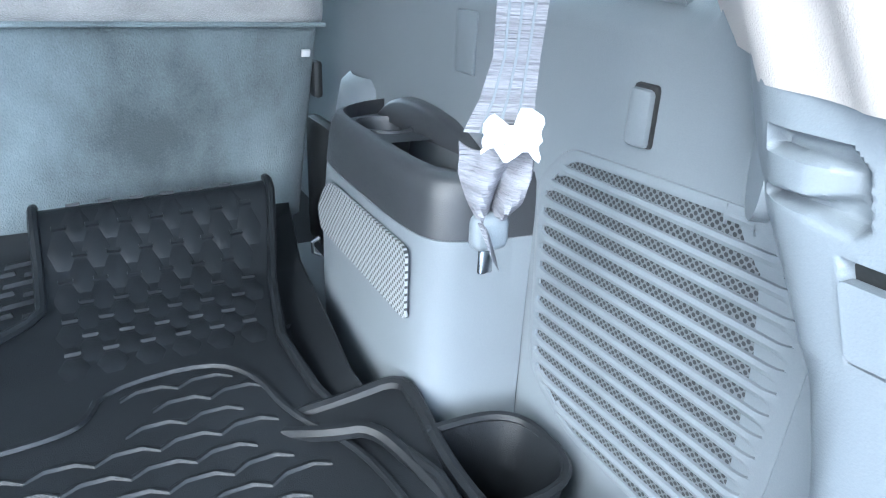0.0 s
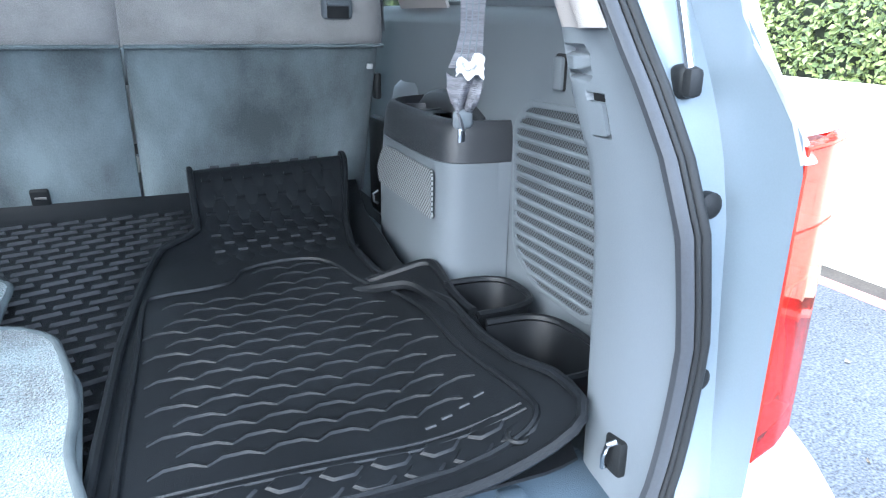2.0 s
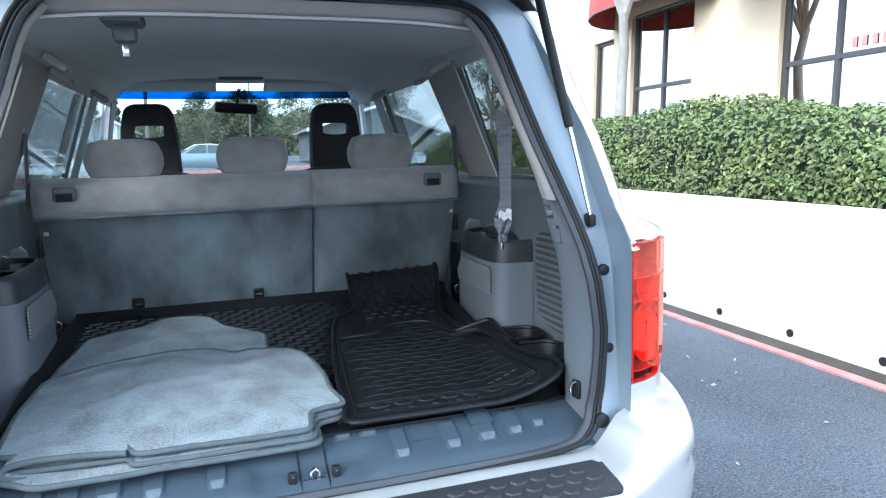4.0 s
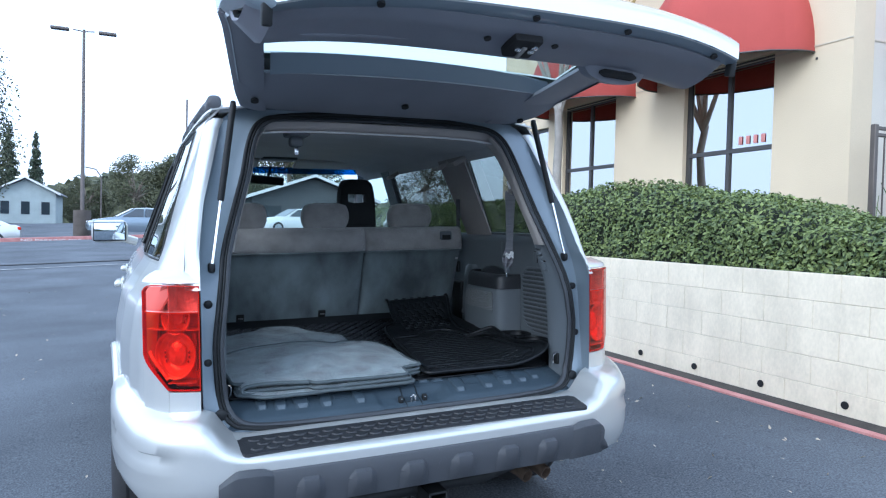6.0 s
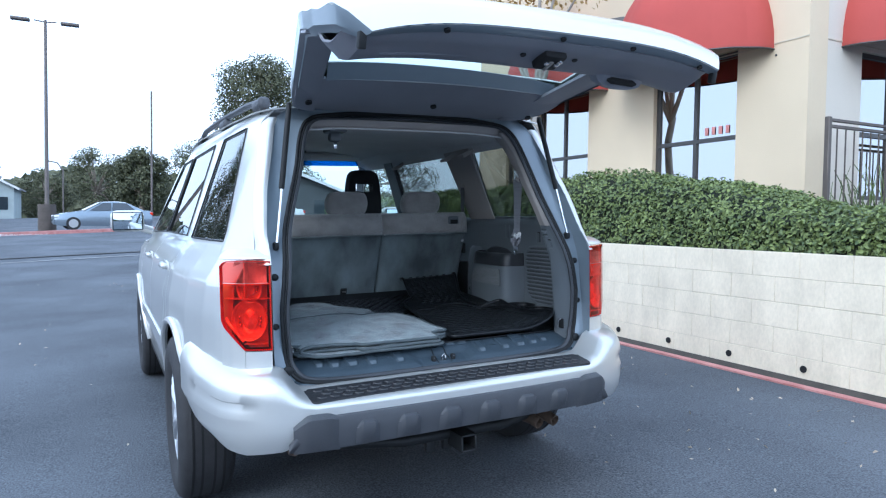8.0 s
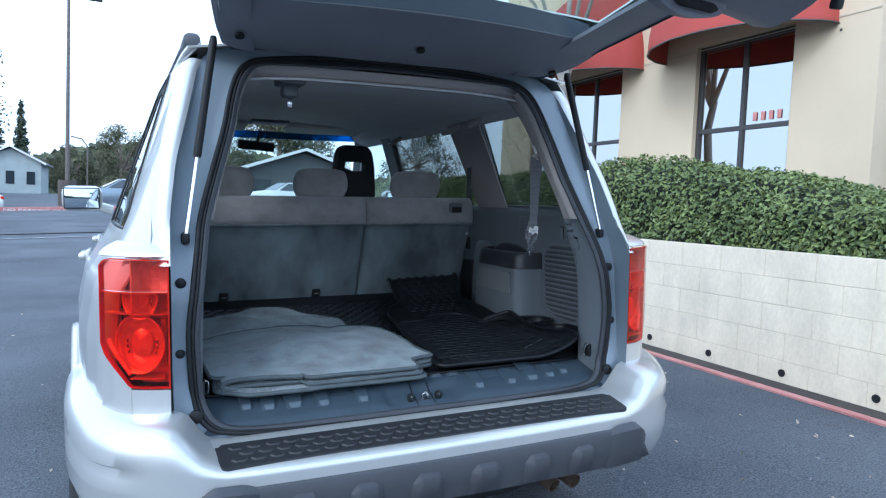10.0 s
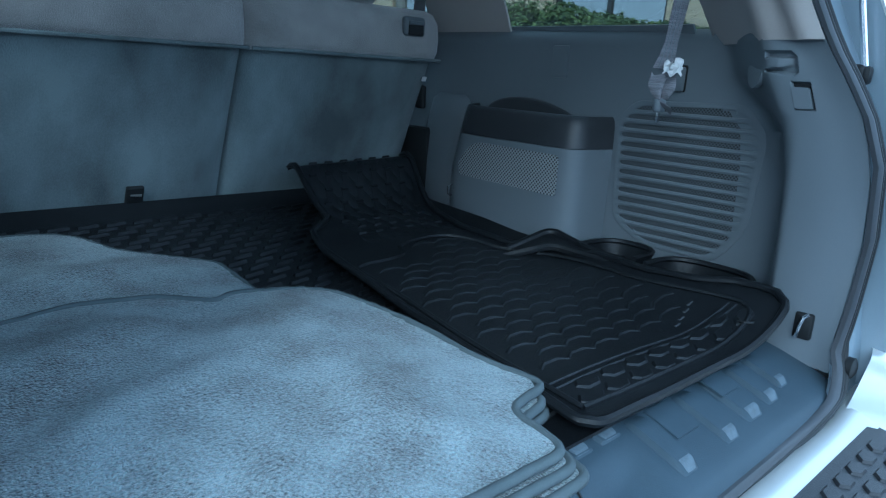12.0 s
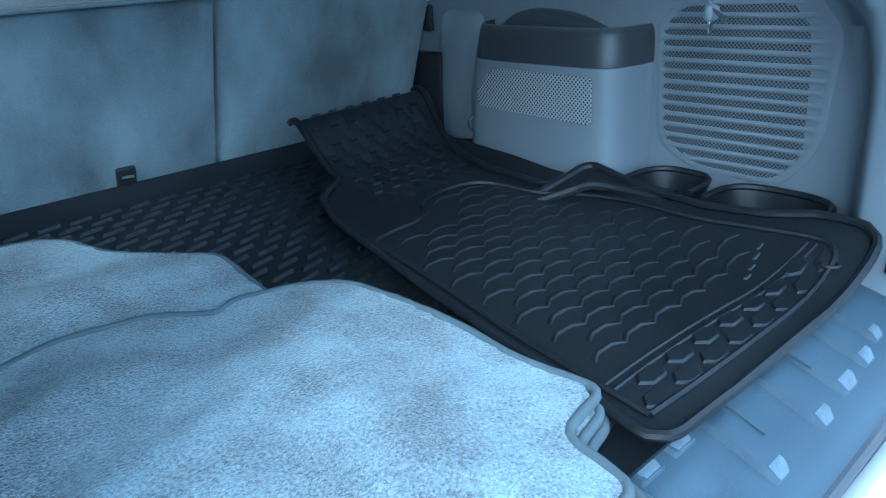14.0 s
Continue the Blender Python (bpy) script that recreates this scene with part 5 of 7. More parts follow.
    loft(bm, [[v(0.738, a, b) for a, b in outline], [v(0.733, cy + (a - cy) * 0.985, cz + (b - cz) * 0.985) for a, b in outline], [v(0.731, cy + (a - cy) * 0.93, cz + (b - cz) * 0.95) for a, b in outline],
              [v(0.732, a, b) for a, b in inner], [v(0.739, a, b) for a, b in inner]], True)
    speaker = part("speaker_panel", bm, TRIM, trim, "slotted speaker cover")
    bm = bm_new()
    plate(bm, inner, lambda a, b: v(0.7345, a, b), (s * 0.001, 0, 0))
    part("speaker_mesh", bm, SLOTMESH, speaker)

    def span(z, tilt):
        ys = []
        for (a, b), (c, d) in zip(inner, inner[1:] + inner[:1]):
            if (b - z) * (d - z) <= 0 and b != d:
                ys.append(a + (c - a) * (z - b) / (d - b))
        return (min(ys), max(ys)) if len(ys) >= 2 else None
    for k in range(15):
        z = 0.823 + 0.0192 * k
        sp = span(z, 0)
        if not sp:
            continue
        y0, y1 = sp
        bm = bm_new()
        rows = []
        for t, h in ((0, 0.0096), (0.014, 0.0078), (0.03, 0.0060), (0.055, 0.0048), (0.3, 0.0046), (0.7, 0.0046), (0.945, 0.0048), (0.97, 0.0060), (0.986, 0.0078), (1, 0.0096)):
            y = y0 - 0.004 + (y1 - y0 + 0.008) * t
            zz = z + 0.010 * (0.345 - y) * 0.5
            rows.append([v(0.737, y, zz - h), v(0.7315, y, zz - h * 0.8), v(0.730, y, zz), v(0.7315, y, zz + h * 0.8), v(0.737, y, zz + h)])
        loft(bm, rows, closed=False)
        part("slot_bar", bm, TRIM, speaker)
    # push button, round cover, handle recesses, tie-down
    bm = bm_new()
    rbox(bm, v(0.735, 0.364, 1.142), (0.008, 0.0275, 0.051), 0.004, 2)
    part("button_frame", bm, BLACK, trim)
    bm = bm_new()
    rbox(bm, v(0.7315, 0.3648, 1.1405), (0.010, 0.0250, 0.0465), 0.004, 2)
    part("button", bm, TRIM, trim)
    bm = bm_new()
    tube(bm, [v(0.642, 0.174, 1.160), v(0.636, 0.180, 1.160)], 0.028, 24)
    part("round_cover", bm, TRIM, trim)
    bm = bm_new()
    rbox(bm, v(0.737, 0.66, 1.165), (0.006, 0.045, 0.07), 0.003, 2)
    part("trim_flap", bm, TRIM, trim)
    # fold-out bag hook in its pocket
    bm = bm_new()
    # black plate laid in the pocket as the shadow of its gap
    plate(bm, [(0.0665, 1.1058), (0.0925, 1.1046), (0.1052, 1.1440), (0.0797, 1.1430)], lambda a, b: v(wall_x(a, b) + 0.0075, a, b), (s * 0.003, 0, 0))
    part("hook_gap_shade", bm, RUBBER, trim)
    bm = bm_new()
    plate(bm, rounded([(0.067, 1.1055), (0.0935, 1.1045), (0.1045, 1.1370), (0.0785, 1.1370)], 0.004, 3), lambda a, b: v(wall_x(a, b) - 0.0022, a, b), (s * 0.008, 0, 0))
    part("hook_cover", bm, TRIM, trim, "fold-out bag hook cover")
    bm = bm_new()
    tube(bm, [v(0.614, 0.034, 0.746), v(0.606, 0.030, 0.750), v(0.604, 0.028, 0.766), v(0.606, 0.024, 0.782), v(0.614, 0.020, 0.786)], 0.0032, 8)
    part("tie_down", bm, CHROME, trim, "chrome tie-down loop")
    bm = bm_new()
    rbox(bm, v(0.620, 0.026, 0.765), (0.014, 0.028, 0.044), 0.004, 2)
    part("tie_down_base", bm, RUBBER, trim)
    bm = bm_new()
    tube(bm, [v(0.622, 0.866, 0.836), v(0.612, 0.866, 0.842), v(0.611, 0.866, 0.858), v(0.622, 0.866, 0.864)], 0.003, 8)
    part("tie_down", bm, CHROME, trim, "chrome tie-down loop")
    # upper trims in taupe: tail pillar and the pillar ahead of the quarter window
    bm = bm_new()
    def tail_pillar(u, w):
        z = 1.207 + 0.43 * w
        i = interp(z, [(1.13, 0.606), (1.22, 0.590), (1.34, 0.556), (1.46, 0.520), (1.55, 0.499), (1.612, 0.476), (1.64, 0.45)]) - 0.004
        y0, y1 = rear_y(z) + lip_in(z) + 0.004, interp(z, [(1.19, 0.30), (1.635, 0.50)])
        x1 = side_x(y1, z) - 0.035
        yc = interp(z, [(1.19, 0.156), (1.30, 0.205), (1.635, 0.385)])
        xb = i + interp(z, [(1.19, 0.006), (1.45, 0.03)])
        run = smooth_path([(i, y0), (i - 0.008, y0 + 0.03), (xb, (y0 + yc) / 2), (xb + 0.004, yc), (xb + 0.06, yc + 0.03), (x1, y1)], 2)
        return v(*run[min(len(run) - 1, int(round(u * (len(run) - 1))))], z)
    grid(bm, 23, 10, tail_pillar)
    part("tail_pillar_trim", thick(bm, 0.004), TRIM_T, car, "taupe plastic tail pillar trim")
    pillar("centre_pillar_trim", s, ((0.84, 1.225), (1.12, 1.225), (1.20, 1.625), (0.89, 1.63)), TRIM_T, inset=0.045)
    pillar("window_ledge", s, ((0.34, 1.17), (0.95, 1.17), (0.95, 1.245), (0.36, 1.245)), TRIM, inset=0.03)
    pillar("roof_side_trim", s, ((0.30, 1.60), (2.70, 1.60), (2.68, 1.71), (0.29, 1.66)), HEADLINER, inset=0.035, n=16)
    pillar("door_pillar_trim", s, ((2.10, 1.0), (2.26, 1.0), (2.17, 1.63), (2.03, 1.63)), TRIM_D, inset=0.04)
    pillar("door_card", s, ((1.14, 0.60), (3.30, 0.60), (3.30, 1.19), (1.14, 1.19)), TRIM_D, inset=0.06, n=14)
    pillar("screen_pillar_trim", s, ((3.20, 1.16), (3.38, 1.15), (2.68, 1.645), (2.58, 1.62)), TRIM_D, inset=0.04)
    # belt of the second row on the pillar ahead of the quarter window
    bm = bm_new()
    rbox(bm, v(0.705, 1.09, 1.44), (0.02, 0.05, 0.045), 0.008, 2)
    part("belt_guide", bm, TRIM_T, car)
    bm = bm_new()
    grid(bm, 1, 8, lambda u, w: v(0.70 + 0.03 * w, 1.07 + 0.045 * u + 0.06 * w, 1.44 - 0.26 * w))
    part("belt_webbing", thick(bm, 0.0015), BELT, car)
    # folding grips under the roof edge
    for y in (0.72, 1.02, 1.75):
        bm = bm_new()
        x = 0.50 if y < 0.9 else 0.545
        tube(bm, [v(x + 0.05, y - 0.03, 1.60), v(x + 0.01, y, 1.572), v(x + 0.01, y + 0.06, 1.57)], [0.012, 0.012, 0.009], 8)
        part("coat_hook", bm, TRIM_T, car)


mirrored(side_trim)

# hanging third-row belt on the right-hand trim
belt = new("seat_belt")
belt.parent = car
tagged(belt, "grey hanging seat belt with twisted end and white tag")
BELT_RUN = [(0.548, 0.262, 1.425, 0.05), (0.551, 0.270, 1.36, 0.15), (0.557, 0.284, 1.27, 0.22), (0.562, 0.296, 1.20, 0.25), (0.560, 0.299, 1.175, 0.2), (0.556, 0.300, 1.155, 0.1)]


def belt_at(u, w, run, width):
    t = w * (len(run) - 1)
    i = min(int(t), len(run) - 2)
    p = [a + (b - a) * (t - i) for a, b in zip(run[i], run[i + 1])]
    a = p[3] * math.pi
    off = (u - 0.5) * width
    return Vector((p[0] + off * math.cos(a) * 0.75, p[1] - off * math.cos(a) * 0.55 + off * math.sin(a) * 0.3, p[2]))


bm = bm_new()
grid(bm, 6, 30, lambda u, w: belt_at(u, w, BELT_RUN, 0.050))
part("webbing", thick(bm, 0.0014), BELT, belt)
for u in (0.25, 0.5, 0.75):
    bm = bm_new()
    tube(bm, [belt_at(u, w / 30, BELT_RUN, 0.050) + Vector((-0.0006, -0.0006, 0)) for w in range(31)], 0.0012, 5)
    part("woven_stripe", bm, TRIM, belt)
bm = bm_new()
rbox(bm, (0.556, 0.268, 1.436), (0.030, 0.020, 0.046), 0.008, 3)
tube(bm, [(0.530, 0.255, 1.425), (0.556, 0.262, 1.412), (0.580, 0.275, 1.425), (0.556, 0.262, 1.440), (0.530, 0.255, 1.425)], 0.004, 8)
part("belt_guide", bm, TRIM_T, belt, "taupe belt guide ring")
bm = bm_new()
rbox(bm, (0.534, 0.252, 1.448), (0.008, 0.006, 0.034), 0.002, 2, Matrix.Rotation(radians(-28), 4, "Y"))
part("guide_clip", bm, WHITE, belt)
bm = bm_new()


def bunch(u, w):
    z = 1.150 - 0.050 * w
    wid = 0.050 * interp(w, [(0, 1.0), (0.4, 0.9), (0.75, 0.62), (1, 0.30)])
    fold = 0.011 * math.sin(u * 9 + w * 4) * (0.3 + 0.7 * w)
    off = (u - 0.5) * wid
    return (0.555 + off * 0.8 + fold * 0.4, 0.298 - off * 0.5 + fold, z - 0.006 * math.sin(u * 6))


grid(bm, 14, 14, bunch)
part("twisted_end", thick(bm, 0.002), BELT, belt)
bm = bm_new()
rbox(bm, (0.552, 0.296, 1.094), (0.025, 0.015, 0.024), 0.006, 3)
part("tongue_sleeve", bm, TRIM, belt)
bm = bm_new()
rbox(bm, (0.551, 0.296, 1.075), (0.010, 0.004, 0.020), 0.0015, 2)
part("tongue", bm, CHROME, belt, "chrome belt tongue")
bm = bm_new()


def tag_at(u, w):
    return (0.540 + 0.028 * u + 0.003 * noise.noise((u * 4, w * 4, 1)), 0.291 - 0.018 * u + 0.006 * noise.noise((u * 5, w * 5, 7)), 1.146 + (0.018 + 0.009 * u) * w + 0.005 * noise.noise((u * 3, 2, 3)) + 0.003 * math.sin(u * 11))


grid(bm, 10, 8, tag_at)
part("care_tag", thick(bm, 0.001), TAG, belt, "crumpled white tag")

# headliner, visors, lamps
bm = bm_new()
grid(bm, 16, 20, lambda u, w: ((u * 2 - 1) * 0.60, 0.268 + 2.35 * w, 1.622 + 0.042 * (1 - (u * 2 - 1) ** 4) + interp(w, [(0, 0.0), (0.35, 0.04), (0.8, 0.072), (1, 0.064)]) - 0.03 * max(0, 0.06 - w) / 0.06))
part("headliner", thick(bm, 0.006), HEADLINER, car, "grey woven headliner")
bm = bm_new()
grid(bm, 16, 4, lambda u, w: ((u * 2 - 1) * (0.52 - 0.02 * w), 0.260 + 0.05 * w, 1.668 - 0.016 * (u * 2 - 1) ** 4 - 0.028 * w * (1 - w) * 4 * 0.6 - 0.03 * w))
part("headliner_rear_trim", thick(bm, 0.004), TRIM_T, car)
for x in (-0.36, 0.36):
    bm = bm_new()
    rbox(bm, (x, 2.50, 1.700), (0.48, 0.16, 0.022), 0.01, 3, Matrix.Rotation(radians(-12), 4, "X"))
    part("sun_visor", bm, HEADLINER, car)
bm = bm_new()
rbox(bm, (0, 2.40, 1.722), (0.22, 0.14, 0.022), 0.008, 3)
part("map_lamp_console", bm, TRIM, car)
bm = bm_new()
rbox(bm, (-0.020, 2.75, 1.600), (0.235, 0.03, 0.062), 0.014, 3, Matrix.Rotation(radians(4), 4, "Y"))
tube(bm, [(-0.018, 2.76, 1.605), (0, 2.70, 1.70)], 0.010, 8)
part("interior_mirror", bm, RUBBER, car)
bm = bm_new()
rbox(bm, (-0.316, 0.345, 1.632), (0.085, 0.10, 0.03), 0.01, 2)
rbox(bm, (-0.316, 0.360, 1.602), (0.05, 0.05, 0.04), 0.012, 2)
belt_mount = part("roof_belt_mount", bm, TRIM_D, car, "roof mounted belt guide")
bm = bm_new()
rbox(bm, (-0.316, 0.352, 1.566), (0.014, 0.006, 0.028), 0.002, 2)
part("belt_tongue", bm, CHROME, belt_mount)

# dashboard, wheel, floor
bm = bm_new()
rbox(bm, (0, 3.15, 1.0), (1.5, 0.40, 0.20), 0.06, 4)
rbox(bm, (-0.40, 3.0, 1.06), (0.42, 0.22, 0.12), 0.05, 4)
part("dashboard", bm, TRIM_D, car)
bm = bm_new()
tube(bm, [(-0.40 + 0.19 * math.cos(2 * math.pi * k / 24), 2.76 - 0.06 * math.sin(2 * math.pi * k / 24), 1.03 + 0.18 * math.sin(2 * math.pi * k / 24)) for k in range(26)], 0.014, 8)
rbox(bm, (-0.40, 2.79, 1.02), (0.16, 0.05, 0.12), 0.03, 3)
part("steering_wheel", bm, RUBBER, car)
bm = bm_new()
rbox(bm, (0, 2.2, 0.52), (1.56, 2.1, 0.04), 0)
part("cabin_floor", bm, TRIM_D, car)
bm = bm_new()
rbox(bm, (0, 0.69, 0.672), (1.46, 1.16, 0.03), 0.002, 1)
part("boot_floor", bm, TRIM_D, car)


# ---- seats ----
def pad(bm, x0, x1, rows, bulge=0.02):
    """A cushion between x0 and x1: rows of (y, z, thickness) up its face, rounded at the ends."""
    rings = []
    for u in (0, 0.012, 0.04, 0.1, 0.3, 0.5, 0.7, 0.9, 0.96, 0.988, 1):
        sh = 1 - max(0, abs(u - 0.5) * 2 - 0.90) * 4.5
        ring = []
        for y, z, t in rows:
            ring.append((x0 + (x1 - x0) * u, y + t * (1 - sh) * 0.5, z))
        for y, z, t in reversed(rows):
            ring.append((x0 + (x1 - x0) * u, y + t * (0.5 + 0.5 * sh), z))
        rings.append(ring)
    loft(bm, rings, True, True)


def head_restraint(name, parent, c, w, h, d, mat, hole=False):
    x, y, z = c
    bm = bm_new()
    rings = []
    for k in range(15):
        t = k / 14
        a = math.pi * t
        prof = abs(math.sin(a)) ** 0.22
        zz = z - h / 2 + h * t
        wid = w / 2 * (0.90 + 0.10 * math.sin(math.pi * (0.15 + 0.75 * t))) * (0.55 + 0.45 * prof)
        dep = d / 2 * (0.4 + 0.6 * prof)
        rings.append([(x + wid * math.copysign(abs(math.cos(2 * math.pi * q / 28)) ** 0.35, math.cos(2 * math.pi * q / 28)),
                       y + dep * math.copysign(abs(math.sin(2 * math.pi * q / 28)) ** 0.7, math.sin(2 * math.pi * q / 28)) + 0.02 * (1 - t), zz) for q in range(28)])
    loft(bm, rings, True, True)
    ob = part(name, bm, mat, parent, angle=60)
    for dx in (-0.05, 0.05):
        bm = bm_new()
        tube(bm, [(x + dx, y, z - h / 2 - 0.06), (x + dx, y, z - h / 2 + 0.02)], 0.006, 8)
        part("post", bm, CHROME, ob)
    return ob


def rear_back(x0, x1, heads, handle_x, hooks, label):
    seat = new("rear_seat_back")
    seat.parent = car
    tagged(seat, label)
    bm = bm_new()
    lo, hi = (1.158, 0.79), (1.010, 1.165)
    pad(bm, x0, x1, [(lo[0] + (hi[0] - lo[0]) * t + 0.004 * math.sin(math.pi * t), lo[1] + (hi[1] - lo[1]) * t, 0.10) for t in (0, 0.03, 0.1, 0.3, 0.5, 0.7, 0.9, 1.0)])
    part("back_panel", bm, SEATBACK, seat, "dark grey carpeted seat back", angle=60)
    bm = bm_new()
    pad(bm, x0 - 0.006, x1 + 0.006, [(1.018, 1.150, 0.10), (0.998, 1.157, 0.14), (0.987, 1.172, 0.17), (0.983, 1.205, 0.19), (0.990, 1.240, 0.18), (1.010, 1.262, 0.15), (1.047, 1.273, 0.08)])
    part("top_bolster", bm, VELOUR, seat, "grey velour seat top", angle=60)
    bm = bm_new()
    pad(bm, x0, x1, [(1.34, 0.62, 0.40), (1.32, 0.70, 0.45), (1.32, 0.78, 0.45), (1.36, 0.82, 0.38)])
    part("cushion", bm, VELOUR, seat)
    # piping along the lower edge of the bolster
    bm = bm_new()
    tube(bm, [(x0 + (x1 - x0) * k / 20, 0.996 + 0.002 * math.sin(k), 1.153) for k in range(21)], 0.004, 6)
    part("piping", bm, SEATBACK, seat)
    for hx in heads:
        head_restraint("headrest", seat, (hx, 1.068, 1.327), 0.235, 0.130, 0.10, VELOUR)
    s = 1 if handle_x > 0 else -1
    bm = bm_new()
    rbox(bm, (handle_x, 0.985, 1.228), (0.066, 0.020, 0.046), 0.012, 3)
    bez = part("release_bezel", bm, TRIM_D, seat, "release handle bezel")
    bm = bm_new()
    rbox(bm, (handle_x, 0.975, 1.220), (0.046, 0.006, 0.024), 0.003, 2)
    part("release_recess", bm, BLACK, bez)
    bm = bm_new()
    rbox(bm, (handle_x, 0.973, 1.236), (0.048, 0.010, 0.010), 0.004, 2)
    part("release_lever", bm, TRIM_D, bez)
    for hx in hooks:
        y, z = 1.141, 0.838
        bm = bm_new()
        rbox(bm, (hx, y - 0.004, z), (0.036, 0.012, 0.052), 0.004, 2, Matrix.Rotation(radians(25), 4, "X"))
        hk = part("anchor_plate", bm, RUBBER, seat, "child seat anchor")
        bm = bm_new()
        tube(bm, [(hx - 0.010, y - 0.012, z + 0.006), (hx + 0.012, y - 0.014, z + 0.004)], 0.003, 6)
        part("anchor_bar", bm, STEEL, hk)
    # side tag
    bm = bm_new()
    rbox(bm, (s * 0.661, 1.032, 1.107), (0.014, 0.004, 0.012), 0.001, 1, Matrix.Rotation(radians(21), 4, "X"))
    part("side_tag", bm, TAG, seat)
    bm = bm_new()
    rbox(bm, (s * 0.690, 1.075, 1.06), (0.016, 0.03, 0.06), 0.006, 2)
    part("latch_cover", bm, RUBBER, seat)
    return seat


rear_back(-0.685, 0.157, (-0.426, -0.028), -0.590, (-0.430, -0.036), "wide part of the folding rear seat back")
rear_back(0.164, 0.682, (0.414,), 0.578, (), "narrow part of the folding rear seat back")
# hinge covers beside the seat
for s in (1, -1):
    bm = bm_new()
    rbox(bm, (s * 0.715, 1.12, 0.86), (0.03, 0.13, 0.24), 0.012, 2)
    part("seat_hinge_cover", bm, RUBBER, car)


def front_seat(x):
    seat = new("front_seat")
    seat.parent = car
    seat.location = (0, -0.19, -0.042)
    bm = bm_new()
    rings = []
    for y, z, w, t in ((2.24, 0.62, 0.25, 0.12), (2.22, 0.90, 0.255, 0.13), (2.18, 1.15, 0.24, 0.12), (2.17, 1.24, 0.21, 0.10), (2.17, 1.30, 0.15, 0.08), (2.17, 1.32, 0.08, 0.05)):
        rings.append([(x + w * math.copysign(abs(math.cos(2 * math.pi * q / 24)) ** 0.6, math.cos(2 * math.pi * q / 24)), y + t * math.copysign(abs(math.sin(2 * math.pi * q / 24)) ** 0.7, math.sin(2 * math.pi * q / 24)), z) for q in range(24)])
    loft(bm, rings, True, True)
    part("backrest", bm, SEAT_BLK, seat, "black front seat back", angle=60)
    # head rest with an opening: two cheeks, a top and a bottom
    bm = bm_new()
    outer = rounded([(-0.125, 1.30), (0.125, 1.30), (0.118, 1.50), (0.095, 1.612), (-0.095, 1.612), (-0.118, 1.50)], [0.02, 0.02, 0.05, 0.05, 0.05, 0.05], 5)
    cz = 1.49
    def ring(k, dy, outline=outer):
        return [(x + a * k, 2.19 + dy, cz + (b - cz) * k) for a, b in outline]
    hole = []
    n = len(outer)
    for i in range(n):
        a, b = outer[i]
        m = max(abs(a) / 0.062, abs(b - cz) / 0.028, 1e-6)
        hole.append((a / m, cz + (b - cz) / m))
    front = [(x + a, 2.15, b) for a, b in hole]
    back = [(x + a, 2.23, b) for a, b in hole]
    loft(bm, [front, ring(0.94, -0.05), ring(1.0, -0.02), ring(1.0, 0.03), ring(0.94, 0.055), back, front], True)
    part("headrest", bm, SEAT_BLK, seat, angle=60)
    bm = bm_new()
    rbox(bm, (x, 2.50, 0.72), (0.50, 0.52, 0.18), 0.06, 4)
    part("cushion", bm, SEAT_BLK, seat)


front_seat(-0.421)
front_seat(0.406)

# ---- boot sill ----
sill = new("boot_sill")
sill.parent = car
tagged(sill, "blue-grey plastic boot sill plate with raised ribs")
SILL_Y = [(-0.050, 0.660), (-0.044, 0.677), (-0.032, 0.686), (0.0, 0.699), (0.050, 0.716), (0.080, 0.723), (0.10, 0.723)]


def sill_at(x, y, up=0.0):
    return (x, y, interp(y, SILL_Y) - 0.008 * max(0, abs(x) - 0.5) + up)


def sill_dip(x, y):
    """The shallow pan round the striker."""
    return -0.016 * max(0.0, min(1.0, (0.135 - abs(x)) / 0.03)) * max(0.0, min(1.0, (0.038 - y) / 0.02))


bm = bm_new()
grid(bm, 84, 18, lambda u, w: sill_at(-0.625 + 1.25 * u, -0.050 + 0.150 * w, sill_dip(-0.625 + 1.25 * u, -0.050 + 0.150 * w)))
part("sill_plate", thick(bm, 0.004), SILL, sill)


def sill_rib(x, half, y0, y1, up):
    bm = bm_new()
    rows = []
    for i in range(11):
        t = i / 10
        y = y0 + (y1 - y0) * t
        h = up * min(1.0, 1.05 * t / 0.1, 6 * (1 - t))
        w = half * (1 - 0.10 * max(0.0, 1 - 7 * t) - 0.20 * max(0.0, 7 * t - 6))
        rows.append([sill_at(x - w, y, -0.001), sill_at(x - w * 0.76, y, h), sill_at(x + w * 0.76, y, h), sill_at(x + w, y, -0.001)])
    loft(bm, rows, closed=False)
    rib = part("sill_rib", bm, SILL, sill)
    # the end that faces the bumper: scuffed, and its slope's highlight painted in as a paler colour
    bm = bm_new()
    grid(bm, 6, 4, lambda u, w: sill_at(x + (2 * u - 1) * half * 0.70 * (1 - 0.35 * (1 - w) ** 2 - 0.12 * w ** 3), y0 + 0.001 + 0.013 * w, 0.0007 + up * min(1.0, 1.05 * (0.001 + 0.013 * w) / (0.1 * (y1 - y0)))))
    part("worn_lit_end", bm, WORN_LIT, rib)


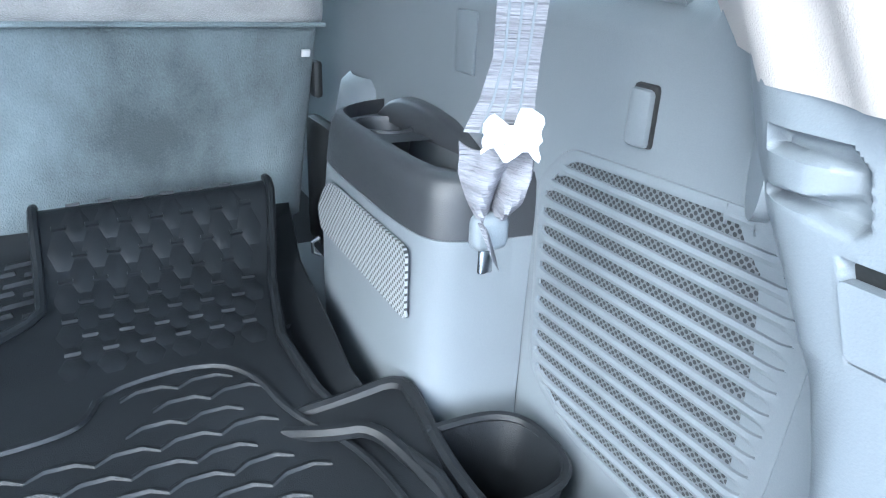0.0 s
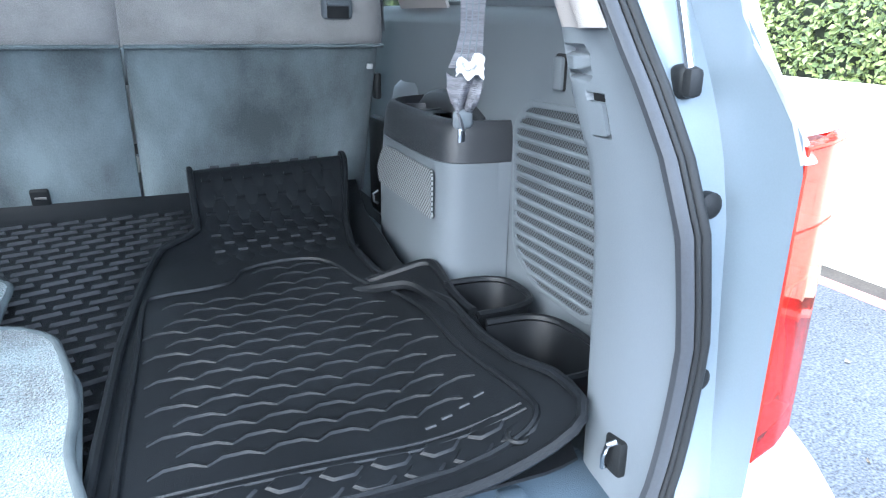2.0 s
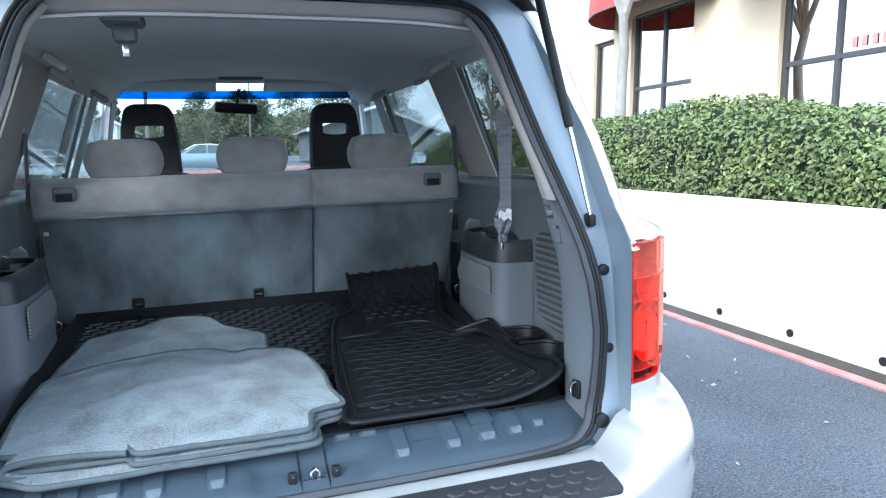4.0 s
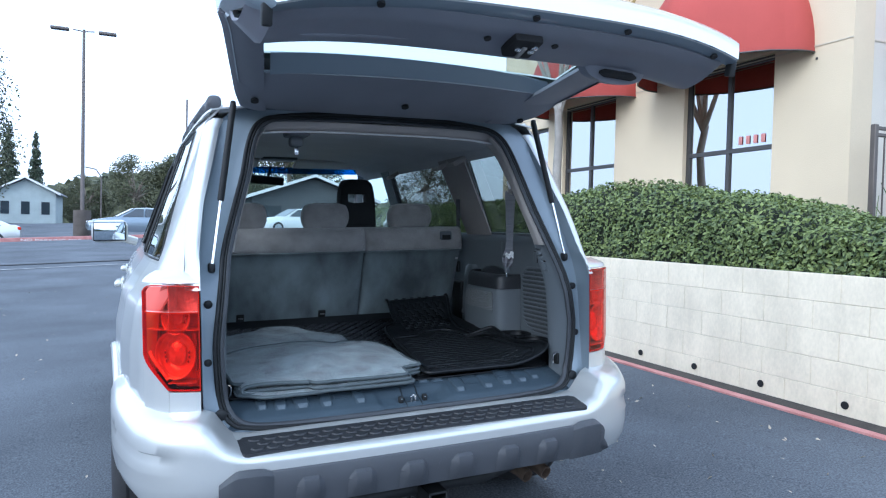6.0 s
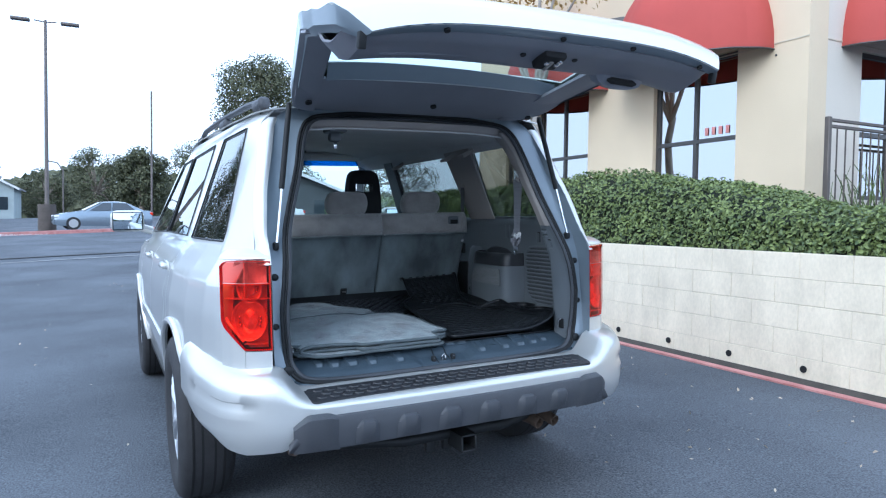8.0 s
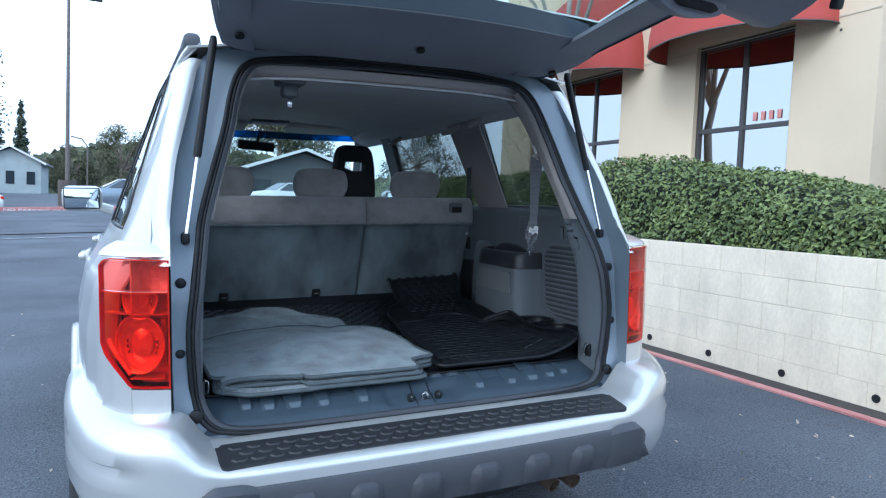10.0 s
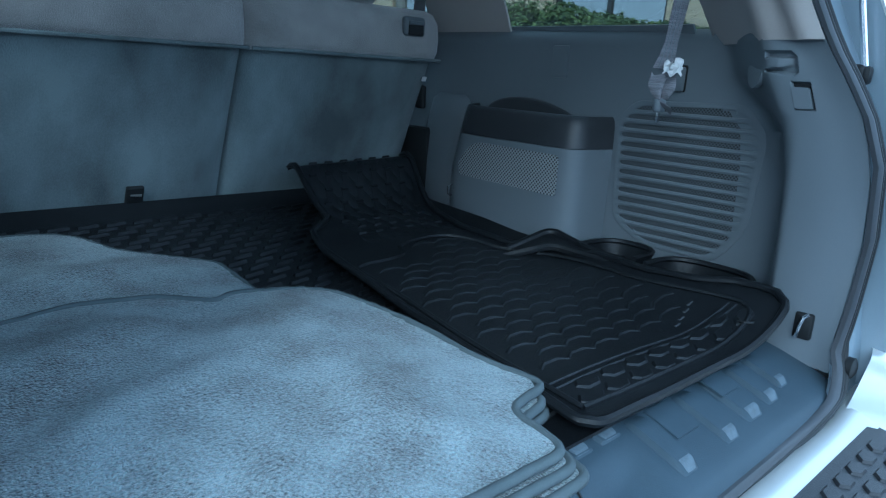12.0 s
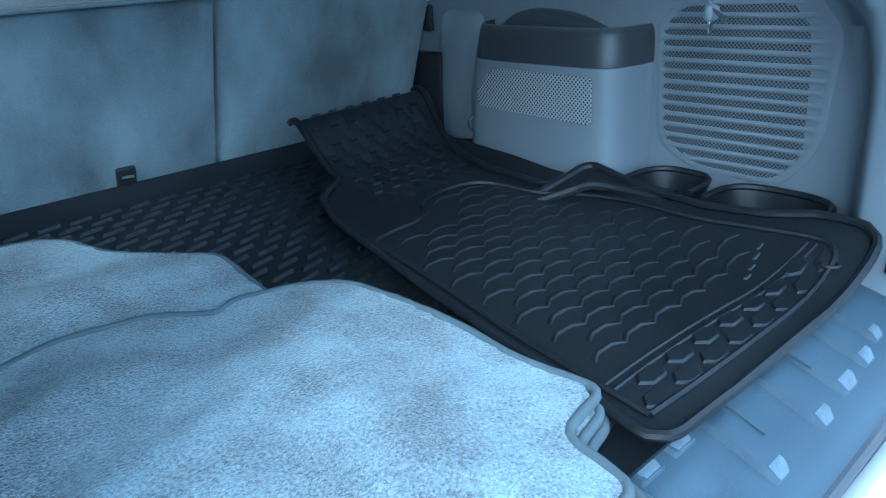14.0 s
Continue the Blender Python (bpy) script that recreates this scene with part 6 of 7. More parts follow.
for s in (1, -1):
    for x, half, y0 in ((0.187, 0.020, -0.020), (0.302, 0.021, -0.018), (0.382, 0.026, -0.012), (0.451, 0.021, -0.008), (0.510, 0.018, 0.002)):
        sill_rib(s * x, half, y0, 0.072, 0.0075)
    for x, y0 in ((0.243, 0.017), (0.382, 0.028)):
        bm = bm_new()
        grid(bm, 3, 3, lambda u, w: sill_at(s * x - 0.026 + 0.052 * u, y0 + 0.050 * w, 0.0025 if x < 0.3 else 0.0095))
        part("sill_patch", thick(bm, 0.003), SILL, sill)
for x in (-0.129, -0.072, 0.072, 0.129):
    sill_rib(x, 0.022, 0.056, 0.074, 0.004)
for x in (-0.028, 0.028):
    bm = bm_new()
    tube(bm, [sill_at(x, -0.045 + 0.02 * k, 0.001 + sill_dip(x, -0.045 + 0.02 * k)) for k in range(6)], 0.0018, 5)
    part("sill_seam", bm, RUBBER, sill)
# striker
bm = bm_new()
tube(bm, [(-0.007, -0.016, 0.664), (-0.007, -0.018, 0.692), (0.0, -0.019, 0.700), (0.007, -0.018, 0.692), (0.007, -0.016, 0.664)], 0.0045, 8)
part("striker", bm, CHROME, sill, "bright steel latch striker")
bm = bm_new()
rbox(bm, (0.0, -0.010, 0.672), (0.052, 0.018, 0.010), 0.004, 2)
part("striker_plate", bm, RUBBER, sill)
for x in (-0.044, 0.044):
    bm = bm_new()
    rbox(bm, (x, -0.014, 0.682), (0.018, 0.016, 0.030), 0.005, 2)
    stop = part("bump_stop", bm, RUBBER, sill)
    bm = bm_new()
    tube(bm, [(x, -0.022, 0.688), (x, -0.023, 0.689)], 0.002, 8)
    part("screw", bm, CHROME, stop)
# ---- loose things in the boot ----
def hex_ring(bm, at, cx, cy, a, b, h, w=0.22, cap=True):
    """A raised elongated hexagon pad on the sheet at(x, y, up): half sizes a (x) and b (y)."""
    corners = [(-0.5 * a, -b), (0.5 * a, -b), (a, 0), (0.5 * a, b), (-0.5 * a, b), (-a, 0)]
    lo = [bm.verts.new(at(cx + p, cy + q, 0.0)) for p, q in corners]
    hi = [bm.verts.new(at(cx + p * 0.86, cy + q * 0.80, h)) for p, q in corners]
    for i in range(6):
        j = (i + 1) % 6
        bm.faces.new((lo[i], lo[j], hi[j], hi[i]))
    bm.faces.new(hi)


def bar(bm, at, cx, cy, a, b, h, slant=0.0):
    """A raised bar on the sheet at(x, y, up)."""
    pts = [(-a, -b), (a, -b + slant), (a, b + slant), (-a, b)]
    lo = [bm.verts.new(at(cx + p, cy + q, 0.0)) for p, q in pts]
    hi = [bm.verts.new(at(cx + p * 0.9, cy + (q - slant * (p > 0)) * 0.55 + slant * (p > 0), h)) for p, q in pts]
    for i in range(4):
        j = (i + 1) % 4
        bm.faces.new((lo[i], lo[j], hi[j], hi[i]))
    bm.faces.new(hi)


# large black liner that covers the boot floor
def liner_right(y):
    return interp(y, [(0.07, 0.60), (0.12, 0.615), (0.24, 0.60), (0.30, 0.59), (0.46, 0.605), (0.53, 0.575), (0.6, 0.57), (0.9, 0.60), (1.18, 0.66)])


def liner_at(x, y, up=0.0):
    return (x, y, 0.722 + 0.066 * y + up)


cargo_liner = thing("cargo_liner", "black moulded rubber boot liner covering the load floor", "floor liner", m=CAR)
bm = bm_new()


def liner_sheet(u, w):
    y = 0.068 + 1.070 * w
    x = -0.62 + (liner_right(y) + 0.62) * u
    e = max(0, (u - 0.965) / 0.035, (0.03 - u) / 0.03, (w - 0.97) / 0.03, (0.02 - w) / 0.02 * 0.3)
    p = Vector(liner_at(x, y, 0))
    p.z += e * interp(w, [(0, 0.012), (0.3, 0.045), (0.6, 0.045), (0.95, 0.028), (1, 0.030)])
    return p


grid(bm, 60, 50, liner_sheet)
part("liner_tray", thick(bm, 0.004), MAT, cargo_liner)
bm = bm_new()
for i in range(22):
    for j in range(33):
        x, y = -0.585 + 0.052 * i + (0.026 if j % 2 else 0), 0.12 + 0.031 * j
        if -0.59 < x < liner_right(y) - 0.05 and y < 1.10:
            bar(bm, liner_at, x, y, 0.021, 0.0042, 0.006, 0.010)
tagged(part("liner_relief", bm, MAT, cargo_liner), kind="stuff")
# moulded pockets of the liner beside the bin: a peaked lip and two wells
bm = bm_new()
lip = smooth_path([(0.49, 0.585, 0.772), (0.55, 0.557, 0.798), (0.612, 0.546, 0.817), (0.612, 0.50, 0.808), (0.608, 0.45, 0.798), (0.606, 0.40, 0.794), (0.606, 0.36, 0.796)], 2)
tube(bm, lip, 0.0085, 8)
part("liner_lip", bm, MAT, cargo_liner)
bm = bm_new()
low = smooth_path([(0.48, 0.555, 0.775), (0.520, 0.512, 0.794), (0.558, 0.498, 0.800), (0.578, 0.44, 0.792), (0.590, 0.36, 0.788), (0.594, 0.27, 0.786)], 2)
tube(bm, low, 0.009, 8)
part("liner_lip", bm, MAT, cargo_liner)
bm = bm_new()
grid(bm, 24, 1, lambda u, w: Vector(lip[min(int(u * (len(lip) - 1)), len(lip) - 1)]).lerp(Vector(low[min(int(u * (len(low) - 1)), len(low) - 1)]), w))
part("liner_web", thick(bm, 0.003), MAT, cargo_liner)
for (yc, half, xr, top) in ((0.400, 0.066, 0.712, 0.802), (0.220, 0.092, 0.708, 0.800)):
    bm = bm_new()
    rows = []
    for dz, sh in ((0.012, 1.02), (0.014, 0.98), (0.0, 0.94), (-0.05, 0.86), (-0.085, 0.80)):
        ring = []
        for k in range(20):
            a = -math.pi / 2 + math.pi * k / 19
            ring.append((0.602 + (xr - 0.602) * sh * abs(math.cos(a)) ** 0.5, yc + half * sh * math.copysign(abs(math.sin(a)) ** 0.7, math.sin(a)), top + dz - 0.012))
        rows.append(ring)
    loft(bm, rows, closed=False)
    part("liner_well", thick(bm, 0.003), MAT, cargo_liner)
    bm = bm_new()
    tube(bm, rows[1], 0.0055, 6)
    part("well_rim", bm, MAT, cargo_liner)

# spare moulded mat lying on the liner, its far end curled up against the seat
MAT_L = [(0.04, 0.083), (0.25, 0.099), (0.45, 0.118), (0.60, 0.140), (0.72, 0.160), (0.80, 0.185), (0.825, 0.215), (0.845, 0.255), (1.02, 0.258)]
MAT_R = [(0.02, 0.600), (0.05, 0.603), (0.13, 0.603), (0.20, 0.586), (0.29, 0.580), (0.40, 0.588), (0.47, 0.572), (0.54, 0.545), (0.60, 0.530), (0.72, 0.522), (0.85, 0.545), (0.965, 0.578), (1.02, 0.580)]
MAT_Z = [(0.04, 0.747), (0.30, 0.762), (0.60, 0.784), (0.74, 0.794), (0.82, 0.806), (0.87, 0.822), (0.91, 0.850), (0.945, 0.885), (0.97, 0.912), (0.99, 0.922), (1.02, 0.912)]


def mat_rear(x):
    return interp(x, [(0.083, 0.076), (0.089, 0.062), (0.11, 0.055), (0.20, 0.050), (0.40, 0.047), (0.55, 0.042), (0.580, 0.044), (0.594, 0.054), (0.601, 0.070), (0.604, 0.09)])


def mat_at(x, y, up=0.0):
    z = interp(y, MAT_Z)
    slope = (interp(y + 0.01, MAT_Z) - interp(y - 0.01, MAT_Z)) / 0.02
    n = Vector((0, -slope, 1)).normalized() * up
    lift = -0.014 * interp(y, [(0.86, 0.0), (0.97, 1.0)]) * (1 - min(1, max(0, (x - 0.26) / 0.33))) + 0.060 * min(1.0, max(0, (x - 0.40) / 0.2)) ** 2 * interp(y, [(0.0, 1.0), (0.10, 1.0), (0.35, 0.6), (0.55, 0.15), (0.7, 0.0)]) + 0.005 * noise.noise((x * 5, y * 5, 2))
    return Vector((x, y, z + lift)) + n


spare_mat = thing("cargo_mat", "black rubber cargo mat with hexagon relief, one end curled up", "car mat", m=CAR)
bm = bm_new()


def mat_sheet(u, w):
    y0 = 0.02 + 1.0 * w
    lx, rx = interp(y0, MAT_L), interp(y0, MAT_R)
    x = lx + (rx - lx) * u
    y = max(y0, mat_rear(x)) if w < 0.12 else y0
    if w < 0.12:
        y = mat_rear(x) + (0.14 - mat_rear(x)) * w / 0.12
    return mat_at(x, y)


grid(bm, 46, 90, mat_sheet)
part("mat_sheet", thick(bm, 0.004), MAT, spare_mat)
bm = bm_new()
edge = [mat_sheet(0, w / 60) for w in range(60, -1, -1)] + [mat_sheet(u / 40, 0) for u in range(1, 41)] + [mat_sheet(1, w / 60) for w in range(1, 61)]
tube(bm, [p + Vector((0, 0, 0.004)) for p in edge], [0.003] + [0.0068] * (len(edge) - 2) + [0.003], 8)
part("mat_rim", bm, MAT, spare_mat)
# raised field border with its stepped far corner
bm = bm_new()
inner = [(0.112, 0.09), (0.126, 0.30), (0.142, 0.45), (0.150, 0.60), (0.165, 0.622), (0.265, 0.630), (0.295, 0.645), (0.310, 0.690), (0.43, 0.700), (0.475, 0.655), (0.49, 0.58), (0.535, 0.505), (0.553, 0.40), (0.548, 0.28), (0.565, 0.14), (0.562, 0.085), (0.50, 0.076), (0.20, 0.082), (0.112, 0.09)]
tube(bm, [mat_at(x, y, 0.0015) for x, y in smooth_path(inner, 2)], 0.0045, 6)
part("field_border", bm, MAT, spare_mat)
bm = bm_new()
for yy in (0.140, 0.152):
    tube(bm, [mat_at(0.120 + 0.435 * k / 24, yy - 0.028 * (k / 24) ** 2, 0.0005) for k in range(25)], 0.0026, 6)
part("band_border", bm, MAT, spare_mat)
bm = bm_new()
for i in range(8):
    for j in range(2):
        x = 0.143 + 0.056 * i + (0.028 if j % 2 else 0)
        y = 0.100 + 0.027 * j - 0.012 * ((x - 0.12) / 0.43) ** 2
        if x < 0.545:
            hex_ring(bm, mat_at, x, y, 0.025, 0.0125, 0.0028)
tagged(part("large_relief", bm, MAT, spare_mat), kind="stuff")
def arch(bm, cx, cy, a, h, w, up):
    """The raised far half of a hexagon: a straight bar with two slanted arms."""
    run = [(-a, -h), (-0.45 * a, 0.0), (0.45 * a, 0.0), (a, -h)]
    rows = []
    for q, (p, d) in enumerate(run):
        k = 0.35 if q in (0, 3) else 1.0
        rows.append([mat_at(cx + p, cy + d - w, 0.0), mat_at(cx + p, cy + d - 0.4 * w, up * k), mat_at(cx + p, cy + d + 0.4 * w, up * k), mat_at(cx + p, cy + d + w, 0.0)])
    loft(bm, rows, closed=False)


# wide hexagon arches over the flat field, slender cells with a bright bar on the curled flap
bm = bm_new()
for i in range(9):
    for j in range(17):
        x, y = 0.118 + 0.060 * i + (0.030 if j % 2 else 0), 0.195 + 0.0300 * j
        lx, rx = interp(y, MAT_L) + 0.052, interp(y, MAT_R) - 0.066
        if lx < x < rx and (y < 0.60 or x > 0.35):
            arch(bm, x, y, 0.030, 0.009, 0.0042, 0.0027)
tagged(part("hexagon_relief", bm, MAT, spare_mat), kind="stuff")
bm = bm_new()
for i in range(10):
    for j in range(9):
        x, y = 0.286 + 0.0415 * i + (0.0207 if j % 2 else 0), 0.745 + 0.0315 * j
        lx, rx = interp(y, MAT_L) + 0.024, interp(y, MAT_R) - 0.026
        if lx < x < rx and y < 0.995:
            hex_ring(bm, mat_at, x, y, 0.0175, 0.0215, 0.0014)
tagged(part("cell_relief", bm, MAT, spare_mat), kind="stuff")
bm = bm_new()
for i in range(10):
    for j in range(9):
        x, y = 0.286 + 0.0415 * i + (0.0207 if j % 2 else 0), 0.745 + 0.0315 * j
        lx, rx = interp(y, MAT_L) + 0.024, interp(y, MAT_R) - 0.026
        if lx < x < rx and y < 0.99:
            bar(bm, mat_at, x, y + 0.0270, 0.0095, 0.0030, 0.0042)
tagged(part("bar_relief", bm, MAT, spare_mat), kind="stuff")
bm = bm_new()
c = mat_at(0.528, 0.082, 0.001)
tube(bm, [c + 0.011 * Vector((math.cos(2 * math.pi * k / 16), math.sin(2 * math.pi * k / 16), 0)) for k in range(18)], 0.003, 6)
part("grommet", bm, RUBBER, spare_mat)
# moulded mark too worn to read
for k, x in enumerate((0.455, 0.478, 0.503, 0.525)):
    bm = bm_new()
    bar(bm, mat_at, x, 0.158 + 0.006 * k, 0.007, 0.0025, 0.002)
    part("moulded_mark", bm, PAD, spare_mat)


# grey carpet mats, folded and stacked
def cloth(name, label, outline, z, bulge, seed, fold=0.0, depth=0.008, category="carpet mat", group="stacked carpet mats", ground_shift=0.0):
    """A carpet sheet with a bound edge. outline: (x, y) round it; bulge: how far its middle rises."""
    pts = rounded(outline, 0.022, 4)
    fine = []
    for a, b in zip(pts, pts[1:] + pts[:1]):
        k = max(1, int((Vector(a) - Vector(b)).length / 0.02))
        fine += [(a[0] + (b[0] - a[0]) * i / k, a[1] + (b[1] - a[1]) * i / k) for i in range(k)]
    cx, cy = sum(p[0] for p in fine) / len(fine), sum(p[1] for p in fine) / len(fine)
    x0, x1, y0, y1 = min(p[0] for p in fine), max(p[0] for p in fine), min(p[1] for p in fine), max(p[1] for p in fine)

    def edge_dist(x, y):
        return min(math.hypot(x - p[0], y - p[1]) for p in fine[::2])

    def lift(x, y):
        d = min(1.0, edge_dist(x, y) / 0.16)
        return bulge * (d * d * (3 - 2 * d)) + (0.010 * noise.noise((x * 5 + seed, y * 5, seed)) + 0.006 * noise.noise((x * 13, y * 13 + seed, 4))) * min(1, d + 0.25) + fold * math.exp(-((y - cy - 0.3 * (x - cx)) / 0.04) ** 2) * d

    ob = thing(name, label, category, group, m=CAR)
    bm = bm_new()
    step = 0.014
    nx, ny = int((x1 - x0) / step) + 1, int((y1 - y0) / step) + 1

    def inside(x, y):
        c, j = False, len(fine) - 1
        for i in range(len(fine)):
            (ax, ay), (bx, by) = fine[i], fine[j]
            if (ay > y) != (by > y) and x < (bx - ax) * (y - ay) / (by - ay) + ax:
                c = not c
            j = i
        return c
    keep = {}
    for i in range(nx + 1):
        for j in range(ny + 1):
            x, y = x0 + i * step, y0 + j * step
            if inside(x, y) and edge_dist(x, y) > 0.008:
                keep[i, j] = bm.verts.new((x, y, z + 0.066 * y + lift(x, y)))
    for i in range(nx):
        for j in range(ny):
            q = [(i, j), (i + 1, j), (i + 1, j + 1), (i, j + 1)]
            if all(k in keep for k in q):
                bm.faces.new([keep[k] for k in q])
    # pull the ragged border out to the bound edge
    rim = [v for v in bm.verts if v.is_boundary]
    for v in rim:
        p = min(fine, key=lambda p: (p[0] - v.co.x) ** 2 + (p[1] - v.co.y) ** 2)
        v.co.x, v.co.y = v.co.x + (p[0] - v.co.x) * 0.9, v.co.y + (p[1] - v.co.y) * 0.9
    loose = [v for v in bm.verts if not v.link_faces]
    bmesh.ops.delete(bm, geom=loose, context="VERTS")
    thick(bm, depth)
    part("carpet_face", bm, CARPET, ob, angle=70)
    bm = bm_new()
    run = [(x, y, z + 0.066 * y + lift(x, y) - depth * 0.3) for x, y in fine]
    tube(bm, run + run[:2], 0.0062, 8, caps=False)
    part("bound_edge", bm, BIND, ob, "stitched fabric edge binding", angle=70)
    return ob


cloth("carpet_mat", "grey carpet car mat with bound edge, lowest of the pile", [(0.020, 0.012), (0.022, 0.105), (0.085, 0.118), (0.070, 0.40), (0.0, 0.50), (-0.40, 0.54), (-0.55, 0.50), (-0.585, 0.06), (-0.50, 0.008)], 0.738, 0.004, 1.0)
cloth("carpet_mat", "grey carpet car mat folded under the top one", [(0.012, 0.024), (0.016, 0.112), (0.086, 0.125), (0.072, 0.40), (0.02, 0.50), (-0.10, 0.54), (-0.42, 0.56), (-0.55, 0.50), (-0.58, 0.07), (-0.345, 0.052), (-0.338, 0.024)], 0.747, 0.006, 5.0)
top_mat = cloth("carpet_mat", "pale grey carpet car mat on top of the pile, rumpled", [(0.004, 0.034), (0.012, 0.122), (0.095, 0.136), (0.073, 0.24), (0.076, 0.32), (0.060, 0.42), (0.040, 0.50), (-0.01, 0.545), (-0.06, 0.560), (-0.10, 0.572), (-0.13, 0.555), (-0.19, 0.605), (-0.30, 0.630), (-0.40, 0.598), (-0.50, 0.562), (-0.585, 0.50), (-0.600, 0.30), (-0.59, 0.11), (-0.358, 0.088), (-0.335, 0.038)], 0.760, 0.022, 9.0, fold=0.008)
cloth("carpet_mat", "darker grey carpet car mat lying behind the pile", [(-0.05, 0.50), (-0.042, 0.74), (-0.11, 0.80), (-0.166, 0.87), (-0.195, 0.95), (-0.225, 0.985), (-0.29, 1.005), (-0.35, 1.00), (-0.40, 0.93), (-0.54, 0.86), (-0.578, 0.62), (-0.585, 0.50)], 0.748, 0.014, 14.0, fold=0.008, depth=0.016)
# the top mat's near corner curls under at the side
bm = bm_new()
curl = smooth_path([(-0.35, 0.044, 0.765), (-0.46, 0.060, 0.770), (-0.545, 0.064, 0.768), (-0.570, 0.058, 0.756), (-0.558, 0.052, 0.742), (-0.525, 0.052, 0.738)], 3)
tube(bm, curl, 0.0066, 8)
part("curled_binding", bm, BIND, top_mat)
bm = bm_new()
grid(bm, 24, 6, lambda u, w: Vector(curl[min(int(u * (len(curl) - 1)), len(curl) - 1)]) + Vector((0, 0.10 * w, 0.006 * math.sin(math.pi * w))))
part("curled_corner", thick(bm, 0.006), CARPET, top_mat, angle=70)
# ---- planting ----
def leaf_mesh(name, places, size, mat, parent=None, label="", aspect=0.5, seed=1):
    """Many small folded leaves as one mesh: places is an array of (x, y, z, nx, ny, nz)."""
    rs = np.random.RandomState(seed)
    p, nrm = places[:, :3], places[:, 3:]
    k = len(p)
    axis = rs.normal(size=(k, 3)) + 0.2
    along = np.cross(nrm + rs.normal(scale=0.45, size=(k, 3)), axis)
    along /= np.linalg.norm(along, axis=1)[:, None] + 1e-9
    nn = nrm + rs.normal(scale=0.5, size=(k, 3))
    side = np.cross(along, nn)
    side /= np.linalg.norm(side, axis=1)[:, None] + 1e-9
    up = np.cross(side, along)
    s = size * rs.uniform(0.6, 1.25, size=(k, 1))
    a, b = p - along * s * 0.5, p + along * s * 0.5
    c, d = p + side * s * aspect * 0.5 + up * s * 0.10, p - side * s * aspect * 0.5 + up * s * 0.10
    verts = np.stack([a, c, b, d], 1).reshape(-1, 3)
    idx = np.arange(k)[:, None] * 4
    faces = np.concatenate([idx + [0, 1, 2], idx + [0, 2, 3]], 1).reshape(-1, 3)
    me = bpy.data.meshes.new(name)
    me.from_pydata(verts.tolist(), [], faces.tolist())
    me.materials.append(mat)
    me.update()
    ob = new(name, me)
    if parent is not None:
        ob.parent = parent
    if label:
        tagged(ob, label)
    return ob


def hedge_top(y):
    return interp(y, [(-4, 1.36), (0.2, 1.38), (1.2, 1.44), (1.8, 1.60), (2.6, 1.74), (3.8, 1.84), (5.2, 1.74), (9, 1.72), (13, 1.7)])


def hedge_surface(u, v):
    """u along (0 to 1), v over the section (0 foot of the face, 1 back of the top)."""
    y = Y0 + (Y1 - Y0) * u
    top = hedge_top(y) + 0.05 * noise.noise((y * 1.7, 0, 3)) + 0.05 * noise.noise((y * 0.8, v * 3, 8))
    a = v * 1.25
    if a < 0.4:
        x, z = 3.40 + 0.05 * a / 0.4, 1.03 + (top - 1.03) * 0.55 * a / 0.4
    elif a < 0.75:
        t = (a - 0.4) / 0.35 * math.pi / 2
        x, z = 3.45 + 0.42 * (1 - math.cos(t)), 1.03 + (top - 1.03) * (0.55 + 0.40 * math.sin(t))
    else:
        t = (a - 0.75) / 0.5
        x, z = 3.87 + 0.95 * t, 1.03 + (top - 1.03) * (0.95 + 0.05 * math.sin(math.pi * t) - 0.10 * t)
    bump = 0.09 * noise.noise((y * 4.5, x * 4.5, z * 4.5)) + 0.04 * noise.noise((y * 11, x * 11, z * 11))
    return Vector((x - bump * 0.6, y, z + bump * 0.6))


hedge = thing("hedge", "dense green clipped hedge growing over the block wall", "hedge", kind="stuff")
# near-black sheet under the leaves stands in for the shade between them
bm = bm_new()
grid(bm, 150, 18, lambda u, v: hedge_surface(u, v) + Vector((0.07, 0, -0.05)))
part("hedge_shade_core", bm, HEDGE_SHADE, hedge)
rs = np.random.RandomState(4)
rows = []
for k in range(72000):
    u = rs.uniform() ** 1.0
    if u > 0.75 and rs.uniform() < 0.5:
        u *= 0.75
    v = rs.uniform() ** 0.85
    p = hedge_surface(u, v)
    q = hedge_surface(min(1, u + 0.002), v)
    r = hedge_surface(u, min(1, v + 0.02))
    n = (r - p).cross(q - p)
    n = n.normalized() if n.length > 1e-9 else Vector((0, 0, 1))
    if n.z < 0 and n.x > 0:
        n = -n
    n = (n + Vector((-0.25, 0, 0.5))).normalized()
    d = -0.07 * rs.uniform() ** 1.4 + 0.03 * rs.uniform()
    p = p + n * d
    rows.append((*p, *n))
leaf_mesh("hedge_leaves", np.array(rows), 0.044, LEAF, hedge, aspect=0.58)


def blobs(spec, count, seed, flat=1.0):
    """Leaf places over a cluster of ellipsoids: spec rows of (x, y, z, rx, ry, rz)."""
    rs = np.random.RandomState(seed)
    spec = np.array(spec, float)
    w = (spec[:, 3] * spec[:, 4] + spec[:, 3] * spec[:, 5])
    pick = rs.choice(len(spec), count, p=w / w.sum())
    d = rs.normal(size=(count, 3))
    d /= np.linalg.norm(d, axis=1)[:, None]
    r = rs.uniform(0.45, 1.05, size=(count, 1))
    p = spec[pick, :3] + d * r * spec[pick, 3:]
    n = d + [0, 0, 0.6]
    return np.concatenate([p, n / np.linalg.norm(n, axis=1)[:, None]], 1)


